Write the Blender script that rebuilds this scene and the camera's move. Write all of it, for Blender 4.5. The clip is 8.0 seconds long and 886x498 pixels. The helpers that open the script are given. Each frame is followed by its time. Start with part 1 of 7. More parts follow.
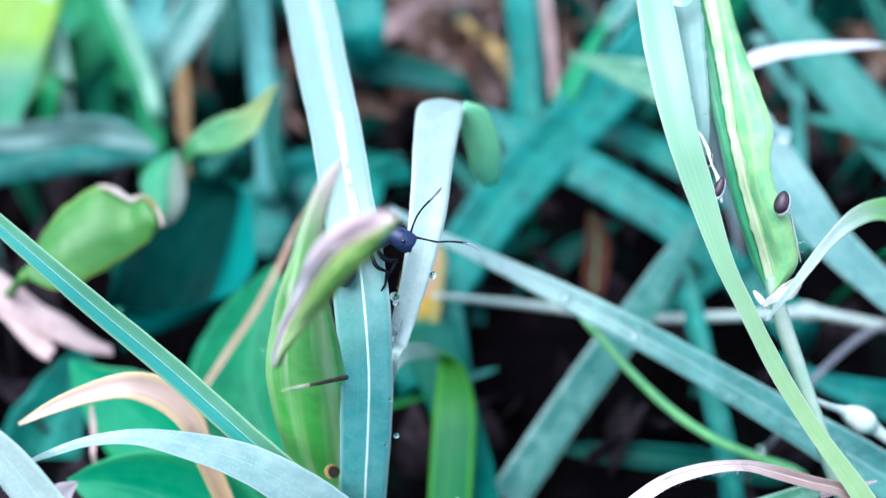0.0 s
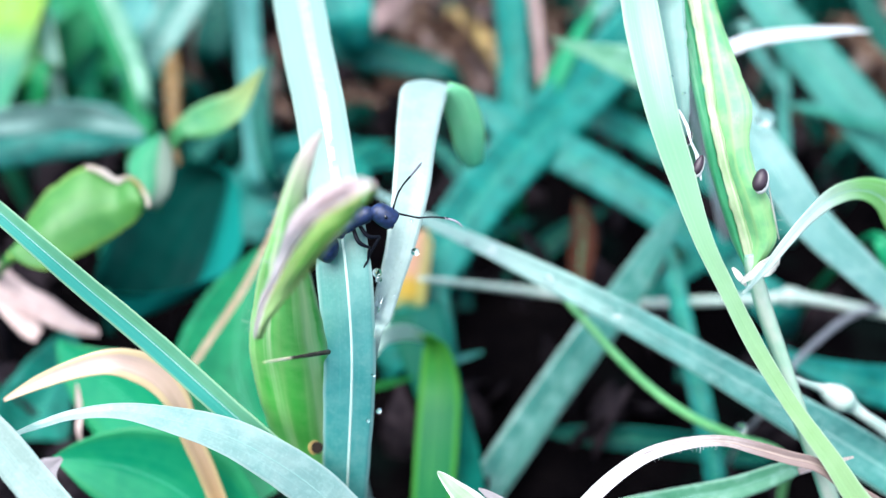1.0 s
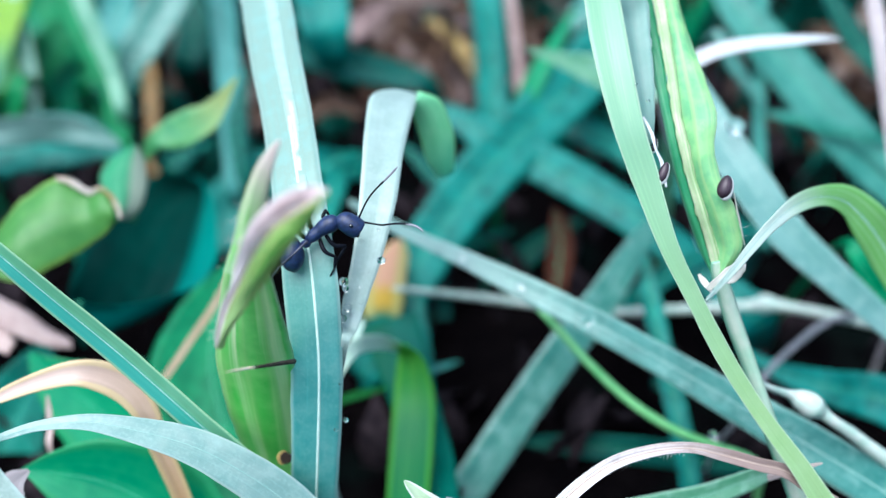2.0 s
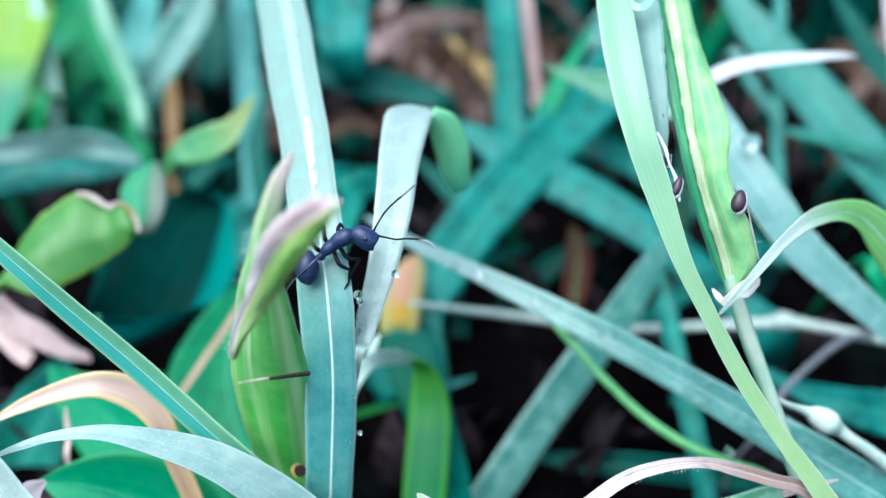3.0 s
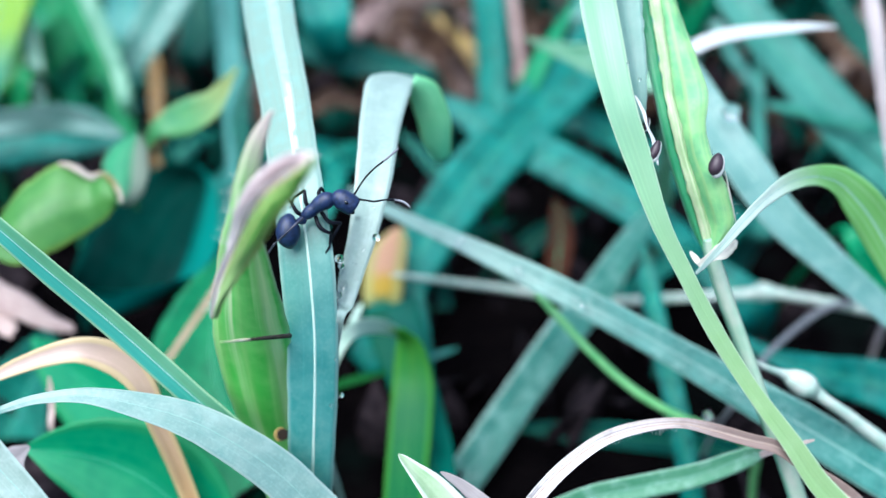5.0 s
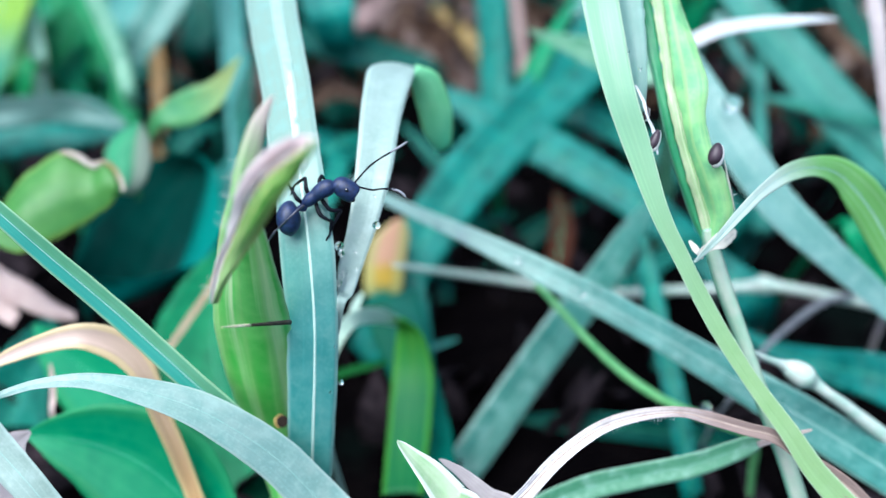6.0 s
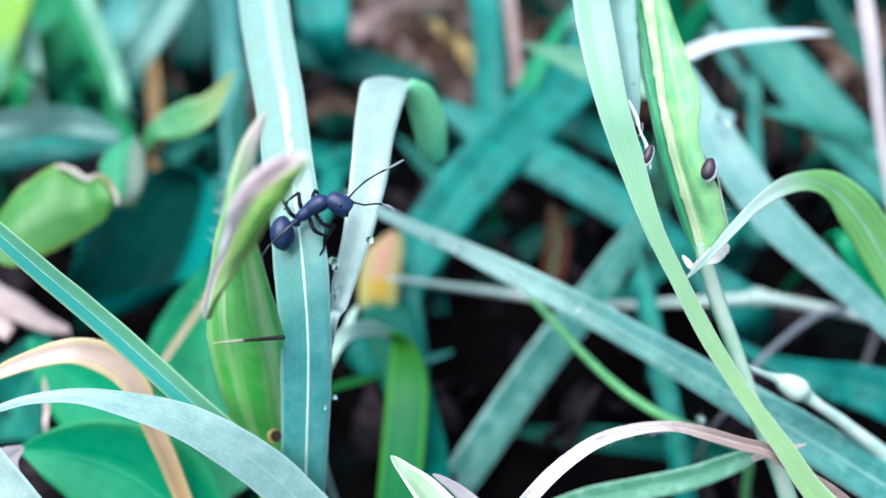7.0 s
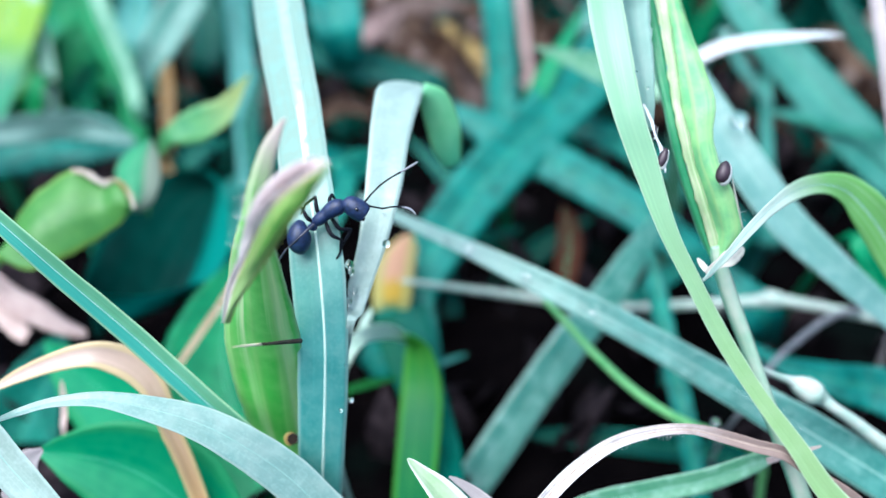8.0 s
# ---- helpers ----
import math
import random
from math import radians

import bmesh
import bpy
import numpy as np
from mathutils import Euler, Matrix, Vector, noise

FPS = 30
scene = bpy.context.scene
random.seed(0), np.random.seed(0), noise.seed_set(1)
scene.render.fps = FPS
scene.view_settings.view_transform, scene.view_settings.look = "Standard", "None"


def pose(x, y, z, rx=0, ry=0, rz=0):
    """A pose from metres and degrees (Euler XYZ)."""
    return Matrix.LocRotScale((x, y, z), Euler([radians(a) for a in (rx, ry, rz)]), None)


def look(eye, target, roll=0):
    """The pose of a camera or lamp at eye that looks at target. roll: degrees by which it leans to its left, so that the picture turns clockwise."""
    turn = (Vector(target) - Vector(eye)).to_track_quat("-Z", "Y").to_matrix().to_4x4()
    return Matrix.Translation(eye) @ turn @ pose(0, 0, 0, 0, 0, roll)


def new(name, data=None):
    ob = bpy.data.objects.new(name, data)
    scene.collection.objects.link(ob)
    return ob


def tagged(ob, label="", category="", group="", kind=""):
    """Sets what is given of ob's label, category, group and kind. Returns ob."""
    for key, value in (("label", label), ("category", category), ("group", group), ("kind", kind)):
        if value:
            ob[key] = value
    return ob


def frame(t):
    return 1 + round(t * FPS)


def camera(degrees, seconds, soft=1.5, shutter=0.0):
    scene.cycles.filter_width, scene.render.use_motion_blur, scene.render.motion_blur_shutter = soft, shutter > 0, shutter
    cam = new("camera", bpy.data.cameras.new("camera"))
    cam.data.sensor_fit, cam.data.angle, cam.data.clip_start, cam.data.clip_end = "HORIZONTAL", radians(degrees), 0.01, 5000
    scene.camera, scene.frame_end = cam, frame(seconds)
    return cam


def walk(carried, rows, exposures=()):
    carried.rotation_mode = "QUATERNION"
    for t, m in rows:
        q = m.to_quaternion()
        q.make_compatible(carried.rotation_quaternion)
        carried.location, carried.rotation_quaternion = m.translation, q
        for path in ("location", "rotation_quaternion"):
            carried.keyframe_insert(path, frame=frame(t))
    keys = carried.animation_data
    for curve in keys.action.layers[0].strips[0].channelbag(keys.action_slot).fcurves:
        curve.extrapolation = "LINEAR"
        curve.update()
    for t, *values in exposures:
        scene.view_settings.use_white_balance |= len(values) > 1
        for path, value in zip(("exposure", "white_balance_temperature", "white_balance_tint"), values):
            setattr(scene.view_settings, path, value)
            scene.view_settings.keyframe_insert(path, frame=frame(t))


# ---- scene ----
# ---- camera ----
cam = camera(46.0, 8.0, soft=1.4)
cam.data.dof.use_dof = True
cam.data.dof.focus_distance = 0.111
cam.data.dof.aperture_fstop = 12.5
ROWS = [
    (0.0, 0.00000, 0.00000, 0.13000, 55.000, 0.000, 0.000),
    (0.1, -0.00008, -0.00011, 0.12992, 55.223, 0.018, 0.258),
    (0.2, -0.00015, -0.00022, 0.12984, 55.243, 0.036, 0.631),
    (0.3, -0.00023, -0.00032, 0.12977, 55.318, 0.053, 0.640),
    (0.4, -0.00030, -0.00043, 0.12969, 55.079, 0.071, 0.560),
    (0.5, -0.00038, -0.00054, 0.12961, 55.001, 0.089, 0.566),
    (0.6, -0.00006, -0.00086, 0.12945, 54.960, 0.008, 0.949),
    (0.7, 0.00026, -0.00117, 0.12928, 54.906, -0.074, 0.884),
    (0.8, 0.00057, -0.00149, 0.12912, 54.491, -0.155, 0.569),
    (0.9, 0.00089, -0.00180, 0.12895, 54.328, -0.237, 0.341),
    (1.0, 0.00121, -0.00212, 0.12879, 54.833, -0.318, -0.230),
    (1.1, 0.00169, -0.00208, 0.12875, 54.650, -0.356, -0.795),
    (1.2, 0.00216, -0.00204, 0.12872, 54.562, -0.394, -1.038),
    (1.3, 0.00264, -0.00201, 0.12868, 54.559, -0.431, -1.081),
    (1.4, 0.00311, -0.00197, 0.12865, 54.967, -0.469, -1.032),
    (1.5, 0.00359, -0.00193, 0.12861, 55.399, -0.507, -0.785),
    (1.6, 0.00367, -0.00202, 0.12858, 55.348, -0.460, -1.022),
    (1.7, 0.00375, -0.00211, 0.12856, 55.367, -0.414, -0.943),
    (2.8, 0.00461, -0.00309, 0.12828, 55.770, 0.099, -0.505),
    (2.9, 0.00469, -0.00318, 0.12826, 55.805, 0.145, -0.075),
    (3.0, 0.00477, -0.00327, 0.12823, 56.592, 0.192, 0.259),
    (3.1, 0.00495, -0.00337, 0.12831, 57.037, 0.161, 0.684),
    (3.2, 0.00513, -0.00347, 0.12839, 57.333, 0.130, 0.533),
    (3.3, 0.00531, -0.00357, 0.12846, 57.388, 0.099, 0.413),
    (3.4, 0.00549, -0.00367, 0.12854, 56.807, 0.068, 0.155),
    (3.5, 0.00567, -0.00377, 0.12862, 56.578, 0.037, -0.099),
    (3.6, 0.00563, -0.00387, 0.12834, 56.218, 0.085, -0.319),
    (3.7, 0.00559, -0.00397, 0.12806, 55.710, 0.133, -0.120),
    (3.8, 0.00555, -0.00408, 0.12777, 55.491, 0.182, -0.306),
    (3.9, 0.00551, -0.00418, 0.12749, 55.927, 0.230, -0.470),
    (4.0, 0.00547, -0.00428, 0.12721, 56.147, 0.278, -0.147),
    (4.1, 0.00546, -0.00441, 0.12713, 56.050, 0.231, 0.312),
    (4.2, 0.00545, -0.00454, 0.12706, 56.202, 0.183, 0.338),
    (4.3, 0.00545, -0.00468, 0.12698, 56.097, 0.136, 0.046),
    (4.4, 0.00544, -0.00481, 0.12691, 56.209, 0.088, -0.235),
    (4.5, 0.00543, -0.00494, 0.12683, 55.953, 0.041, -0.039),
    (4.6, 0.00546, -0.00503, 0.12678, 55.738, 0.026, -0.196),
    (4.7, 0.00550, -0.00512, 0.12672, 55.949, 0.011, -0.595),
    (5.8, 0.00586, -0.00610, 0.12614, 55.541, -0.154, 0.492),
    (5.9, 0.00590, -0.00619, 0.12608, 55.703, -0.169, 0.192),
    (6.0, 0.00593, -0.00628, 0.12603, 55.675, -0.184, -0.096),
    (6.1, 0.00605, -0.00602, 0.12627, 55.508, -0.198, -0.259),
    (6.2, 0.00616, -0.00576, 0.12652, 55.603, -0.212, -0.418),
    (6.3, 0.00628, -0.00550, 0.12676, 55.994, -0.225, -0.455),
    (6.4, 0.00639, -0.00524, 0.12701, 56.268, -0.239, -0.419),
    (6.5, 0.00651, -0.00498, 0.12725, 56.517, -0.253, -0.305),
    (6.6, 0.00646, -0.00518, 0.12712, 56.932, -0.256, -0.267),
    (6.7, 0.00641, -0.00539, 0.12699, 56.747, -0.258, -0.133),
    (6.8, 0.00637, -0.00559, 0.12685, 56.618, -0.261, -0.036),
    (6.9, 0.00632, -0.00580, 0.12672, 56.123, -0.263, -0.136),
    (7.0, 0.00627, -0.00600, 0.12659, 56.179, -0.266, -0.260),
    (7.1, 0.00607, -0.00589, 0.12656, 55.923, -0.199, -0.511),
    (7.2, 0.00588, -0.00578, 0.12654, 55.731, -0.132, -0.761),
    (7.3, 0.00568, -0.00566, 0.12651, 55.797, -0.066, -0.969),
    (7.4, 0.00549, -0.00555, 0.12649, 56.016, 0.001, -0.718),
    (7.5, 0.00529, -0.00544, 0.12646, 56.131, 0.068, -0.126),
    (7.6, 0.00534, -0.00562, 0.12660, 56.729, 0.079, 0.474),
    (7.7, 0.00538, -0.00581, 0.12674, 56.983, 0.090, 0.551),
    (7.8, 0.00543, -0.00599, 0.12688, 56.837, 0.100, 0.618),
    (7.9, 0.00547, -0.00618, 0.12702, 56.580, 0.111, 0.297),
    (8.0, 0.00552, -0.00636, 0.12716, 56.244, 0.122, 0.078),
]
walk(cam, [(t, pose(x, y, z, rx, ry, rz)) for t, x, y, z, rx, ry, rz in ROWS],
     exposures=[(t, e - 0.50, k, m) for t, e, k, m in ((0.0, 2.90, 5560, 15), (0.5, 2.93, 5750, 11), (1.0, 3.10, 6000, 11), (1.5, 2.7, 5800, 8), (3.0, 2.78, 5700, 8), (3.5, 2.72, 5760, 8), (4.5, 2.78, 5780, 8), (6.0, 2.74, 5780, 8), (6.5, 2.82, 5800, 8), (7.0, 2.85, 5800, 8), (8.0, 2.85, 5780, 8))])

# ---- light: soft overcast daylight from high up on the camera's side ----
world = bpy.data.worlds.new("overcast_sky")
scene.world = world
world.use_nodes = True
wn = world.node_tree.nodes
sky = wn.new("ShaderNodeTexSky")
sky.sky_type, sky.sun_disc = "NISHITA", False
sky.sun_elevation, sky.sun_rotation = radians(66), radians(222)
sky.air_density, sky.dust_density, sky.ozone_density = 1.0, 2.5, 1.0
wn["Background"].inputs["Strength"].default_value = 0.05
world.node_tree.links.new(sky.outputs[0], wn["Background"].inputs["Color"])
sun = new("sun", bpy.data.lights.new("sun", "SUN"))
sun.data.energy, sun.data.angle, sun.data.color = 1.4, radians(55), (1.0, 0.97, 0.93)
sun.matrix_world = look((0, 0, 2), Vector((0, 0, 2)) - Vector((math.sin(radians(222)) * math.cos(radians(66)), math.cos(radians(222)) * math.cos(radians(66)), math.sin(radians(66)))))


# ---- materials ----
def nodes_of(name):
    m = bpy.data.materials.new(name)
    m.use_nodes = True
    t = m.node_tree
    return m, t, t.nodes["Principled BSDF"], t.nodes["Material Output"]


def math_node(t, op, a, b=None, c=None):
    n = t.nodes.new("ShaderNodeMath")
    n.operation = op
    for i, v in enumerate((a, b, c)):
        if v is None:
            continue
        if isinstance(v, (int, float)):
            n.inputs[i].default_value = v
        else:
            t.links.new(v, n.inputs[i])
    return n.outputs[0]


def mix_col(t, fac, a, b):
    n = t.nodes.new("ShaderNodeMix")
    n.data_type = "RGBA"
    for sock, v in ((n.inputs[0], fac), (n.inputs[6], a), (n.inputs[7], b)):
        if isinstance(v, (int, float)):
            sock.default_value = v
        elif isinstance(v, tuple):
            sock.default_value = (*v, 1)
        else:
            t.links.new(v, sock)
    return n.outputs[2]


def grain(t, scale, detail=3, stretch=None):
    tc = t.nodes.new("ShaderNodeTexCoord")
    n = t.nodes.new("ShaderNodeTexNoise")
    n.inputs["Scale"].default_value, n.inputs["Detail"].default_value = scale, detail
    src = tc.outputs["Object"]
    if stretch:
        mp = t.nodes.new("ShaderNodeMapping")
        mp.inputs["Scale"].default_value = stretch
        t.links.new(tc.outputs["UV"], mp.inputs[0])
        src = mp.outputs[0]
    t.links.new(src, n.inputs["Vector"])
    return n.outputs["Fac"]


def ramp(t, fac, lo, hi):
    n = t.nodes.new("ShaderNodeMapRange")
    n.inputs[1].default_value, n.inputs[2].default_value = lo, hi
    t.links.new(fac, n.inputs[0])
    return n.outputs[0]


def leaf_mat(name, col, other, veins=16, rough=0.38, through_light=0.22, vein_col=None, vein_mix=0.25,
             edge=None, edge_mix=0.5, edge_from=0.86, half=None, half_at=0.45, tip=None, tip_at=(0.0, 1.0), tip_side=None, spots=None, bump=0.00006, coat=0.0, spec=0.5, ridge=0.3, mottle=(0.35, 0.7), bands=None, zones=()):
    """Leaf surface: parallel veins along the blade, blotches, pale margin, fine relief, light passing through."""
    m, t, p, out = nodes_of(name)
    uv = t.nodes.new("ShaderNodeUVMap")
    sep = t.nodes.new("ShaderNodeSeparateXYZ")
    t.links.new(uv.outputs[0], sep.inputs[0])
    u, v = sep.outputs[0], sep.outputs[1]
    blot = grain(t, 160, 3)
    streak = grain(t, 1.0, 4, (26, 60, 1))
    patch = math_node(t, "MULTIPLY_ADD", grain(t, 520, 4), 0.5, math_node(t, "MULTIPLY", blot, 0.5))
    c = mix_col(t, ramp(t, patch, *mottle), col, other)
    info = t.nodes.new("ShaderNodeObjectInfo")
    hsv = t.nodes.new("ShaderNodeHueSaturation")
    t.links.new(math_node(t, "MULTIPLY_ADD", info.outputs["Random"], 0.03, 0.485), hsv.inputs["Hue"])
    t.links.new(math_node(t, "MULTIPLY_ADD", info.outputs["Random"], 0.3, 0.85), hsv.inputs["Value"])
    t.links.new(c, hsv.inputs["Color"])
    c = hsv.outputs[0]
    if bands:
        lane, often, lo, hi = bands
        c = mix_col(t, ramp(t, grain(t, 1.0, 3, (often, often * 2.5, 1)), lo, hi), c, lane)
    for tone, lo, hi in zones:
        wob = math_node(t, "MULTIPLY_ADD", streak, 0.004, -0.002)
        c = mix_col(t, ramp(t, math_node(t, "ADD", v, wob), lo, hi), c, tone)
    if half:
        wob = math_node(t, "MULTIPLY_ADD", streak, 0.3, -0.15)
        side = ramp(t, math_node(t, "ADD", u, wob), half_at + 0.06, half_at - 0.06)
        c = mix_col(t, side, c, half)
    if tip:
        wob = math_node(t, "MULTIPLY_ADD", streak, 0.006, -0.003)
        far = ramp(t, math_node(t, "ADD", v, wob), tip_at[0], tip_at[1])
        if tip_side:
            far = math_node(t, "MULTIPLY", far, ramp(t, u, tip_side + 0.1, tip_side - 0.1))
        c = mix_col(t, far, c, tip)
    line = math_node(t, "MULTIPLY_ADD", math_node(t, "SINE", math_node(t, "MULTIPLY", u, veins * 6.2832)), 0.5, 0.5)
    line = math_node(t, "POWER", line, 3.0)
    pale = vein_col or tuple(min(1, 1.6 * k + 0.04) for k in col)
    c = mix_col(t, math_node(t, "MULTIPLY", math_node(t, "MULTIPLY", line, vein_mix), math_node(t, "ADD", streak, 0.3)), c, pale)
    c = mix_col(t, math_node(t, "MULTIPLY", ramp(t, streak, 0.55, 0.75), 0.25), c, pale)
    if edge:
        rim = ramp(t, math_node(t, "ABSOLUTE", math_node(t, "MULTIPLY_ADD", u, 2.0, -1.0)), edge_from, edge_from + 0.11)
        c = mix_col(t, math_node(t, "MULTIPLY", rim, edge_mix), c, edge)
    if spots:
        bead = grain(t, 2600, 2)
        c = mix_col(t, math_node(t, "MULTIPLY", ramp(t, bead, 0.5, 0.75), 0.3), c, spots)
        film = grain(t, 430, 5)
        c = mix_col(t, math_node(t, "MULTIPLY", ramp(t, film, 0.52, 0.68), 0.4), c, spots)
    t.links.new(c, p.inputs["Base Color"])
    t.links.new(math_node(t, "MULTIPLY_ADD", blot, 0.25, rough - 0.1), p.inputs["Roughness"])
    p.inputs["Specular IOR Level"].default_value = spec
    p.inputs["Coat Weight"].default_value, p.inputs["Coat Roughness"].default_value = coat, 0.25
    fine = grain(t, 1800, 2)
    bn = t.nodes.new("ShaderNodeBump")
    bn.inputs["Strength"].default_value, bn.inputs["Distance"].default_value = 0.6, bump
    t.links.new(math_node(t, "ADD", math_node(t, "MULTIPLY", line, ridge), math_node(t, "MULTIPLY", fine, 0.7)), bn.inputs["Height"])
    t.links.new(bn.outputs[0], p.inputs["Normal"])
    tr = t.nodes.new("ShaderNodeBsdfTranslucent")
    t.links.new(c, tr.inputs["Color"])
    ms = t.nodes.new("ShaderNodeMixShader")
    ms.inputs[0].default_value = through_light
    t.links.new(p.outputs[0], ms.inputs[1])
    t.links.new(tr.outputs[0], ms.inputs[2])
    t.links.new(ms.outputs[0], out.inputs["Surface"])
    return m


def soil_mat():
    m, t, p, out = nodes_of("shade_black_soil")
    # blacker than real soil: shade under the grass is put into these tones
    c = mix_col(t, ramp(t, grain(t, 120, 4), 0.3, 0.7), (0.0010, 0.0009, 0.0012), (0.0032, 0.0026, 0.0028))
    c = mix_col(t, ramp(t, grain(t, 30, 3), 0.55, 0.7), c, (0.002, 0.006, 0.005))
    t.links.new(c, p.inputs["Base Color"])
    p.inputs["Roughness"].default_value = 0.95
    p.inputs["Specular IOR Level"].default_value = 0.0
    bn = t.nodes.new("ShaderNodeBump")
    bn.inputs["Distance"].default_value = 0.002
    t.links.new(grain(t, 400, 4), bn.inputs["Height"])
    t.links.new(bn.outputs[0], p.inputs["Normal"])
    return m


def plain_mat(name, col, other, rough, scale=900, bump=0.00003, spec=0.5, coat=0.0):
    m, t, p, out = nodes_of(name)
    t.links.new(mix_col(t, ramp(t, grain(t, scale, 3), 0.3, 0.7), col, other), p.inputs["Base Color"])
    t.links.new(math_node(t, "MULTIPLY_ADD", grain(t, scale * 0.4, 2), 0.2, rough - 0.1), p.inputs["Roughness"])
    p.inputs["Specular IOR Level"].default_value = spec
    p.inputs["Coat Weight"].default_value = coat
    bn = t.nodes.new("ShaderNodeBump")
    bn.inputs["Strength"].default_value, bn.inputs["Distance"].default_value = 0.5, bump
    t.links.new(grain(t, scale * 4, 2), bn.inputs["Height"])
    t.links.new(bn.outputs[0], p.inputs["Normal"])
    return m


def water_mat():
    m, t, p, out = nodes_of("dew_water")
    p.inputs["Base Color"].default_value = (1, 1, 1, 1)
    p.inputs["Transmission Weight"].default_value = 1.0
    p.inputs["IOR"].default_value, p.inputs["Roughness"].default_value = 1.333, 0.0
    return m


BLUE = leaf_mat("waxy_blue_green_blade", (0.018, 0.165, 0.130), (0.060, 0.255, 0.21), veins=12, rough=0.36, edge=(0.42, 0.62, 0.54), vein_mix=0.04, coat=0.25, spots=(0.24, 0.46, 0.40), bump=0.00004, ridge=0.12, mottle=(0.4, 0.62))
BEADED = leaf_mat("dew_beaded_blade", (0.015, 0.15, 0.118), (0.052, 0.235, 0.19), veins=12, rough=0.36, edge=(0.42, 0.62, 0.54), vein_mix=0.04, coat=0.25, spots=(0.24, 0.46, 0.40), bump=0.00004, ridge=0.12, mottle=(0.4, 0.62), tip=(0.25, 0.39, 0.35), tip_at=(0.087, 0.105))
HAZY = leaf_mat("hazy_dew_blade", (0.095, 0.27, 0.235), (0.15, 0.33, 0.295), veins=12, rough=0.38, edge=(0.42, 0.62, 0.54), vein_mix=0.04, coat=0.2, spots=(0.28, 0.46, 0.42), bump=0.00004, ridge=0.1, mottle=(0.4, 0.62))
# dew and reflected sky are both put into this pale base colour
DEWY = leaf_mat("dew_and_painted_sheen_blade", (0.29, 0.41, 0.36), (0.36, 0.48, 0.425), veins=12, rough=0.36, edge=(0.5, 0.66, 0.6), vein_mix=0.04, coat=0.3, bump=0.00004, spots=(0.48, 0.62, 0.58), ridge=0.12)
BLOOM = leaf_mat("waxy_bloom_blade", (0.18, 0.33, 0.295), (0.265, 0.40, 0.36), veins=12, rough=0.34, edge=(0.55, 0.7, 0.64), vein_mix=0.05, coat=0.4, bump=0.00004, spots=(0.38, 0.56, 0.51), ridge=0.12, mottle=(0.4, 0.62))
FOLDED = leaf_mat("channelled_blade", (0.12, 0.40, 0.24), (0.17, 0.46, 0.30), veins=4, rough=0.36, half=(0.04, 0.31, 0.24), half_at=0.5, edge=(0.38, 0.60, 0.36), edge_mix=0.75, edge_from=0.8, vein_mix=0.04, coat=0.3, ridge=0.1)
TEAL = leaf_mat("teal_grass_blade", (0.001, 0.085, 0.066), (0.010, 0.22, 0.17), veins=5, rough=0.45, vein_mix=0.1, spec=0.2, mottle=(0.38, 0.62), ridge=0.15, spots=(0.05, 0.27, 0.22), bands=((0.045, 0.28, 0.22), 3, 0.54, 0.70))
TEALPALE = leaf_mat("pale_teal_blade", (0.018, 0.17, 0.14), (0.06, 0.27, 0.225), veins=5, rough=0.42, vein_mix=0.1, spec=0.3, mottle=(0.38, 0.62), ridge=0.15, bands=((0.12, 0.36, 0.31), 3, 0.52, 0.68))
GREYTEAL = leaf_mat("grey_teal_leaf", (0.11, 0.25, 0.22), (0.19, 0.33, 0.30), veins=5, rough=0.4, vein_mix=0.1, spec=0.3, mottle=(0.38, 0.62), bands=((0.30, 0.40, 0.38), 3, 0.52, 0.68))
# shade of the gaps put into the base colour; edge paints a lit rim
DEEP = leaf_mat("shade_dark_green_leaf", (0.001, 0.05, 0.040), (0.002, 0.075, 0.058), veins=7, rough=0.5, vein_mix=0.05, spec=0.12, through_light=0.12, edge=(0.008, 0.14, 0.105), edge_from=0.8, edge_mix=0.7)
GREEN = leaf_mat("mid_green_leaf", (0.004, 0.16, 0.055), (0.012, 0.25, 0.09), veins=8, rough=0.45, vein_mix=0.08, spec=0.2, mottle=(0.38, 0.62))
BROADLEAF = leaf_mat("broad_teal_green_leaf", (0.004, 0.20, 0.078), (0.016, 0.26, 0.090), veins=8, rough=0.42, vein_mix=0.08, spec=0.25, edge=(0.05, 0.28, 0.06), edge_from=0.7, edge_mix=0.25)
LIME = leaf_mat("light_green_leaf", (0.035, 0.225, 0.037), (0.075, 0.30, 0.055), veins=5, rough=0.45, edge=(0.30, 0.44, 0.08), edge_mix=0.5, edge_from=0.85, vein_mix=0.08, through_light=0.3, mottle=(0.36, 0.64))
# zones: shadow over the flap's lower end, painted as darker teal
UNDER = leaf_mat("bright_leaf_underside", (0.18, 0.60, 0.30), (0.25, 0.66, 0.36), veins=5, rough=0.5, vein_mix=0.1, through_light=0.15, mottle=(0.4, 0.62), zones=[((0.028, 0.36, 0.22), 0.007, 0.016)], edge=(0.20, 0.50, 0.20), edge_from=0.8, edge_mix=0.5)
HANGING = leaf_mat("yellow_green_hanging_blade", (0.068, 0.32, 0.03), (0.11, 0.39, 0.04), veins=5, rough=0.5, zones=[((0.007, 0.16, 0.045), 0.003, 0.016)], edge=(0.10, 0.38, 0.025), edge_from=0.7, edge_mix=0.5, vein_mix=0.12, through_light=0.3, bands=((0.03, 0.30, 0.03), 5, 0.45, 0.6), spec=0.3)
ARCHPALE = leaf_mat("pale_arched_blade", (0.50, 0.68, 0.54), (0.60, 0.75, 0.63), veins=7, rough=0.45, vein_mix=0.1, through_light=0.35)
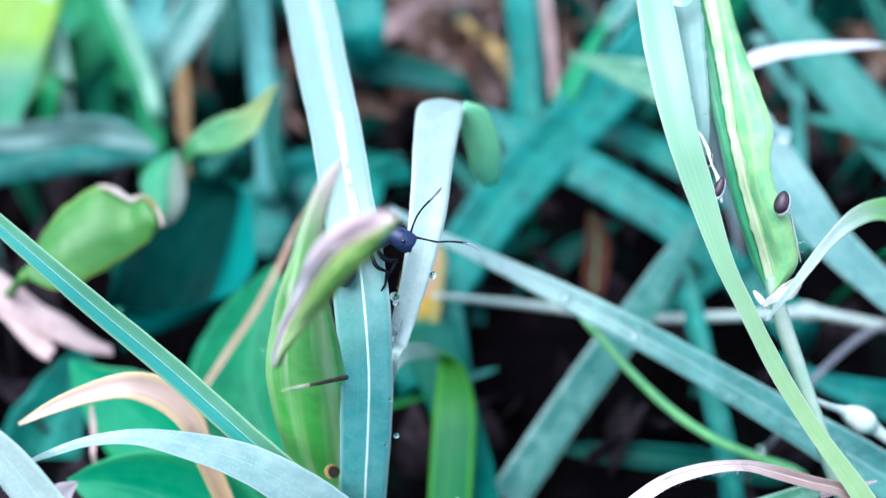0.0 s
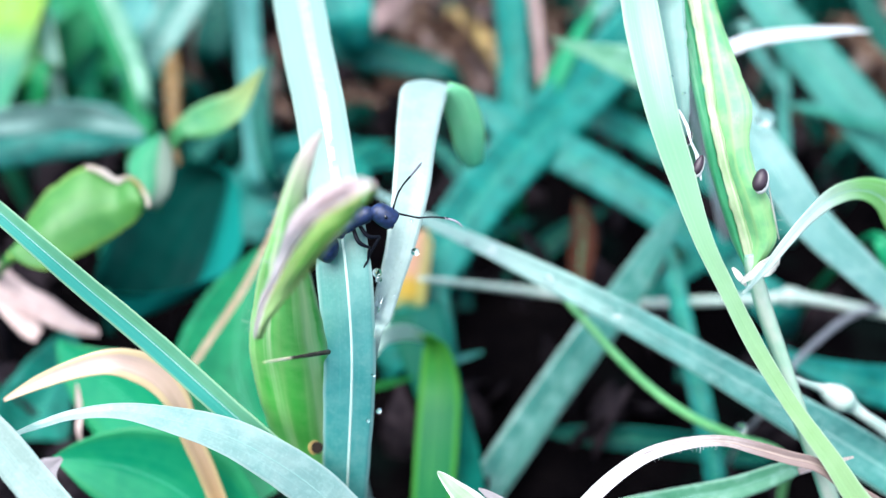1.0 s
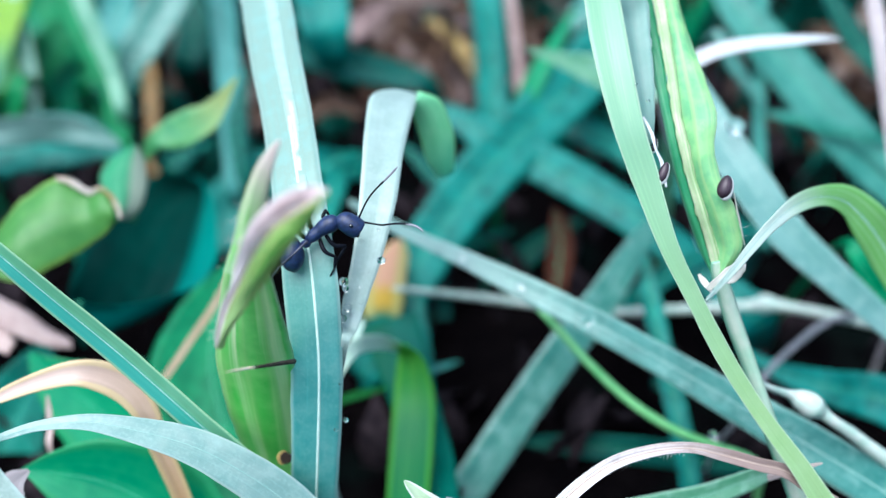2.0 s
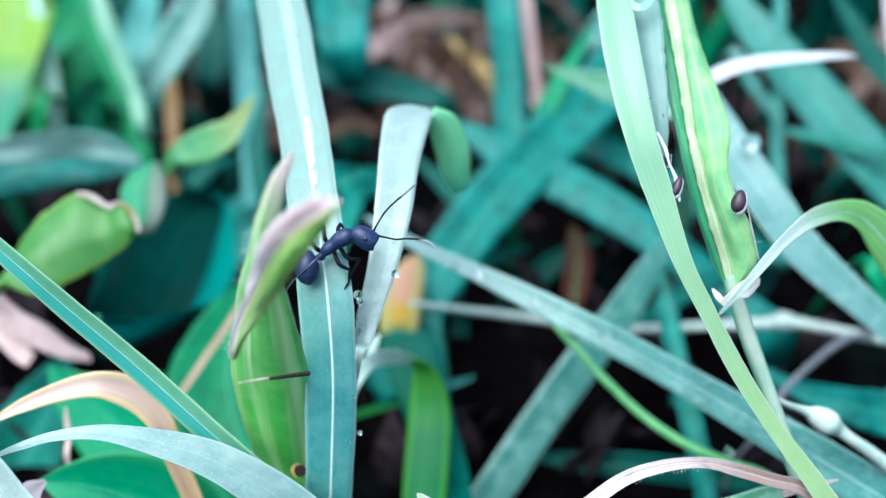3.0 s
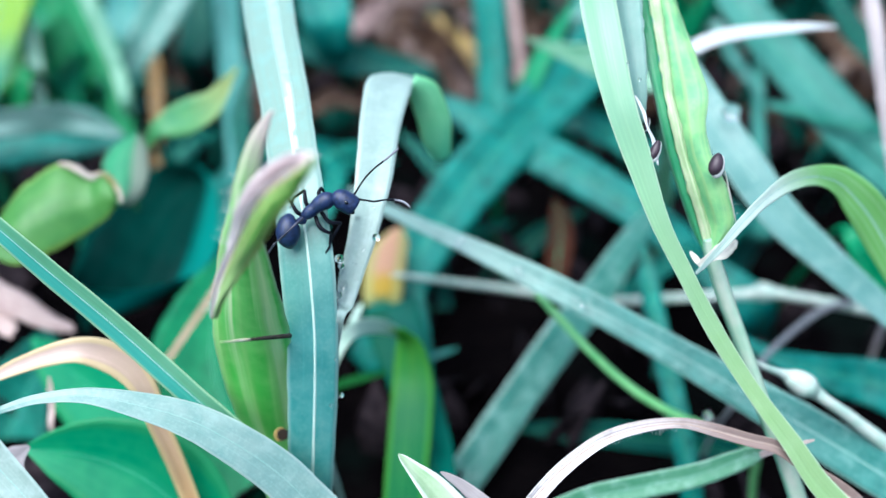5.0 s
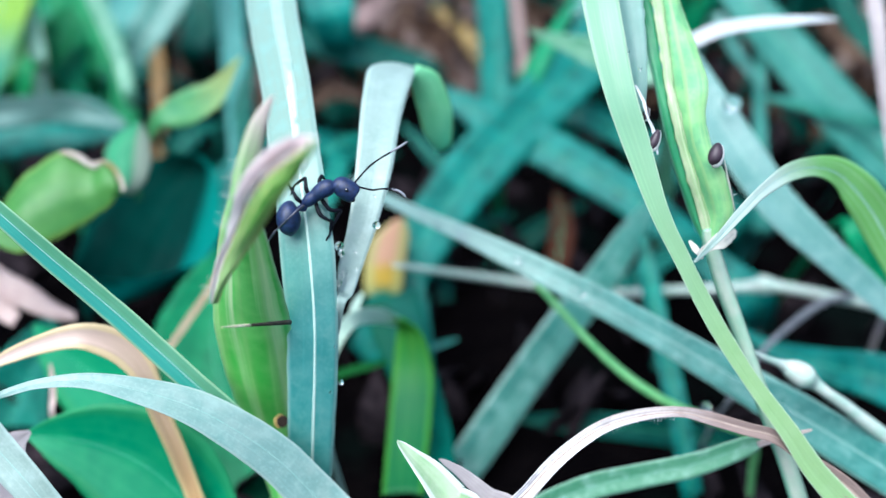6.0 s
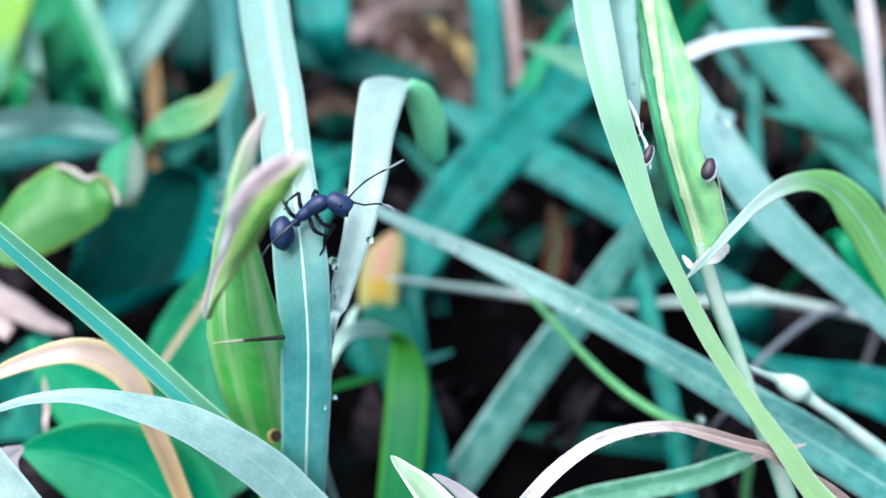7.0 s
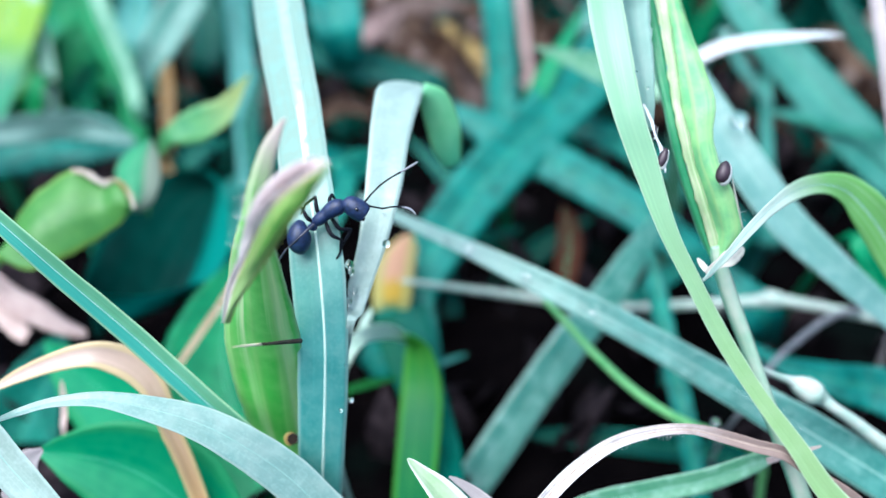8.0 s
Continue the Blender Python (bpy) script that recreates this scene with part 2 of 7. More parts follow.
RIBBED = leaf_mat("ribbed_bright_leaf", (0.13, 0.64, 0.10), (0.30, 0.78, 0.20), veins=3, rough=0.36, vein_col=(0.40, 0.70, 0.24), vein_mix=0.45, edge=(0.58, 0.72, 0.46), edge_from=0.88, tip=(0.66, 0.52, 0.52), tip_at=(0.083, 0.092), through_light=0.3, bump=0.0001, ridge=1.0, bands=((0.74, 0.94, 0.52), 4, 0.48, 0.60), zones=[((0.09, 0.58, 0.14), 0.034, 0.020)], coat=0.3)
WITHER = leaf_mat("withering_leaf_tip", (0.60, 0.46, 0.46), (0.78, 0.66, 0.65), veins=2, rough=0.5, zones=[((0.86, 0.80, 0.79), 0.022, 0.013)], half=(0.74, 0.66, 0.66), half_at=0.14, bands=((0.24, 0.14, 0.145), 3.2, 0.49, 0.60), edge=(0.56, 0.50, 0.36), edge_from=0.94, edge_mix=0.3, tip=(0.34, 0.22, 0.22), tip_at=(0.030, 0.036), vein_mix=0.3, vein_col=(0.20, 0.11, 0.12), through_light=0.3, bump=0.0004, ridge=1.0, mottle=(0.42, 0.58))
SHEATH = leaf_mat("translucent_sheath", (0.17, 0.46, 0.19), (0.36, 0.62, 0.28), veins=3, rough=0.4, vein_col=(0.55, 0.74, 0.36), vein_mix=0.3, edge=(0.56, 0.68, 0.44), edge_from=0.86, through_light=0.45, bump=0.00015, mottle=(0.42, 0.58), bands=((0.44, 0.66, 0.30), 4, 0.5, 0.66), zones=[((0.05, 0.32, 0.15), 0.066, 0.078)])
SHEATHDARK = leaf_mat("dark_sheath_side", (0.03, 0.27, 0.12), (0.09, 0.38, 0.17), veins=4, rough=0.4, vein_mix=0.2, half=(0.16, 0.40, 0.26), half_at=0.22, through_light=0.4, bump=0.0001)
PANEL = leaf_mat("pale_sheath_panel", (0.22, 0.42, 0.36), (0.32, 0.50, 0.45), veins=5, rough=0.4, edge=(0.5, 0.62, 0.56), vein_mix=0.08, through_light=0.5)
FADED = leaf_mat("faded_lavender_leaf", (0.34, 0.31, 0.32), (0.46, 0.43, 0.43), veins=5, rough=0.6, vein_col=(0.3, 0.24, 0.24), vein_mix=0.3, spec=0.2)
PINKPALE = leaf_mat("pale_pink_dead_leaf", (0.42, 0.31, 0.29), (0.54, 0.43, 0.40), veins=5, rough=0.65, vein_col=(0.25, 0.16, 0.14), vein_mix=0.4, spec=0.15, mottle=(0.4, 0.62))
MINT = leaf_mat("mint_green_blade", (0.06, 0.265, 0.145), (0.11, 0.33, 0.20), veins=8, rough=0.4, edge=(0.35, 0.58, 0.45), vein_mix=0.06, coat=0.2, spots=(0.3, 0.52, 0.42))
LOBE = leaf_mat("green_lobe_with_pale_margin", (0.020, 0.24, 0.10), (0.05, 0.31, 0.13), veins=5, rough=0.45, half=(0.27, 0.34, 0.26), half_at=0.34, edge=(0.34, 0.37, 0.30), edge_mix=0.3, edge_from=0.86, vein_mix=0.05, through_light=0.35)
CREAM = leaf_mat("cream_dry_margin", (0.40, 0.42, 0.22), (0.66, 0.56, 0.48), veins=3, rough=0.55, vein_col=(0.30, 0.22, 0.12), vein_mix=0.5, through_light=0.3, spec=0.3, mottle=(0.45, 0.58), zones=[((0.62, 0.56, 0.50), 0.001, 0.004), ((0.30, 0.26, 0.10), 0.006, 0.008), ((0.60, 0.54, 0.46), 0.0095, 0.012)])
# hollow's shade sits in the base colour; half paints the sky-lit rim
BOWL = leaf_mat("cupped_leaf_painted_rim", (0.0008, 0.026, 0.023), (0.0014, 0.042, 0.036), veins=6, rough=0.8, vein_mix=0.05, spec=0.03, through_light=0.1, half=(0.010, 0.20, 0.16), half_at=0.26)
RUSTY = leaf_mat("rusty_dead_leaf", (0.04, 0.016, 0.008), (0.09, 0.038, 0.016), veins=5, rough=0.7, vein_col=(0.03, 0.015, 0.01), vein_mix=0.4, spec=0.1, through_light=0.2)
# tip: sky light on the reclining upper half, painted as a whiter colour
ANTBLADE = leaf_mat("dewy_blade_painted_sheen", (0.052, 0.275, 0.24), (0.10, 0.335, 0.295), veins=12, rough=0.38, edge=(0.50, 0.68, 0.60), vein_mix=0.05, coat=0.25, bump=0.00004, spots=(0.22, 0.44, 0.395), ridge=0.12, mottle=(0.4, 0.62), tip=(0.225, 0.345, 0.282), tip_at=(0.058, 0.078))
PALEBLADE = leaf_mat("pale_green_blade", (0.25, 0.50, 0.34), (0.33, 0.57, 0.42), veins=6, rough=0.36, edge=(0.6, 0.74, 0.6), vein_mix=0.06, coat=0.2, ridge=0.12)
LIMEPALE = leaf_mat("lime_to_pale_blade", (0.245, 0.44, 0.185), (0.30, 0.49, 0.24), veins=6, rough=0.4, edge=(0.6, 0.74, 0.56), vein_mix=0.05, coat=0.1, ridge=0.03, tip=(0.195, 0.40, 0.245), tip_at=(0.065, 0.100))
LIMEFOLD = leaf_mat("light_green_fold", (0.07, 0.36, 0.045), (0.22, 0.52, 0.10), veins=2, rough=0.45, zones=[((0.40, 0.58, 0.24), 0.014, 0.005)], bands=((0.56, 0.66, 0.24), 4.5, 0.50, 0.60), half=(0.42, 0.54, 0.24), half_at=0.16, edge=(0.62, 0.42, 0.12), edge_mix=0.7, edge_from=0.82, vein_mix=0.3, through_light=0.25, bump=0.0003, ridge=0.6, mottle=(0.42, 0.58))
SHEATHPALE = leaf_mat("pale_sheath_band", (0.44, 0.60, 0.34), (0.66, 0.72, 0.50), veins=2, rough=0.45, vein_mix=0.2, through_light=0.4, bands=((0.22, 0.46, 0.16), 6, 0.52, 0.62), mottle=(0.42, 0.58))
PALE = leaf_mat("bleached_blade", (0.54, 0.58, 0.60), (0.64, 0.67, 0.68), veins=5, rough=0.5, vein_mix=0.15, spec=0.3)
ARCHING = leaf_mat("white_footed_blade", (0.46, 0.58, 0.50), (0.54, 0.64, 0.57), veins=6, rough=0.42, vein_mix=0.1, tip=(0.15, 0.40, 0.10), tip_at=(0.019, 0.034), through_light=0.3)
STRAW = leaf_mat("dry_straw", (0.50, 0.40, 0.38), (0.60, 0.50, 0.48), veins=6, rough=0.6, vein_col=(0.25, 0.17, 0.13), vein_mix=0.35, spec=0.25)
PINKISH = leaf_mat("pinkish_dead_leaf", (0.24, 0.17, 0.165), (0.40, 0.30, 0.285), veins=5, rough=0.65, vein_col=(0.12, 0.08, 0.07), vein_mix=0.5, spec=0.15, mottle=(0.4, 0.62))
GOLD = leaf_mat("dull_golden_blade", (0.30, 0.20, 0.06), (0.42, 0.30, 0.14), veins=4, rough=0.6, vein_mix=0.2, spec=0.2)
TAN = leaf_mat("tan_dry_strip", (0.40, 0.26, 0.16), (0.52, 0.38, 0.27), veins=3, rough=0.6, vein_col=(0.2, 0.12, 0.07), vein_mix=0.4, spec=0.2)
STAINED = leaf_mat("stained_straw", (0.76, 0.75, 0.75), (0.82, 0.81, 0.80), veins=4, rough=0.55, vein_col=(0.25, 0.19, 0.16), vein_mix=0.6, tip=(0.30, 0.225, 0.20), tip_at=(0.052, 0.072), bands=((0.24, 0.165, 0.12), 7, 0.58, 0.68), spec=0.3, spots=(0.2, 0.15, 0.12))
LITTER = leaf_mat("dull_dead_leaf", (0.09, 0.065, 0.055), (0.22, 0.165, 0.145), veins=5, rough=0.7, vein_col=(0.06, 0.04, 0.03), vein_mix=0.4, spec=0.15, mottle=(0.4, 0.62))
BROWN = leaf_mat("brown_dead_leaf", (0.025, 0.014, 0.010), (0.07, 0.038, 0.025), veins=6, rough=0.7, vein_col=(0.2, 0.13, 0.09), vein_mix=0.4, spec=0.1, through_light=0.1)
# litter in the gaps, with their shade put into its dim colours
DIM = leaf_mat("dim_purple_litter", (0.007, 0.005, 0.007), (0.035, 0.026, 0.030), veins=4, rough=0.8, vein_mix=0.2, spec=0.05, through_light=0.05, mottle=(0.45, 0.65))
OLIVE = leaf_mat("olive_green_blade", (0.010, 0.12, 0.03), (0.025, 0.18, 0.045), veins=4, rough=0.5, vein_mix=0.1, spec=0.1)
ORANGE = leaf_mat("yellowing_orange_blade", (0.58, 0.43, 0.37), (0.66, 0.52, 0.44), veins=4, rough=0.5, edge=(0.72, 0.58, 0.28), edge_mix=0.65, edge_from=0.5, vein_mix=0.05, tip=(0.60, 0.38, 0.16), tip_at=(0.06, 0.03))
TIPPED = leaf_mat("teal_green_dying_blade", (0.001, 0.075, 0.052), (0.005, 0.13, 0.09), veins=6, rough=0.45, vein_mix=0.1, through_light=0.25, spec=0.08, half=(0.002, 0.09, 0.05), half_at=0.4)
DEADTIP = leaf_mat("orange_dead_tip", (0.004, 0.14, 0.085), (0.010, 0.20, 0.11), veins=4, rough=0.55, zones=[((0.50, 0.33, 0.035), 0.0002, 0.0022), ((0.56, 0.32, 0.20), 0.0042, 0.0062)], edge=(0.40, 0.40, 0.14), edge_from=0.42, edge_mix=0.75, vein_mix=0.1, through_light=0.35, spec=0.2)
RUST = leaf_mat("mottled_green_leaf", (0.003, 0.17, 0.07), (0.012, 0.26, 0.10), veins=8, rough=0.45, vein_mix=0.08, spec=0.2, mottle=(0.4, 0.62))
YTIP = leaf_mat("yellow_tipped_leaf", (0.035, 0.22, 0.075), (0.10, 0.31, 0.09), veins=6, rough=0.5, tip=(0.34, 0.42, 0.15), tip_at=(0.060, 0.068), vein_mix=0.08, edge=(0.22, 0.34, 0.14), edge_mix=0.6)
YLIME = leaf_mat("yellow_green_leaf", (0.02, 0.24, 0.12), (0.05, 0.30, 0.15), veins=6, rough=0.45, zones=[((0.23, 0.43, 0.03), 0.044, 0.056)], vein_mix=0.08, through_light=0.4)
GREENRIB = plain_mat("green_midrib", (0.03, 0.30, 0.15), (0.05, 0.36, 0.20), 0.4)
RIB = plain_mat("pale_midrib", (0.50, 0.70, 0.60), (0.58, 0.76, 0.66), 0.4)
SOFTRIB = plain_mat("soft_midrib", (0.22, 0.44, 0.38), (0.34, 0.53, 0.47), 0.4)
DRYRIB = plain_mat("dry_midrib", (0.35, 0.27, 0.22), (0.45, 0.36, 0.30), 0.6)
DRYDARK = plain_mat("dark_dry_twig", (0.020, 0.013, 0.008), (0.08, 0.055, 0.035), 0.6)
BLIGHT = plain_mat("blight_brown", (0.006, 0.004, 0.002), (0.02, 0.010, 0.005), 0.7, spec=0.2)
DRYPALE = plain_mat("pale_dry_tip", (0.78, 0.62, 0.36), (0.85, 0.76, 0.58), 0.6)
SHOOT = leaf_mat("pale_edged_young_leaf", (0.26, 0.44, 0.22), (0.42, 0.54, 0.36), veins=6, rough=0.45, edge=(0.62, 0.68, 0.62), edge_mix=0.9, edge_from=0.6, vein_mix=0.1, mottle=(0.4, 0.6))
STEMGREEN = leaf_mat("translucent_green_stem", (0.28, 0.47, 0.33), (0.50, 0.54, 0.45), veins=3, rough=0.4, half=(0.16, 0.43, 0.28), half_at=0.5, through_light=0.15)
COLLAR = leaf_mat("papery_collar", (0.46, 0.46, 0.40), (0.60, 0.58, 0.53), veins=4, rough=0.6, vein_mix=0.2, spec=0.2, through_light=0.4, mottle=(0.42, 0.58))
DULLSTEM = plain_mat("dull_purple_grey_stem", (0.13, 0.16, 0.17), (0.24, 0.23, 0.25), 0.55, scale=500)
STEMLIME = plain_mat("bright_green_stem", (0.10, 0.38, 0.12), (0.18, 0.48, 0.18), 0.45, scale=500)
PALESTEM = plain_mat("pale_stem", (0.32, 0.49, 0.40), (0.52, 0.58, 0.52), 0.45, scale=500)
HAIR = plain_mat("leaf_hair", (0.6, 0.62, 0.58), (0.7, 0.7, 0.66), 0.5)
SEED = plain_mat("dark_purple_seed", (0.018, 0.010, 0.017), (0.05, 0.03, 0.04), 0.45)
ANT = plain_mat("blue_black_chitin", (0.003, 0.0095, 0.034), (0.012, 0.028, 0.095), 0.48, scale=2200, bump=0.00005, spec=0.5)
ANTEYE = plain_mat("black_eye", (0.002, 0.002, 0.004), (0.003, 0.003, 0.006), 0.18, spec=0.8, coat=0.6)
ANTLEG = plain_mat("black_chitin", (0.0012, 0.0018, 0.005), (0.003, 0.0045, 0.010), 0.55, scale=2500, spec=0.15)
ANTTIP = plain_mat("grey_antenna_tip", (0.17, 0.18, 0.21), (0.27, 0.27, 0.31), 0.5)
ANTSHIN = plain_mat("grey_black_shin", (0.030, 0.032, 0.05), (0.06, 0.06, 0.085), 0.45, scale=2500)
# pale base colours for the glare and sheen painted on the ant's blade
GLARE = plain_mat("painted_glare", (0.36, 0.50, 0.44), (0.45, 0.57, 0.51), 0.25, spec=0.6, coat=0.4)
SHEEN = plain_mat("painted_sheen", (0.235, 0.365, 0.305), (0.285, 0.41, 0.35), 0.3, spec=0.5, coat=0.15)
WATER = water_mat()
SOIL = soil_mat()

# ---- building helpers ----
FACE = Vector((0, -0.82, 0.57))
MM = 0.001


def part(name, bm, material, parent=None, label="", smooth=True):
    me = bpy.data.meshes.new(name)
    bm.to_mesh(me)
    bm.free()
    for f in me.polygons:
        f.use_smooth = smooth
    me.materials.append(material)
    ob = new(name, me)
    if parent:
        ob.parent = parent
    return tagged(ob, label) if label else ob


def glide(pts, steps):
    """Catmull-Rom through rows of numbers, steps to each span."""
    a = np.array(pts, float)
    a = np.vstack([2 * a[0] - a[1], a, 2 * a[-1] - a[-2]])
    res = []
    for i in range(1, len(a) - 2):
        for k in range(steps):
            s = k / steps
            p0, p1, p2, p3 = a[i - 1:i + 3]
            res.append(0.5 * (2 * p1 + (p2 - p0) * s + (2 * p0 - 5 * p1 + 4 * p2 - p3) * s * s + (3 * p1 - p0 - 3 * p2 + p3) * s ** 3))
    res.append(a[-2])
    return np.array(res)


def frames_along(path, carry):
    """Tangent, side and face of a ribbon along its middle line."""
    c = path[:, :3] * MM
    out, last = [], None
    for i in range(len(c)):
        tan = Vector(c[min(i + 1, len(c) - 1)] - c[max(i - 1, 0)]).normalized()
        if last is None or not carry:
            side = tan.cross(FACE)
            if side.length < 0.15 and last is not None:
                side = last - tan * last.dot(tan)
        else:
            side = last - tan * last.dot(tan)
        side.normalize()
        last = side
        turn = Matrix.Rotation(radians(path[i, 4]), 3, tan)
        s = turn @ side
        out.append((Vector(c[i]), tan, s, s.cross(tan)))
    return out


def ribbon(pts, steps=8, across=8, crease=0.08, cup=0.0, thick=0.16, carry=False, wave=0.0, lift=0.0, span=(-1, 1), notch=0.0, lobes=0.0, seed=0):
    """A leaf blade as a closed thin body. pts: x, y, z, width in mm, twist in degrees."""
    path = glide(pts, steps)
    rows = frames_along(path, carry)
    bm = bmesh.new()
    uvl = bm.loops.layers.uv.new("UVMap")
    us = [span[0] + (span[1] - span[0]) * k / across for k in range(across + 1)]
    run, tops, lows, lens = 0.0, [], [], []
    for i, (c, tan, s, n) in enumerate(rows):
        if i:
            run += (c - rows[i - 1][0]).length
        lens.append(run)
        w = max(path[i, 3], 0.05) * MM
        a, b = [], []
        for u in us:
            jag = 1 + 0.025 * noise.noise((run * 300, 4.0 * (1 if u > 0 else -1), seed)) + notch * noise.noise((run * 900, 9.0 * (1 if u > 0 else -1), seed)) + lobes * noise.noise((run * 170, 5.0 * (1 if u > 0 else -1), seed + 3.3))
            off = crease * (abs(u) - 0.5) * w + cup * (u * u - 0.4) * w + wave * w * noise.noise((run * 110, u * 1.2, seed)) + lift * MM
            q = c + s * (u * w * 0.5 * jag) + n * off
            a.append(bm.verts.new(q))
            b.append(bm.verts.new(q - n * (thick * MM * (1.0 - 0.6 * abs(u) ** 3))))
        tops.append(a)
        lows.append(b)

    def face(vs, uvs):
        f = bm.faces.new(vs)
        for lp, q in zip(f.loops, uvs):
            lp[uvl].uv = q

    uu = [(u + 1) / 2 for u in us]
    for i in range(len(rows) - 1):
        v0, v1 = lens[i], lens[i + 1]
        for k in range(across):
            q = [(uu[k], v0), (uu[k + 1], v0), (uu[k + 1], v1), (uu[k], v1)]
            face([tops[i][k], tops[i][k + 1], tops[i + 1][k + 1], tops[i + 1][k]], q)
            face([lows[i + 1][k], lows[i + 1][k + 1], lows[i][k + 1], lows[i][k]], [q[3], q[2], q[1], q[0]])
        for k, flip in ((0, False), (across, True)):
            vs = [tops[i][k], tops[i + 1][k], lows[i + 1][k], lows[i][k]]
            q = [(uu[k], v0), (uu[k], v1), (uu[k], v1), (uu[k], v0)]
            face(vs[::-1] if flip else vs, q[::-1] if flip else q)
    for e, flip in ((0, False), (len(rows) - 1, True)):
        vs = tops[e][::-1] + lows[e]
        face(vs[::-1] if flip else vs, [(0.5, lens[e])] * len(vs))
    return bm


def loft(first, second, steps=6, across=8, bulge=0.0, thick=0.16, wave=0.0, notch=0.0, seed=0):
    """A thin closed sheet between two edges, each a row of x, y, z in mm; bulge: how far its middle stands out, in mm."""
    a, b = glide(first, steps) * MM, glide(second, steps) * MM
    bm = bmesh.new()
    uvl = bm.loops.layers.uv.new("UVMap")
    tops, lows, run, lens = [], [], 0.0, []
    for i in range(len(a)):
        if i:
            run += 0.5 * (np.linalg.norm(a[i] - a[i - 1]) + np.linalg.norm(b[i] - b[i - 1]))
        lens.append(run)
        j, k = max(i - 1, 0), min(i + 1, len(a) - 1)
        along = Vector(a[k] + b[k] - a[j] - b[j])
        n = Vector(b[i] - a[i]).cross(along)
        n = n.normalized() if n.length > 1e-12 else FACE.copy()
        if n.dot(FACE) < 0:
            n = -n
        width = np.linalg.norm(b[i] - a[i])
        top, low = [], []
        for m in range(across + 1):
            u = m / across
            rag = notch * width * noise.noise((run * 800, 7.0 if u > 0.5 else -7.0, seed)) * (1 if m in (0, across) else 0)
            q = Vector(a[i] + (b[i] - a[i]) * u) + Vector(b[i] - a[i]).normalized() * rag
            q += n * ((bulge * 4 * u * (1 - u)) * MM + wave * MM * noise.noise((run * 150, u * 2.5, seed + 0.7)))
            top.append(bm.verts.new(q))
            low.append(bm.verts.new(q - n * thick * MM * (1 - 0.6 * abs(2 * u - 1) ** 3)))
        tops.append(top)
        lows.append(low)

    def face(vs, uvs):
        f = bm.faces.new(vs)
        for lp, q in zip(f.loops, uvs):
            lp[uvl].uv = q

    for i in range(len(a) - 1):
        for m in range(across):
            q = [(m / across, lens[i]), ((m + 1) / across, lens[i]), ((m + 1) / across, lens[i + 1]), (m / across, lens[i + 1])]
            face([tops[i][m], tops[i][m + 1], tops[i + 1][m + 1], tops[i + 1][m]], q)
            face([lows[i + 1][m], lows[i + 1][m + 1], lows[i][m + 1], lows[i][m]], q[::-1])
        for m in (0, across):
            face([tops[i][m], tops[i + 1][m], lows[i + 1][m], lows[i][m]], [(m / across, lens[i]), (m / across, lens[i + 1]), (m / across, lens[i + 1]), (m / across, lens[i])])
    for e in (0, len(a) - 1):
        face(tops[e] + lows[e][::-1], [(0.5, lens[e])] * (2 * across + 2))
    bmesh.ops.recalc_face_normals(bm, faces=bm.faces)
    return bm


def tube(pts, steps=6, sides=8, bm=None):
    """A round body along x, y, z, radius in mm, with closed ends."""
    path = glide(pts, steps) if steps > 1 else np.array(pts, float)
    bm = bm or bmesh.new()
    uvl = bm.loops.layers.uv.verify()
    c = path[:, :3] * MM
    rings, last, run, lens = [], None, 0.0, []
    for i in range(len(c)):
        tan = Vector(c[min(i + 1, len(c) - 1)] - c[max(i - 1, 0)]).normalized()
        if last is None:
            last = tan.orthogonal()
        side = (last - tan * last.dot(tan)).normalized()
        last, up = side, tan.cross(side)
        run += (Vector(c[i]) - Vector(c[max(i - 1, 0)])).length
        lens.append(run)
        r = max(path[i, 3], 0.01) * MM
        rings.append([bm.verts.new(Vector(c[i]) + (side * math.cos(q) + up * math.sin(q)) * r) for q in [k * 2 * math.pi / sides for k in range(sides)]])
    for i in range(len(rings) - 1):
        for k in range(sides):
            j = (k + 1) % sides
            f = bm.faces.new([rings[i][k], rings[i][j], rings[i + 1][j], rings[i + 1][k]])
            for lp, q in zip(f.loops, ((k, i), (k + 1, i), (k + 1, i + 1), (k, i + 1))):
                lp[uvl].uv = (q[0] / sides, lens[q[1]])
    bm.faces.new(rings[0][::-1])
    bm.faces.new(rings[-1])
    return bm


def empty(name, at, label, category, group=""):
    ob = new(name)
    ob.empty_display_size = 0.002
    ob.location = Vector(at) * MM
    return tagged(ob, label, category, group)


def settle(thing, *parts_of):
    """Parts built in world places keep them under their thing."""
    for p in parts_of:
        p.parent = thing
        p.matrix_parent_inverse = Matrix.Translation(-thing.location)
    return thing


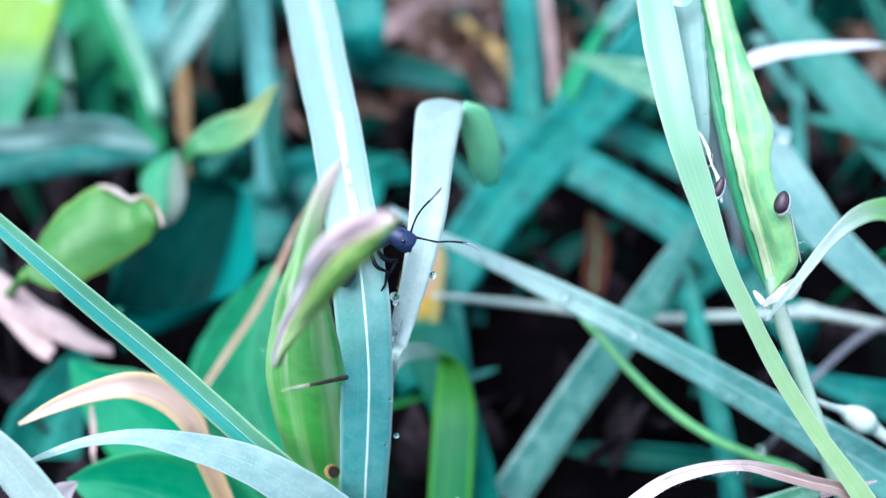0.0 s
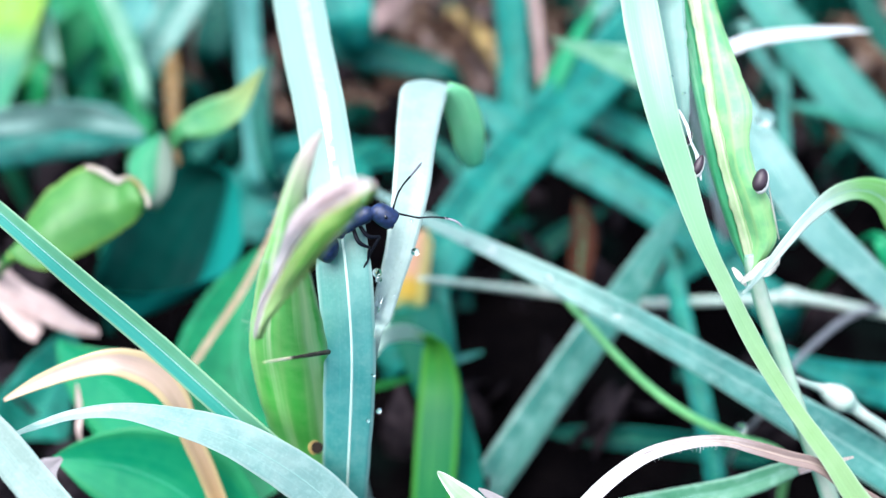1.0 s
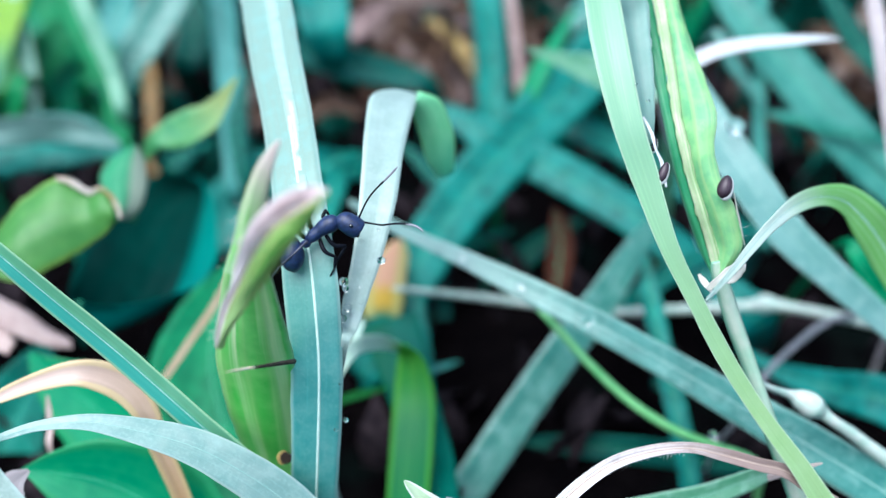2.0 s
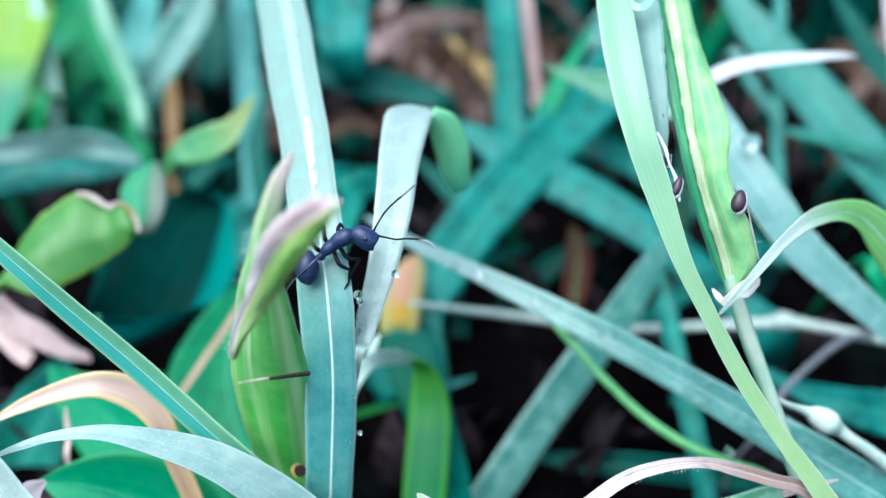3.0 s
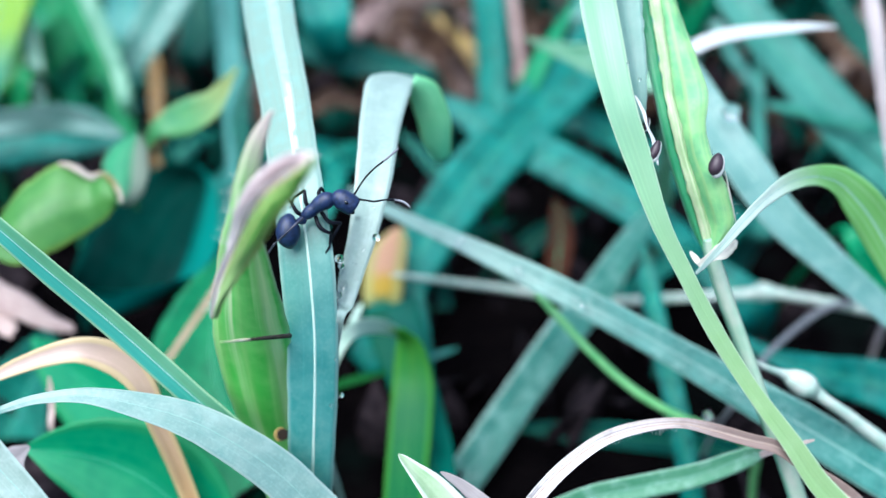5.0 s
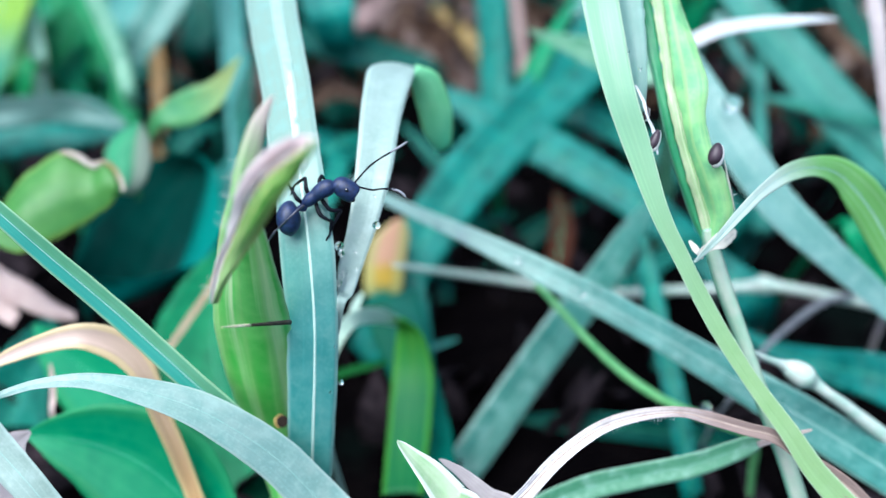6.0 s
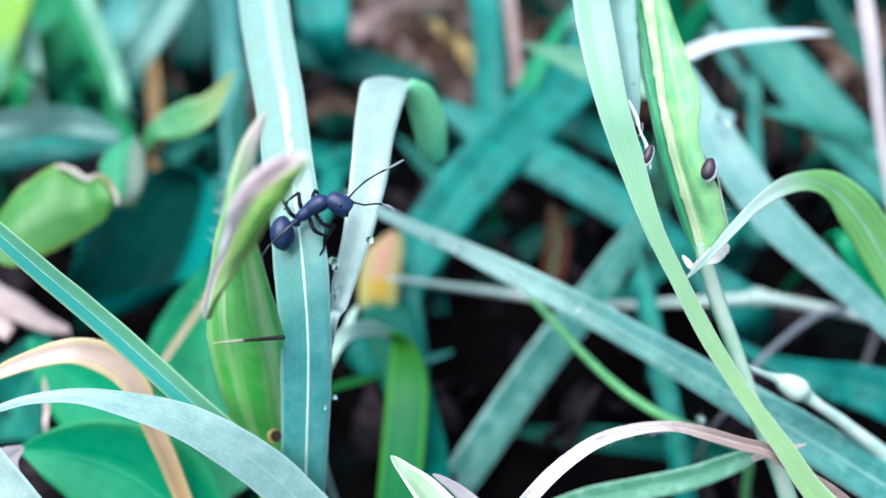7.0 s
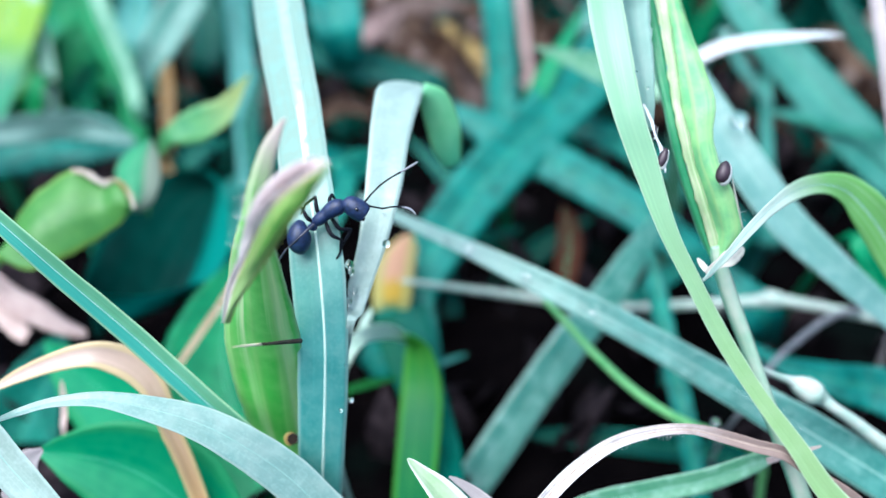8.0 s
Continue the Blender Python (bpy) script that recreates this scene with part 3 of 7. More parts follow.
def blade(pts, material, label, name="grass_plant", rib=0.16, category="grass", group="", leaf="blade", end=None, film=None, streak=None, rib_mat=None, rib_to=None, rib_at=0.0, prong=None, **shape):
    """One grass plant's blade or a broad leaf, rooted in the ground, with a raised midrib of that width in mm; end: a folded-back end piece."""
    thing = empty(name, pts[0][:3], label, category, group)
    shape.setdefault("seed", len(bpy.data.objects))
    body = part(leaf, ribbon(pts, **shape), material)
    settle(thing, body)
    c, k = shape.get("crease", 0.08), shape.get("cup", 0.0)
    spine = {key: shape[key] for key in ("steps", "carry", "wave", "lobes", "seed") if key in shape}
    if rib:
        mid = part("midrib", ribbon([(x, y, z, w, tw) for x, y, z, w, tw in pts[:rib_to]], across=2, crease=c, cup=k, thick=0.1, span=(rib_at - min(0.12, rib / max(p[3] for p in pts)), rib_at + min(0.12, rib / max(p[3] for p in pts))), lift=0.05, **spine), rib_mat or (SOFTRIB if material in (BLUE, BEADED, BLOOM, HAZY, DEWY, ANTBLADE, MINT, PALEBLADE, LIMEPALE, ARCHING, PALE) else DRYRIB if material in (STRAW, STAINED, TAN, PINKISH, PINKPALE, FADED, GOLD, LITTER, BROWN, ORANGE) else GREENRIB))
        settle(thing, mid)
    if prong:
        settle(thing, part("torn_prong", ribbon(prong, notch=0.15, wave=0.12), material, None, "torn side prong of the leaf"))
    if end:
        first, second, mat, said = end
        settle(thing, part("folded_end", loft(first, second, across=10, bulge=0.5, wave=0.15), mat, None, said))
    # pale overlay strips that put the glare along the midrib into colour
    for wet, lift in ((film, 0.03), (streak, 0.06)):
        if wet:
            rows, u0, u1, mat = wet
            settle(thing, part("wet_streak", ribbon(rows, across=6, crease=c, cup=k, thick=0.04, span=(u0, u1), lift=lift, **spine), mat, None, "thin pale strip painting the glare along the wet midrib"))
    return thing


# ---- ground ----
def ground():
    near = [k * 0.03 for k in range(-30, 31)]
    lines = [-150, -30, -8, -3, -1.5] + near + [1.5, 3, 8, 30, 150]
    bm = bmesh.new()
    grid = [[bm.verts.new((x, y, (0.004 * noise.noise((x * 25, y * 25, 0)) + 0.002 * noise.noise((x * 90, y * 90, 3)) - 0.002) if max(abs(x), abs(y)) < 1 else -0.002)) for x in lines] for y in lines]
    for j in range(len(lines) - 1):
        for i in range(len(lines) - 1):
            bm.faces.new([grid[j][i], grid[j][i + 1], grid[j + 1][i + 1], grid[j + 1][i]])
    tagged(part("ground", bm, SOIL), "near-black soil, the grass's shade put into its colour", "ground", kind="structure")


ground()


# ---- kinds of things ----
def stemthing(pts, material, label, name="runner_stem"):
    """A round stem with a knot or two."""
    bm = tube([(x, y, z, w / 2) for x, y, z, w, tw in pts], 8, 10)
    return tagged(part(name, bm, material), label, "grass stem")


def hairs(thing, line, way, count=60, long=1.0):
    """Fine bristles standing off a margin."""
    rng = random.Random(5)
    path = glide([(*p, 0.0) for p in line], 20)
    bm = bmesh.new()
    for k in range(count):
        p = path[rng.randrange(len(path))][:3] + np.array([rng.uniform(-0.2, 0.2) for _ in range(3)])
        d = np.array(way) + np.array([rng.uniform(-0.5, 0.5) for _ in range(3)])
        n = rng.uniform(0.5, 1.3) * long
        tube([(*p, 0.025), (*(p + d * n * 0.5), 0.02), (*(p + d * n + (0, 0, 0.1)), 0.008)], 1, 3, bm)
    ob = part("hairs", bm, HAIR)
    if thing:
        settle(thing, ob)
        tagged(ob, "fine pale bristles along the leaf margin")
    else:
        ob.name = "straw_hairs"
        tagged(ob, "fine pale hairs under the dry straw", "plant hair", kind="stuff")


def twig(line):
    """Dark dry splinter lying across the leaf, pale at its point."""
    a, b, c = line
    thing = empty("dry_splinter", b, "dark dry grass splinter with a pale point", "dry grass")
    body = part("shaft", tube([(*b, 0.16), (*[(p + q) / 2 for p, q in zip(b, c)], 0.22), (*c, 0.28)], 4, 7), DRYDARK)
    point = part("point", tube([(*a, 0.03), (*[(p + q) / 2 for p, q in zip(a, b)], 0.13), (*b, 0.17)], 4, 7), DRYPALE, None, "pale dry point")
    settle(thing, body, point)


def dewdrop(at, r):
    bm = bmesh.new()
    bmesh.ops.create_icosphere(bm, subdivisions=3, radius=r * MM)
    for v in bm.verts:
        v.co.z *= 0.92
        if v.co.z > 0:
            v.co.z *= 0.95
    ob = part("dewdrop", bm, WATER)
    ob.location = Vector(at) * MM
    tagged(ob, "clear dewdrop clinging to a grass blade", "water drop", "dewdrops on the grass")


def seed(at, r, half, lean):
    """Dark oval seed in a pale papery husk."""
    thing = empty("grass_seed", at, "dark purple-brown grass seed with a pale rim", "seed", "seeds on the stalk")
    prof = [(k, math.sqrt(max(0.0, 1 - k * k)) * (1 - 0.15 * k)) for k in (-0.995, -0.85, -0.5, 0, 0.5, 0.85, 0.995)]
    turn = Matrix.Rotation(radians(-35), 4, "X") @ Matrix.Rotation(radians(-lean), 4, "Y")
    body = part("kernel", tube([(0, 0, half * k, r * q) for k, q in prof], 3, 12), SEED, thing)
    husk = part("husk", tube([(r * 0.35, 0.25 * r, half * k * 1.05 - 0.1 * half, r * 0.92 * q) for k, q in prof], 3, 12), HAIR, thing, "pale papery husk")
    for o in (body, husk):
        o.matrix_basis = turn


def grass_around():
    """The rest of the sward: behind the subject, to both sides and behind the camera."""
    rng = random.Random(11)

    def tuft(name, label, mat, places, w, h):
        me, vs, fs, uvs = None, [], [], []
        for x, y in places:
            a, lean, hh, ww = rng.uniform(0, 6.283), rng.uniform(0.15, 0.9), rng.uniform(*h), rng.uniform(*w)
            dx, dy = math.cos(a), math.sin(a)
            b = rng.uniform(0, 6.283)
            sx, sy = math.cos(b), math.sin(b)
            base = len(vs)
            n = 7
            for k in range(n + 1):
                s = k / n
                q = lean * s * s * hh
                wd = ww * (0.7 + 0.6 * s if s < 0.5 else 2.0 * (1 - s)) * 0.5 + 0.0001
                cx, cy, cz = x + dx * q, y + dy * q, hh * s * (1 - 0.35 * lean * s) - 0.003
                for u, up in ((-1, 0.12), (0, 0), (1, 0.12)):
                    vs.append((cx + sx * wd * u, cy + sy * wd * u, cz + up * wd))
                for u in (-1, 0, 1):
                    vs.append((cx + sx * wd * u - sy * 0.0002, cy + sy * wd * u + sx * 0.0002, cz - 0.0002))
            for k in range(n):
                o = base + 6 * k
                for i in range(2):
                    fs.append((o + i, o + i + 1, o + i + 7, o + i + 6))
                    fs.append((o + i + 9, o + i + 10, o + i + 4, o + i + 3))
                    for _ in range(2):
                        uvs.extend([(i / 2, k * hh / n), (i / 2 + 0.5, k * hh / n), (i / 2 + 0.5, (k + 1) * hh / n), (i / 2, (k + 1) * hh / n)])
                fs.append((o, o + 6, o + 9, o + 3))
                fs.append((o + 2, o + 5, o + 11, o + 8))
                uvs.extend([(0, 0)] * 8)
        me = bpy.data.meshes.new(name)
        me.from_pydata(vs, [], fs)
        me.uv_layers.new(name="UVMap").data.foreach_set("uv", [c for p in uvs for c in p])
        for f in me.polygons:
            f.use_smooth = True
        me.materials.append(mat)
        tagged(new(name, me), label, "grass", kind="stuff")

    def spots(n, back):
        res = []
        while len(res) < n:
            x, y = rng.uniform(-1.3, 1.3), rng.uniform(-1.2, 1.4)
            if rng.random() < math.hypot(x, y) - 0.5:
                continue
            if back:
                x, y = rng.uniform(-0.32, 0.32), rng.uniform(0.255, 0.5)
            if not back and (-0.06 < y < 0.5 and abs(x) < 0.13 + 0.45 * max(y, 0)):
                continue
            res.append((x, y))
        return res

    tuft("back_grass", "dense teal grass behind the ant blade", TEAL, spots(170, True), (0.005, 0.009), (0.05, 0.13))
    tuft("back_grass_green", "green grass among the teal blades", GREEN, spots(60, True), (0.004, 0.008), (0.04, 0.11))
    tuft("back_grass_dark", "dark teal grass, gap shade put into its colour", DEEP, spots(130, True), (0.005, 0.009), (0.04, 0.11))
    tuft("back_straw", "dry straw caught in the grass", LITTER, spots(50, True), (0.003, 0.006), (0.03, 0.08))
    tuft("side_grass", "dense grass around the spot", TEAL, spots(4200, False), (0.005, 0.009), (0.06, 0.16))
    # short dark blades added over the soil so the gaps turn dark teal
    tuft("low_grass", "short grass near the soil, gap shade put into its colour", DEEP, [(rng.uniform(-0.3, 0.3), rng.uniform(0.2, 0.5)) for _ in range(1400)], (0.003, 0.007), (0.006, 0.018))
    tuft("shaded_litter", "dim purple-brown litter, gap shade put into its colour", DIM, [(rng.uniform(-0.12, 0.2), rng.uniform(0.09, 0.3)) for _ in range(420)], (0.004, 0.010), (0.008, 0.02))
    tuft("soil_litter", "brown dead grass bits on the soil", BROWN, [(rng.uniform(-0.25, 0.25), rng.uniform(0.22, 0.5)) for _ in range(120)], (0.004, 0.009), (0.006, 0.014))


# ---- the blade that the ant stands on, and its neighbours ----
blade([(-7.9, 87.6, -3.0, 2.81, 0), (-8.8, 84.9, 13.0, 4.27, 0), (-9.9, 81.6, 26.0, 5.02, 0), (-9.7, 82.0, 31.5, 5.18, 0), (-9.1, 83.0, 39.9, 5.55, 0), (-8.6, 84.5, 47.4, 5.8, 0), (-8.4, 86.1, 53.5, 5.84, 0), (-8.8, 89.2, 59.8, 6.16, -4), (-9.6, 93.3, 64.7, 5.95, -6), (-10.8, 98.7, 68.2, 5.94, -6), (-12.6, 108.1, 71.4, 6.11, -6), (-14.9, 118.1, 74.4, 6.43, -6), (-17.2, 129.2, 77.1, 6.66, -6), (-20.7, 143.7, 80.9, 5.67, -6), (-24.7, 158.4, 85.1, 1.73, -6)], ANTBLADE, "broad blue-green grass blade with a pale midrib, wet with dew", rib=0.3, rib_mat=RIB, rib_to=11, film=([(-10.2, 96.2, 66.9, 5.9, -6), (-10.8, 98.7, 68.2, 5.94, -6), (-12.6, 108.1, 71.4, 6.11, -6), (-14.9, 118.1, 74.4, 6.43, -6), (-17.2, 129.2, 77.1, 6.66, -6), (-20.7, 143.7, 80.9, 5.67, -6)], -0.02, 0.44, SHEEN), streak=([(-11.1, 99.9, 68.7, 5.95, -6), (-11.5, 102.3, 69.5, 5.98, -6), (-12.1, 105.6, 70.6, 6.05, -6), (-12.6, 108.1, 71.4, 6.11, -6), (-13.2, 111.0, 72.3, 6.2, -6)], 0.16, 0.33, GLARE), rib_at=0.1, crease=-0.05, steps=10)
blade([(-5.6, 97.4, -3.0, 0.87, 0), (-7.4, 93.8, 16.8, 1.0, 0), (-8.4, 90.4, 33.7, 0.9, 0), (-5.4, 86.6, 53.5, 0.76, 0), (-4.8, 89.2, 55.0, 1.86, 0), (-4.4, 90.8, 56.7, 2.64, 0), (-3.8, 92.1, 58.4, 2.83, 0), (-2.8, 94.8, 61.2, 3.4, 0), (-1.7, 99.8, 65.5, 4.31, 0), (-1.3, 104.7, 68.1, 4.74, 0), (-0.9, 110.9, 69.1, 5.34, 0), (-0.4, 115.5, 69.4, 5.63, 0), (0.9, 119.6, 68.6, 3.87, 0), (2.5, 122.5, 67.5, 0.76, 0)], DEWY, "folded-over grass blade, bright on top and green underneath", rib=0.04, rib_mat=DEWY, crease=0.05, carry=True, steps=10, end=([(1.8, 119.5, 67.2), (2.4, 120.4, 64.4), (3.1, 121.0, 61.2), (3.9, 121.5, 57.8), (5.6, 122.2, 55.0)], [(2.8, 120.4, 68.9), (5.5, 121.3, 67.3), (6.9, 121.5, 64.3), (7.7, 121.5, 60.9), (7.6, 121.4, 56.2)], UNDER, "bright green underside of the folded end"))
blade([(70.1, 76.1, -3.0, 1.8, 0), (66.5, 74.3, 15.2, 2.74, 0), (62.1, 72.1, 30.3, 3.22, 0), (55.1, 73.9, 33.0, 3.09, 0), (49.1, 76.8, 38.1, 2.69, 0), (45.3, 79.2, 42.8, 2.29, 6), (40.5, 82.4, 48.4, 1.9, 8), (36.4, 85.5, 54.0, 2.02, 5), (33.0, 88.6, 59.6, 1.88, 0), (30.2, 91.3, 64.5, 2.13, -5), (27.6, 95.5, 70.8, 3.0, -8), (25.8, 98.6, 75.4, 3.38, -8), (24.5, 103.1, 80.2, 3.91, -8), (23.8, 108.4, 84.1, 3.99, -8), (23.4, 116.7, 88.6, 3.34, -8), (23.3, 127.6, 93.0, 0.7, -8)], LIMEPALE, "slender pale green grass blade leaning past the seed stalk", rib=0.05, rib_mat=LIMEPALE, crease=0.1, steps=10)

# ---- curled leaf in front of the ant ----
curled = empty("curled_leaf", (-13.0, 80.9, 24.8), "light green curled leaf with a withered purple-brown tip", "leaf")
settle(curled, part("leaf_body", ribbon([(-15.8, 92.6, -3.0, 1.22, 0), (-14.9, 89.0, 10.2, 1.85, 0), (-13.8, 84.6, 20.5, 2.18, 0), (-13.7, 85.4, 27.7, 4.25, 0), (-14.7, 87.9, 33.3, 6.47, 0), (-15.2, 86.8, 43.6, 8.27, 0), (-15.1, 84.6, 53.1, 8.67, 0), (-14.4, 81.8, 60.7, 7.47, -5), (-13.4, 78.5, 68.7, 5.32, -8), (-12.5, 76.5, 74.5, 3.16, -8), (-11.5, 75.6, 79.3, 2.24, -8), (-10.3, 75.4, 82.9, 1.69, -8), (-9.3, 75.5, 84.9, 0.98, -8), (-8.5, 75.6, 86.1, 0.24, -8)], crease=-0.06, cup=-0.14, wave=0.05, steps=8, across=14, notch=0.03), RIBBED, None, "bright green leaf body with pale ribs"))
settle(curled, part("tip_fold", loft([(-15.1, 72.2, 66.2), (-14.6, 72.0, 68.7), (-13.8, 71.5, 71.3), (-12.4, 70.5, 74.5), (-11.0, 69.6, 77.5), (-9.6, 67.9, 80.6), (-8.2, 66.5, 83.1), (-6.7, 65.2, 85.1), (-5.5, 64.0, 86.6), (-4.6, 63.2, 87.6), (-3.9, 62.9, 88.2), (-3.4, 62.8, 88.5)], [(-14.9, 72.0, 66.4), (-13.8, 71.5, 69.0), (-12.3, 70.8, 71.6), (-10.8, 69.9, 74.2), (-9.1, 68.2, 77.3), (-7.6, 66.6, 80.3), (-6.3, 65.2, 82.8), (-5.3, 64.5, 84.3), (-4.6, 63.8, 85.8), (-4.0, 63.3, 86.9), (-3.6, 62.8, 87.9), (-3.3, 62.5, 88.6)], steps=7, across=12, bulge=0.5, wave=0.35, notch=0.05, seed=2), LIMEFOLD, None, "light green half of the folded tip"))
settle(curled, part("folded_tip", loft([(-15.5, 73.4, 65.4), (-15.3, 73.0, 68.0), (-14.8, 72.6, 70.6), (-13.6, 71.8, 73.7), (-12.4, 70.7, 77.0), (-11.3, 69.5, 80.1), (-10.3, 68.6, 82.4), (-9.0, 67.6, 84.5), (-7.6, 66.8, 86.1), (-6.1, 65.9, 87.2), (-4.7, 65.0, 87.9), (-3.6, 64.1, 87.9)], [(-15.1, 72.2, 66.2), (-14.6, 72.0, 68.7), (-13.8, 71.5, 71.3), (-12.4, 70.5, 74.5), (-11.0, 69.6, 77.5), (-9.6, 67.9, 80.6), (-8.2, 66.5, 83.1), (-6.7, 65.2, 85.1), (-5.5, 64.0, 86.6), (-4.6, 63.2, 87.6), (-3.9, 62.9, 88.2), (-3.4, 62.8, 88.5)], steps=7, across=14, bulge=0.35, wave=0.5, notch=0.05, seed=5), WITHER, None, "withered pinkish half with brown streaks"))
hairs(curled, [(-15.2, 72.8, 66.1), (-13.4, 72.8, 72.0), (-12.6, 72.9, 76.2), (-11.8, 74.5, 80.5)], [-0.95, 0.1, 0.3])
settle(curled, part("blight_halo", ribbon([(-13.0, 85.3, 39.6, 0.49, 0), (-13.0, 85.1, 39.3, 1.42, 0), (-13.0, 84.7, 39.0, 1.62, 0), (-13.0, 84.4, 38.7, 1.3, 0), (-12.9, 84.2, 38.5, 0.4, 0)], crease=0.0, thick=0.08), GOLD, None, "golden rim round the blight spot"))
settle(curled, part("blight_spot", ribbon([(-12.7, 85.1, 39.6, 0.43, 0), (-12.7, 84.9, 39.4, 1.24, 0), (-12.7, 84.6, 39.1, 1.42, 0), (-12.7, 84.3, 38.8, 1.13, 0), (-12.7, 84.1, 38.6, 0.35, 0)], crease=0.0, thick=0.08), BLIGHT, None, "dark brown blight spot"))
twig([(-15.1, 72.2, 63.3), (-13.1, 75.8, 60.7), (-10.1, 81.6, 56.5)])

# ---- stalks and leaves at the open side ----
blade([(-31.9, 112.5, -3.0, 1.66, 0), (-31.9, 106.5, 7.6, 5.18, 0), (-40.5, 111.4, 14.7, 12.95, 0), (-47.4, 114.8, 19.7, 12.95, 0), (-52.6, 117.2, 23.3, 6.91, 0), (-56.1, 119.1, 26.1, 0.69, 0)], BROADLEAF, "green leaf half hidden by the dried blade", name='leafy_plant', category='plant', leaf='leaf', cup=0.06, lobes=0.15, across=10)
blade([(2.2, 87.2, -3.0, 1.72, 0), (-2.3, 83.6, 16.1, 2.61, 0), (-7.8, 79.2, 32.2, 3.07, 0), (-14.8, 81.3, 39.3, 2.75, 0), (-21.5, 83.1, 45.9, 2.83, 0), (-29.5, 85.1, 54.6, 2.75, 0), (-35.8, 85.9, 61.8, 2.55, 0), (-39.7, 86.4, 66.4, 2.26, 0), (-45.8, 88.0, 72.7, 1.75, 0), (-51.6, 89.7, 79.0, 0.34, 0)], FOLDED, "straight folded grass blade with a dark channel", rib_at=-0.05, rib=0.09, rib_mat=SOFTRIB, crease=0.14, steps=8)
blade([(3.7, 77.4, -3.0, 2.91, 0), (1.0, 75.6, 14.8, 4.41, 0), (-2.3, 73.4, 29.7, 5.19, 0), (-7.3, 75.6, 34.8, 5.27, 10), (-12.2, 77.3, 40.2, 5.07, 15), (-17.0, 78.1, 44.3, 4.63, 20), (-21.7, 78.7, 47.2, 3.96, 25), (-27.0, 78.8, 49.3, 2.94, 30), (-32.1, 78.6, 50.8, 1.82, 30), (-36.6, 77.6, 51.3, 1.2, 30), (-39.7, 76.3, 51.2, 0.95, 30), (-43.3, 75.5, 50.1, 0.36, 30)], BLOOM, "arching blue-green grass blade with a pale tapered end", crease=0.06, rib=0.07)
blade([(-19.3, 89.8, -3.0, 1.22, 0), (-21.1, 87.1, 9.6, 1.85, 0), (-23.3, 83.8, 19.2, 2.18, 0), (-25.7, 86.3, 26.8, 2.29, 0), (-27.2, 87.6, 32.6, 2.39, 10), (-28.7, 88.7, 37.3, 2.5, 20), (-29.6, 89.6, 41.6, 3.01, 30), (-31.5, 90.4, 44.7, 3.8, 20), (-34.2, 90.4, 46.8, 3.63, 10), (-37.2, 89.8, 47.8, 2.93, 5), (-41.2, 89.3, 47.0, 2.27, 0), (-45.2, 88.5, 45.7, 1.6, 0), (-49.2, 87.4, 44.0, 0.4, 0)], ORANGE, "drooping orange-brown dried grass blade", rib=0, crease=0.12, wave=0.05)
blade([(-13.3, 84.6, -3.0, 1.05, 0), (-16.0, 83.7, 8.7, 2.83, 0), (-19.3, 82.6, 17.4, 4.36, 0), (-25.8, 85.9, 22.2, 13.81, 0), (-31.6, 88.7, 26.4, 15.98, 0), (-37.5, 90.4, 28.8, 12.35, 0), (-43.3, 91.1, 29.9, 6.54, 0), (-47.5, 91.4, 30.3, 0.36, 0)], BROADLEAF, "broad green leaf lying low under the arching blade", name='leafy_plant', category='plant', leaf='leaf', crease=0.1, cup=0.05, across=12)
blade([(-18.3, 109.4, -3.0, 1.97, 0), (-20.3, 105.4, 0.0, 6.17, 0), (-25.2, 111.9, 5.7, 16.08, 0), (-28.8, 118.5, 11.6, 20.82, 0), (-31.3, 124.7, 17.0, 19.26, 0), (-30.9, 130.6, 21.7, 13.94, 0), (-29.1, 136.0, 25.9, 7.53, 0), (-28.1, 140.4, 28.5, 0.57, 0)], RUST, "mottled green leaf behind the curled leaf", name='leafy_plant', category='plant', leaf='leaf', crease=0.08, cup=0.05, across=12)
blade([(-41.2, 79.4, -3.0, 1.87, 0), (-42.1, 77.6, 13.2, 2.84, 0), (-43.2, 75.4, 26.3, 3.34, 0), (-44.3, 78.4, 30.7, 4.0, 0), (-44.9, 81.0, 34.6, 4.27, 0), (-44.3, 82.7, 37.1, 3.07, 0), (-42.5, 83.6, 38.4, 0.53, 0)], FADED, "faded dry leaf curling at the grass foot", rib=0, notch=0.2, name='dead_leaf', category='leaf', leaf='leaf', wave=0.1)
forked = empty("dead_leaf", (-100.3, 150.8, -3.0), "pinkish dry leaf torn into two points", "leaf")
settle(forked, part("leaf", loft([(-78.4, 137.3, 35.9), (-72.8, 135.1, 33.2), (-67.9, 132.5, 30.7), (-63.1, 129.8, 28.5), (-59.0, 127.7, 27.7), (-54.1, 125.0, 25.8), (-50.6, 122.7, 25.4)], [(-77.4, 131.0, 30.1), (-72.0, 129.5, 28.4), (-67.8, 127.5, 27.1), (-63.7, 125.7, 26.2), (-59.9, 124.0, 25.9), (-54.5, 122.4, 24.8), (-50.4, 121.3, 25.3)], across=12, bulge=0.8, wave=0.5, notch=0.03, seed=4), PINKPALE))
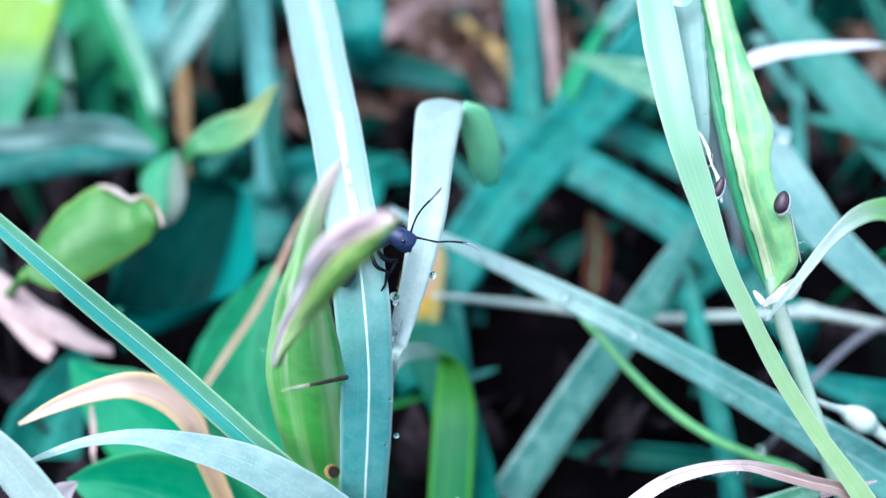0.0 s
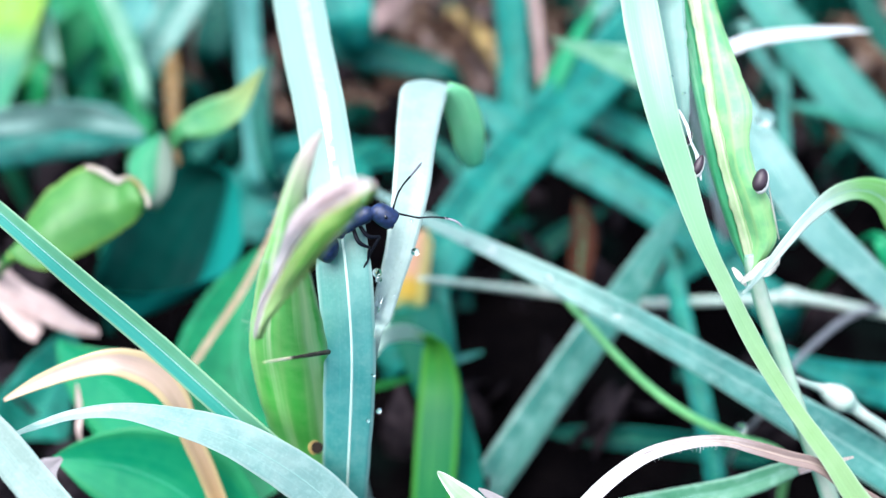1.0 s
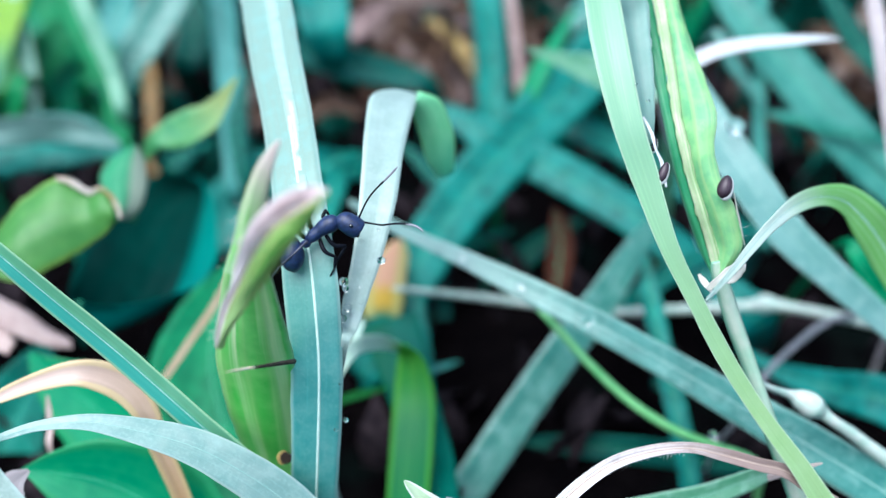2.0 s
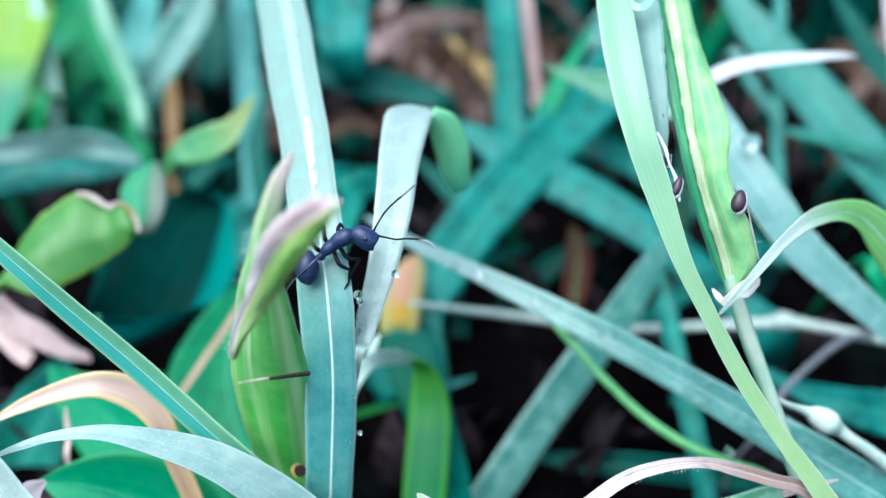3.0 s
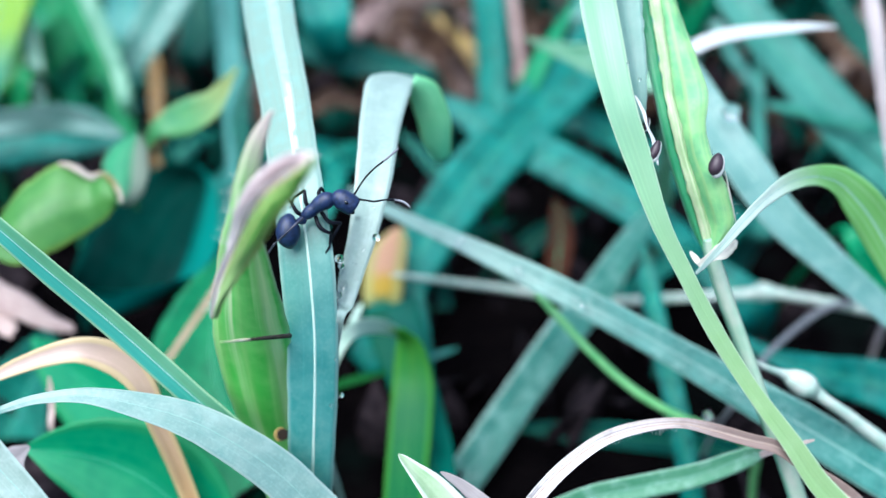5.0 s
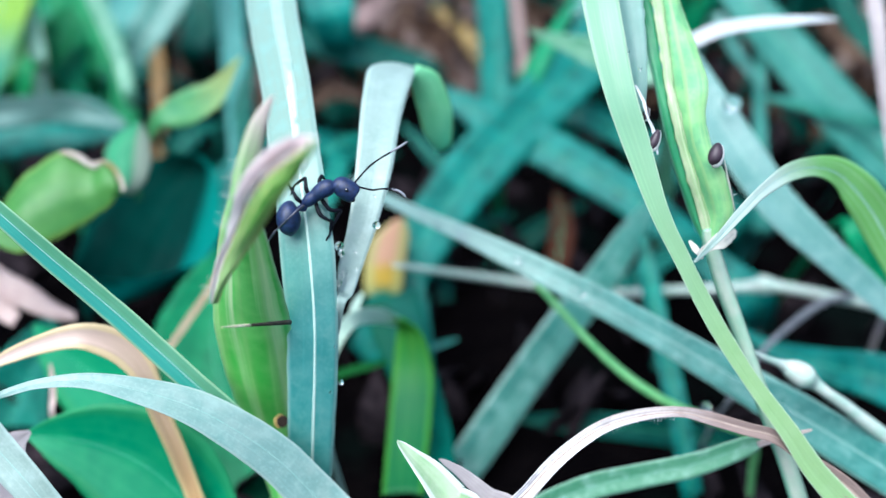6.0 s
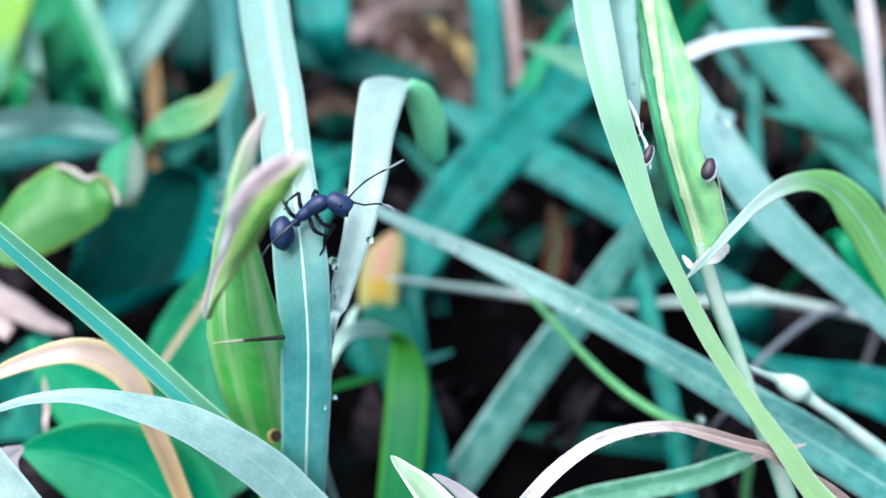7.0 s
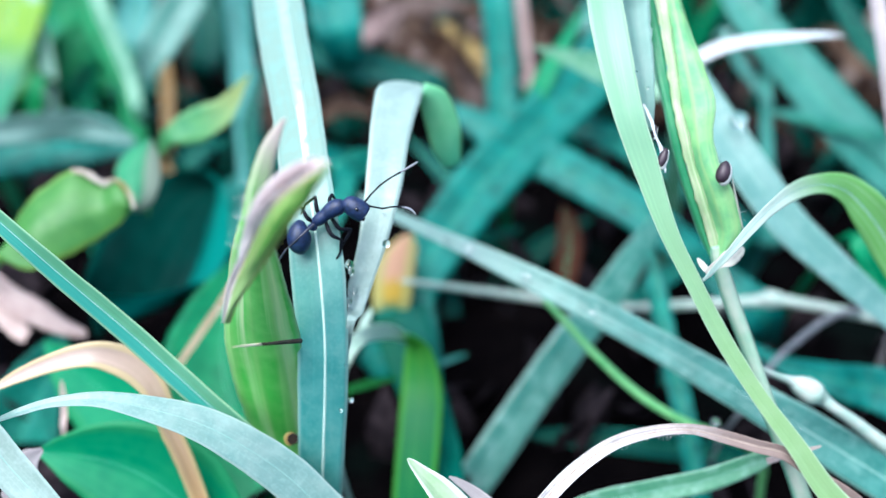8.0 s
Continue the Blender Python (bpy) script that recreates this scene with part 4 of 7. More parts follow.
settle(forked, part("torn_strip", loft([(-73.3, 130.8, 28.6), (-68.4, 128.9, 27.3), (-64.4, 126.7, 26.2), (-61.1, 124.5, 25.7), (-59.1, 122.0, 25.8)], [(-74.0, 130.0, 28.1), (-69.5, 128.0, 27.2), (-65.8, 124.8, 25.7), (-62.7, 122.0, 25.0), (-59.7, 119.8, 25.2)], across=8, bulge=0.5, wave=0.4, notch=0.05, seed=6), PINKPALE, None, "torn lower strip of the leaf"))
settle(forked, part("stem", tube([(-100.3, 150.8, -3.0, 0.9), (-92.3, 144.8, 18.0, 0.9), (-78.3, 134.8, 32.3, 0.8)], 6, 8), PINKPALE))
blade([(12.8, 73.0, -3.0, 1.7, 0), (11.5, 71.6, 19.2, 2.58, 0), (9.8, 70.0, 38.5, 3.04, 0), (7.4, 71.2, 40.2, 3.89, 20), (5.0, 72.8, 42.6, 3.16, 30), (3.1, 73.9, 44.2, 1.82, 30), (1.9, 74.6, 45.2, 0.91, 30), (1.4, 74.9, 45.6, 0.18, 30)], SHOOT, "young light green leaf tip", rib=0, name='young_shoot', category='plant', leaf='leaf', crease=0.2)
blade([(17.3, 75.2, -3.0, 1.75, 0), (16.0, 73.9, 18.0, 2.66, 0), (14.3, 72.2, 35.9, 3.13, 0), (11.2, 73.8, 38.2, 2.13, 0), (8.7, 75.1, 40.1, 1.38, 0), (6.8, 75.8, 41.2, 0.75, 0), (5.9, 76.1, 41.6, 0.19, 0)], FADED, "pale dry leaf tip", rib=0, name='young_shoot', category='plant', leaf='leaf')
blade([(7.0, 103.7, -3.0, 2.66, 0), (6.4, 101.3, 5.0, 4.25, 0), (6.0, 99.7, 10.0, 5.31, 0), (4.6, 111.5, 10.3, 6.71, 0), (1.5, 122.6, 13.4, 7.57, 0), (-1.0, 130.7, 16.9, 9.3, 0), (-2.4, 135.4, 19.8, 8.84, 0)], TIPPED, "green grass blade with an orange dead tip", rib=0.05, rib_mat=GREENRIB, notch=0.05, wave=0.05, crease=0.04, end=([(-6.8, 135.7, 19.5), (-7.0, 137.8, 21.5), (-6.8, 140.9, 24.0), (-5.7, 143.6, 26.1), (-2.4, 146.2, 27.8)], [(-0.6, 135.9, 19.3), (-0.2, 138.1, 21.4), (0.2, 141.2, 23.9), (0.6, 144.2, 26.4), (-0.1, 146.5, 28.1)], DEADTIP, "pinkish orange dead tip, golden where it dies back"))
blade([(2.8, 128.7, -3.0, 1.92, 0), (2.8, 127.5, 3.0, 3.08, 0), (2.8, 126.7, 5.9, 3.85, 0), (2.4, 132.5, 11.1, 4.87, 0), (1.7, 138.9, 15.9, 4.35, 0), (1.0, 144.6, 20.4, 3.4, 0), (0.4, 149.1, 23.4, 2.23, 0), (0.0, 152.1, 26.1, 0.51, 0)], TEAL, "teal grass blade beside the orange tip", rib=0.05)
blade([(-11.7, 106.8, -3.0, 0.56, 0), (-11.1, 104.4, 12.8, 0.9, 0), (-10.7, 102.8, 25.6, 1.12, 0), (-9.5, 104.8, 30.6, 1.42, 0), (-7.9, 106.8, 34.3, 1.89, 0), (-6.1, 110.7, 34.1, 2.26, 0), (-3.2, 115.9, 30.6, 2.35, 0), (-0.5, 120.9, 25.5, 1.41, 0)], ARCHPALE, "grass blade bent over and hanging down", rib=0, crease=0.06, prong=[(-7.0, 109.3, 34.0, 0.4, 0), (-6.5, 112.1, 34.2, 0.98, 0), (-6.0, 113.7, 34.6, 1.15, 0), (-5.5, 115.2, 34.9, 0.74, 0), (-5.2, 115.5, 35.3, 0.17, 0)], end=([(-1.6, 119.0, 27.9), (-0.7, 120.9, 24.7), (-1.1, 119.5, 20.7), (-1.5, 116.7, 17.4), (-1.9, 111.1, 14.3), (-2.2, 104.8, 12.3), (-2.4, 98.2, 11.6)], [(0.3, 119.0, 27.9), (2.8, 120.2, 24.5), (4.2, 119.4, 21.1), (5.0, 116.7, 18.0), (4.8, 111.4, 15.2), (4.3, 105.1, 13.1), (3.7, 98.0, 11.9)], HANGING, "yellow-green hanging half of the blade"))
blade([(-39.2, 121.0, -3.0, 0.43, 0), (-38.3, 118.3, 11.0, 0.65, 0), (-37.2, 115.0, 22.0, 0.77, 0), (-35.8, 118.0, 22.6, 0.87, 0), (-32.7, 122.6, 25.6, 0.97, 0), (-29.2, 126.5, 29.5, 0.98, 0), (-25.6, 131.3, 34.7, 0.89, 0), (-23.1, 135.4, 38.9, 0.63, 0), (-21.5, 138.2, 41.1, 0.18, 0)], TAN, "tan dry strip of leaf leaning on the green leaf", name='dry_grass', category='dry grass', crease=0.2, wave=0.08)
blade([(-81.0, 218.9, -3.0, 0.98, 0), (-81.0, 209.9, 8.2, 1.49, 0), (-81.0, 198.9, 16.4, 1.75, 0), (-81.9, 203.8, 23.7, 2.75, 0), (-83.1, 209.4, 32.0, 3.25, 0), (-85.9, 217.0, 43.4, 3.0, 0), (-87.9, 224.0, 53.8, 0.75, 0)], PALEBLADE, "slender pale green blade among the leaves")
blade([(-56.3, 211.1, -3.0, 1.45, 0), (-57.2, 202.1, 14.4, 2.2, 0), (-58.3, 191.1, 28.7, 2.59, 0), (-60.7, 195.8, 35.7, 3.07, 0), (-63.9, 200.3, 42.4, 3.3, 0), (-67.2, 204.9, 49.2, 3.54, 0), (-71.5, 213.7, 58.3, 0.95, 0)], MINT, "light green blade among the leaves")
blade([(-74.9, 123.8, -3.0, 2.47, 0), (-74.9, 117.8, -9.8, 7.72, 0), (-69.2, 123.6, -0.9, 13.51, 0), (-64.8, 128.5, 6.3, 13.51, 0), (-61.9, 132.2, 11.9, 7.72, 0), (-60.0, 135.1, 16.3, 0.77, 0)], TEAL, "teal leaf behind the dried blade", name='leafy_plant', category='plant', leaf='leaf', lobes=0.12, cup=0.06, across=10)
blade([(-25.6, 67.4, -3.0, 1.94, 0), (-27.4, 66.1, 19.8, 2.95, 0), (-29.6, 64.4, 39.5, 3.47, 0), (-33.4, 66.4, 43.5, 3.68, 0), (-35.8, 67.8, 46.5, 3.77, 0), (-39.0, 69.8, 49.5, 4.12, 0), (-42.3, 71.8, 53.4, 3.98, 0), (-45.9, 73.7, 57.2, 2.83, 0), (-50.4, 76.7, 61.6, 0.45, 0)], DEWY, "pale dewy grass blade close in front", rib=0.06, wave=0.05)
blade([(-47.0, 104.9, -3.0, 0.39, 0), (-47.0, 102.2, 12.8, 0.6, 0), (-47.0, 98.9, 25.6, 0.7, 0), (-47.1, 100.8, 28.5, 0.85, 0), (-47.3, 102.3, 30.7, 0.7, 0), (-47.5, 103.3, 32.1, 0.23, 0)], PINKPALE, "thin pink dry stem behind the arching blade", name='dry_grass', category='dry grass', rib=0)
blade([(-0.6, 117.3, -3.0, 0.27, 0), (-0.6, 116.1, 5.8, 0.43, 0), (-0.6, 115.3, 11.5, 0.54, 0), (2.0, 128.4, 11.0, 0.77, 0), (4.9, 131.6, 11.5, 1.07, 0), (7.0, 132.1, 12.1, 0.97, 0), (9.1, 131.7, 13.3, 0.29, 0)], TEALPALE, "small pale blade tip in the shade", rib=0, crease=0.1)
blade([(-13.1, 113.2, -3.0, 0.42, 0), (-13.1, 111.4, 9.6, 0.68, 0), (-13.1, 110.2, 19.2, 0.85, 0), (-11.1, 113.8, 19.8, 1.21, 0), (-8.4, 116.4, 19.3, 1.4, 0), (-5.4, 117.8, 19.1, 1.24, 0), (-2.0, 119.2, 18.9, 0.36, 0)], OLIVE, "thin green blade tip in the shade", rib=0, crease=0.1)

# ---- seed stalk with a torn sheath ----
stalk = empty("seed_stalk", (49.5, 75.4, 27.2), "pale grass stalk with a torn yellow-green sheath", "grass stalk")
settle(stalk, part("stem", tube([(57.0, 82.5, -3.0, 0.64), (54.3, 79.8, 12.4, 0.98), (51.0, 76.5, 24.9, 1.16), (47.5, 81.8, 34.7, 1.08), (43.8, 85.8, 42.7, 1.0), (41.2, 88.7, 49.0, 0.92), (39.0, 90.8, 54.0, 0.98), (37.6, 92.5, 57.6, 0.92), (36.8, 93.1, 59.5, 0.78), (36.4, 93.4, 60.9, 0.52)], sides=10), STEMGREEN, None, "pale green round stem"))
settle(stalk, part("sheath", loft([(31.6, 124.9, 86.6), (31.8, 114.7, 82.3), (32.0, 109.1, 79.2), (32.2, 105.8, 76.7), (32.4, 102.4, 74.4), (33.0, 99.9, 72.1), (33.7, 98.1, 69.0), (34.8, 96.1, 66.1), (36.3, 94.4, 62.2), (36.7, 92.9, 59.1)], [(33.3, 124.7, 86.7), (33.9, 114.5, 82.3), (34.8, 108.7, 79.3), (35.6, 104.8, 77.2), (36.1, 100.8, 75.2), (35.8, 99.0, 72.5), (36.4, 96.8, 69.8), (38.0, 94.6, 67.0), (39.0, 93.1, 63.0), (37.3, 92.5, 59.4)], steps=8, across=14, bulge=0.6, wave=0.35, notch=0.03, seed=3), SHEATH, None, "torn yellow-green translucent sheath"))
settle(stalk, part("sheath_side", loft([(27.9, 125.7, 86.4), (28.7, 115.5, 82.0), (29.6, 109.7, 78.9), (30.0, 106.4, 76.5), (30.5, 102.9, 74.1), (31.0, 100.5, 71.8), (31.9, 98.6, 68.7), (32.9, 96.6, 65.8), (34.6, 95.0, 61.8), (36.3, 93.1, 59.0)], [(30.4, 125.0, 86.6), (30.7, 114.8, 82.2), (31.1, 109.2, 79.2), (31.3, 105.8, 76.7), (31.6, 102.4, 74.4), (32.1, 100.0, 72.0), (32.9, 98.1, 69.0), (34.0, 96.2, 66.0), (35.6, 94.5, 62.1), (36.6, 92.8, 59.2)], steps=8, across=8, bulge=0.3, wave=0.15, seed=4), SHEATHDARK, None, "darker green side of the sheath"))
settle(stalk, part("sheath_rib", loft([(30.4, 124.7, 86.7), (30.7, 114.6, 82.3), (31.0, 108.9, 79.3), (31.3, 105.6, 76.8), (31.5, 102.2, 74.5), (32.0, 99.7, 72.1), (32.9, 97.9, 69.1), (33.9, 95.9, 66.2), (35.4, 94.3, 62.3), (36.3, 92.6, 59.3)], [(31.9, 124.3, 86.8), (32.1, 114.2, 82.5), (32.2, 108.6, 79.4), (32.4, 105.3, 77.0), (32.5, 101.9, 74.6), (33.1, 99.4, 72.3), (33.9, 97.6, 69.3), (35.0, 95.6, 66.4), (36.5, 93.9, 62.5), (37.2, 92.4, 59.5)], steps=8, across=8, bulge=0.2, wave=0.2, notch=0.22, seed=6), SHEATHPALE, None, "pale ragged yellow band of the sheath"))
settle(stalk, part("sheath_fold", ribbon([(29.2, 100.8, 71.8, 0.26, 0), (28.6, 101.9, 74.5, 1.67, 0), (28.2, 104.6, 77.5, 2.58, 0), (27.7, 108.2, 80.8, 3.39, 0), (27.4, 112.3, 84.0, 3.83, 0), (27.0, 120.0, 87.6, 3.15, 0)], crease=0.15, notch=0.12), PANEL, None, "pale inner fold of the sheath"))
settle(stalk, part("sheath_mouth", ribbon([(24.9, 112.8, 86.7, 0.52, 0), (25.6, 111.0, 86.1, 0.78, 0), (26.4, 110.3, 86.0, 0.84, 0), (27.4, 111.1, 86.2, 0.78, 0), (28.1, 112.8, 86.8, 0.52, 0)], wave=0.15), PALEBLADE, None, "pale lip of the sheath"))
settle(stalk, part("torn_wisp", ribbon([(27.7, 100.0, 75.6, 0.25, 0), (28.5, 98.5, 74.4, 0.38, 0), (28.8, 97.1, 73.3, 0.25, 0), (29.6, 96.1, 71.7, 0.44, 0), (30.0, 94.8, 69.7, 0.19, 0)], wave=0.25, notch=0.4), PALE, None, "white papery wisp beside the seeds"))
settle(stalk, part("collar", ribbon([(34.4, 88.5, 60.5, 0.38, 0), (35.5, 88.6, 61.6, 1.0, 0), (36.9, 89.0, 62.2, 1.74, 0), (38.3, 90.7, 61.8, 1.39, 0), (39.3, 91.9, 61.6, 0.38, 0)], wave=0.25, notch=0.3), COLLAR, None, "papery beige collar"))
hairs(stalk, [(37.5, 94.8, 69.0), (38.0, 94.2, 67.2), (38.6, 93.4, 65.2), (39.2, 92.7, 63.2)], [0.9, -0.1, 0.1], 4, 0.6)
settle(stalk, part("torn_margin", tube([(*p, r) for p, r in zip([(37.5, 94.8, 69.0), (38.0, 94.2, 67.2), (38.6, 93.4, 65.2), (39.2, 92.7, 63.2)], (0.05, 0.09, 0.08, 0.05))], 6, 6), COLLAR, None, "thin pale torn margin"))
settle(stalk, part("membrane", ribbon([(33.8, 90.4, 61.2, 0.25, 0), (34.2, 89.8, 60.8, 0.69, 0), (34.7, 89.3, 60.4, 0.69, 0), (35.2, 88.9, 59.8, 0.25, 0)], wave=0.3, notch=0.3), COLLAR, None, "small beige membrane"))
blade([(31.5, 79.2, 66.2, 0.28, 20), (32.9, 81.1, 66.1, 0.63, 20), (35.2, 83.9, 66.4, 0.88, 10), (38.0, 87.5, 66.8, 1.14, 0), (41.8, 92.5, 66.6, 1.44, 0), (46.4, 98.3, 65.4, 2.1, -10), (51.3, 103.4, 63.2, 2.74, -20), (55.6, 105.8, 60.8, 4.22, -10), (59.3, 106.0, 57.3, 5.29, 0), (62.8, 105.7, 52.8, 5.52, 0), (66.7, 104.2, 46.7, 4.43, 0), (70.1, 100.5, 39.3, 1.49, 0)], ARCHING, "arching grass blade, white at its foot and green beyond", crease=0.08, wave=0.04)
stemthing([(75.7, 98.4, -3.0, 1.26, 0), (72.1, 95.7, 12.6, 1.91, 0), (67.7, 92.4, 25.2, 2.25, 0), (59.2, 92.6, 33.2, 1.74, 0), (54.7, 92.4, 36.9, 1.5, 0), (53.0, 92.7, 38.2, 1.92, 0), (51.5, 92.7, 39.3, 3.26, 0), (49.9, 92.8, 40.3, 2.54, 0), (48.4, 92.7, 41.2, 1.19, 0), (45.5, 91.5, 43.3, 0.83, 0), (42.7, 90.4, 45.6, 0.81, 0)], PALESTEM, "pale runner stem with a swollen node")
blade([(9.9, 72.6, -3.0, 1.02, 0), (11.2, 71.2, 19.0, 1.55, 0), (12.9, 69.6, 38.0, 1.82, 0), (16.0, 72.8, 40.7, 1.72, 0), (19.5, 75.5, 42.9, 1.61, -10), (23.7, 77.9, 44.5, 1.5, -20), (28.1, 79.1, 45.3, 1.38, -30), (32.7, 79.7, 45.3, 1.26, -30), (36.6, 79.6, 44.3, 1.52, -20), (40.6, 79.4, 43.0, 1.53, -10), (44.2, 79.3, 41.8, 1.54, 0), (48.0, 78.2, 39.3, 1.67, 0), (52.5, 76.4, 36.7, 1.93, 0), (58.3, 73.2, 31.9, 1.29, 0)], STAINED, "bent dry straw with fine hairs underneath", name='dry_grass', category='dry grass', crease=0.3, wave=0.1)
blade([(43.2, 81.6, 38.4, 0.79, 0), (45.8, 82.0, 39.1, 0.73, 0), (47.6, 81.9, 39.9, 0.53, 0), (49.1, 81.7, 40.7, 0.2, 0)], STRAW, "thin dry split end of the bent straw", name='dry_grass', category='dry grass')
hairs(None, [(23.0, 77.5, 43.8), (25.6, 78.3, 44.5), (28.8, 78.9, 45.0), (32.0, 79.4, 44.9)], [0.2, -0.1, -0.9], 110, 0.4)
blade([(12.4, 86.0, -3.0, 2.0, 0), (13.8, 84.6, 11.2, 3.03, 0), (15.4, 83.0, 22.3, 3.57, 0), (23.3, 85.5, 26.2, 3.29, 0), (31.0, 85.8, 28.7, 3.12, 0), (37.8, 85.8, 30.8, 2.95, 0), (43.8, 86.2, 33.5, 2.37, 0), (45.9, 85.9, 35.0, 0.55, 0)], MINT, "pale green grass blade lying across the foot", rib=0.05, crease=0.1)

# ---- wet blade and thin stems behind ----
blade([(82.9, 85.7, -3.0, 2.8, 0), (80.2, 83.9, 10.6, 4.25, 0), (76.9, 81.7, 21.1, 5.0, 0), (70.8, 85.7, 23.2, 5.67, 0), (64.0, 89.2, 26.3, 6.01, 0), (53.0, 94.9, 30.7, 5.66, 0), (44.7, 99.5, 33.5, 4.84, 0), (36.1, 104.2, 36.4, 4.15, 0), (27.2, 108.8, 39.3, 3.9, 0), (18.1, 114.2, 41.3, 3.51, 0), (8.8, 120.4, 42.6, 2.45, 0), (1.8, 127.7, 41.5, 1.95, 0), (-3.8, 134.8, 40.1, 1.7, 0), (-8.8, 141.9, 38.8, 0.74, 0)], BEADED, "long wet grass blade slanting across, beaded with dew", crease=0.03)
stemthing([(97.9, 132.1, -3.0, 0.93, 0), (95.2, 129.4, 9.2, 1.41, 0), (91.9, 126.1, 18.4, 1.66, 0), (82.1, 132.9, 18.6, 1.72, 0), (72.9, 138.8, 17.4, 1.77, 0), (66.1, 142.3, 16.6, 2.0, 0), (63.6, 143.4, 16.2, 3.42, 0), (61.5, 144.1, 15.3, 2.02, 0), (50.1, 145.6, 13.4, 1.64, 0), (35.2, 148.0, 11.0, 1.46, 0), (19.3, 147.2, 14.1, 1.44, 0), (9.0, 141.9, 19.6, 1.18, 0), (-0.1, 135.2, 25.9, 0.94, 0), (-1.8, 134.5, 26.6, 0.47, 0)], PALESTEM, "thin pale runner stem with a knot")
stemthing([(54.7, 105.9, -3.0, 0.82, 0), (52.9, 104.1, 9.7, 1.24, 0), (50.7, 101.9, 19.4, 1.46, 0), (44.2, 103.5, 21.7, 1.3, 0), (38.5, 104.9, 23.7, 1.3, 0), (33.0, 107.8, 26.0, 1.31, 0), (27.5, 111.6, 29.6, 1.23, 0), (23.2, 116.1, 32.4, 1.17, 0), (20.4, 119.5, 33.7, 0.8, 0)], STEMLIME, "thin bright green curved grass stem")
blade([(1.8, 106.8, -3.0, 3.3, 0), (3.8, 103.8, -6.0, 5.9, 0), (8.3, 110.8, 0.5, 6.16, 0), (13.8, 116.9, 5.7, 6.24, 0), (19.6, 123.1, 11.1, 6.22, 0), (26.6, 130.0, 17.5, 6.21, 0), (33.3, 137.7, 21.2, 5.79, 0), (39.3, 145.6, 25.2, 4.55, 0), (44.5, 153.2, 28.6, 1.01, 0)], BLUE, "wide grass blade slanting up, dull with dew", rib=0.05, crease=0.03)
blade([(48.0, 112.1, -3.0, 1.9, 0), (46.0, 108.1, 0.9, 3.39, 0), (44.5, 113.1, 8.3, 3.57, 0), (43.2, 119.7, 14.2, 3.62, 0), (41.8, 127.3, 19.7, 3.51, 0), (41.1, 136.9, 24.1, 3.24, 0), (40.8, 141.9, 27.6, 0.77, 0)], TEAL, "upright teal grass blade among the others")
blade([(83.8, 113.9, -3.0, 1.64, 0), (82.0, 111.2, 14.3, 2.48, 0), (79.8, 107.9, 28.6, 2.92, 0), (73.8, 111.7, 32.2, 3.43, 0), (69.4, 115.0, 35.2, 3.78, 0), (62.8, 119.4, 39.7, 4.8, 0), (56.1, 124.1, 44.6, 5.67, 0), (51.6, 128.8, 49.6, 6.21, 0), (46.9, 135.0, 54.9, 6.3, 0), (42.5, 141.3, 60.3, 5.7, 0), (39.5, 147.8, 64.0, 3.53, 0), (37.7, 152.1, 66.5, 0.71, 0)], HAZY, "broad blue-green grass blade with a pale edge", crease=0.06, rib=0.06)
blade([(62.0, 162.0, -3.0, 0.73, 0), (53.0, 160.0, 25.7, 1.1, 0), (43.5, 155.0, 49.0, 1.3, 0), (44.1, 153.0, 56.0, 2.04, -20), (47.1, 153.1, 58.2, 2.58, -30), (51.0, 153.1, 60.2, 2.57, -30), (56.1, 152.6, 61.5, 2.28, -30), (62.1, 151.8, 62.4, 1.63, -25), (66.7, 151.9, 62.6, 0.91, -10), (69.6, 151.8, 62.5, 0.18, 0)], PALE, "bleached white grass blade bending over")
blade([(81.3, 134.8, -3.0, 0.8, 0), (80.4, 132.1, 16.1, 1.22, 0), (79.3, 128.8, 32.2, 1.43, 0), (76.6, 140.8, 50.0, 1.97, 0), (75.1, 147.7, 60.4, 2.32, 0), (74.8, 154.8, 67.0, 2.53, 0), (74.3, 162.0, 73.8, 0.92, 0)], FADED, "pinkish dry upright grass stem", name='dry_grass', category='dry grass', crease=0.2)

# ---- leaves at the shaded side ----
lime_plant = empty("leafy_plant", (-89.4, 158.3, -3.0), "light green leaf with a pale curled margin", "plant")
settle(lime_plant, part("leaf", loft([(-59.6, 120.0, 41.4), (-58.5, 124.0, 44.7), (-55.6, 126.3, 48.2), (-53.1, 128.1, 49.4), (-49.8, 129.0, 50.8), (-47.4, 128.4, 50.2), (-45.3, 127.5, 49.2), (-43.3, 127.5, 50.1), (-41.6, 126.4, 49.3), (-40.5, 124.5, 47.4)], [(-58.5, 118.2, 41.9), (-55.0, 116.9, 41.2), (-52.2, 117.1, 41.5), (-49.9, 118.6, 42.1), (-47.3, 120.2, 42.8), (-45.0, 121.7, 43.7), (-43.2, 122.5, 44.8), (-41.9, 122.9, 45.7), (-41.1, 123.6, 46.3), (-40.4, 124.2, 46.9)], across=12, bulge=1.2, wave=0.7, notch=0.02), LIME, None, "light green leaf blade"))
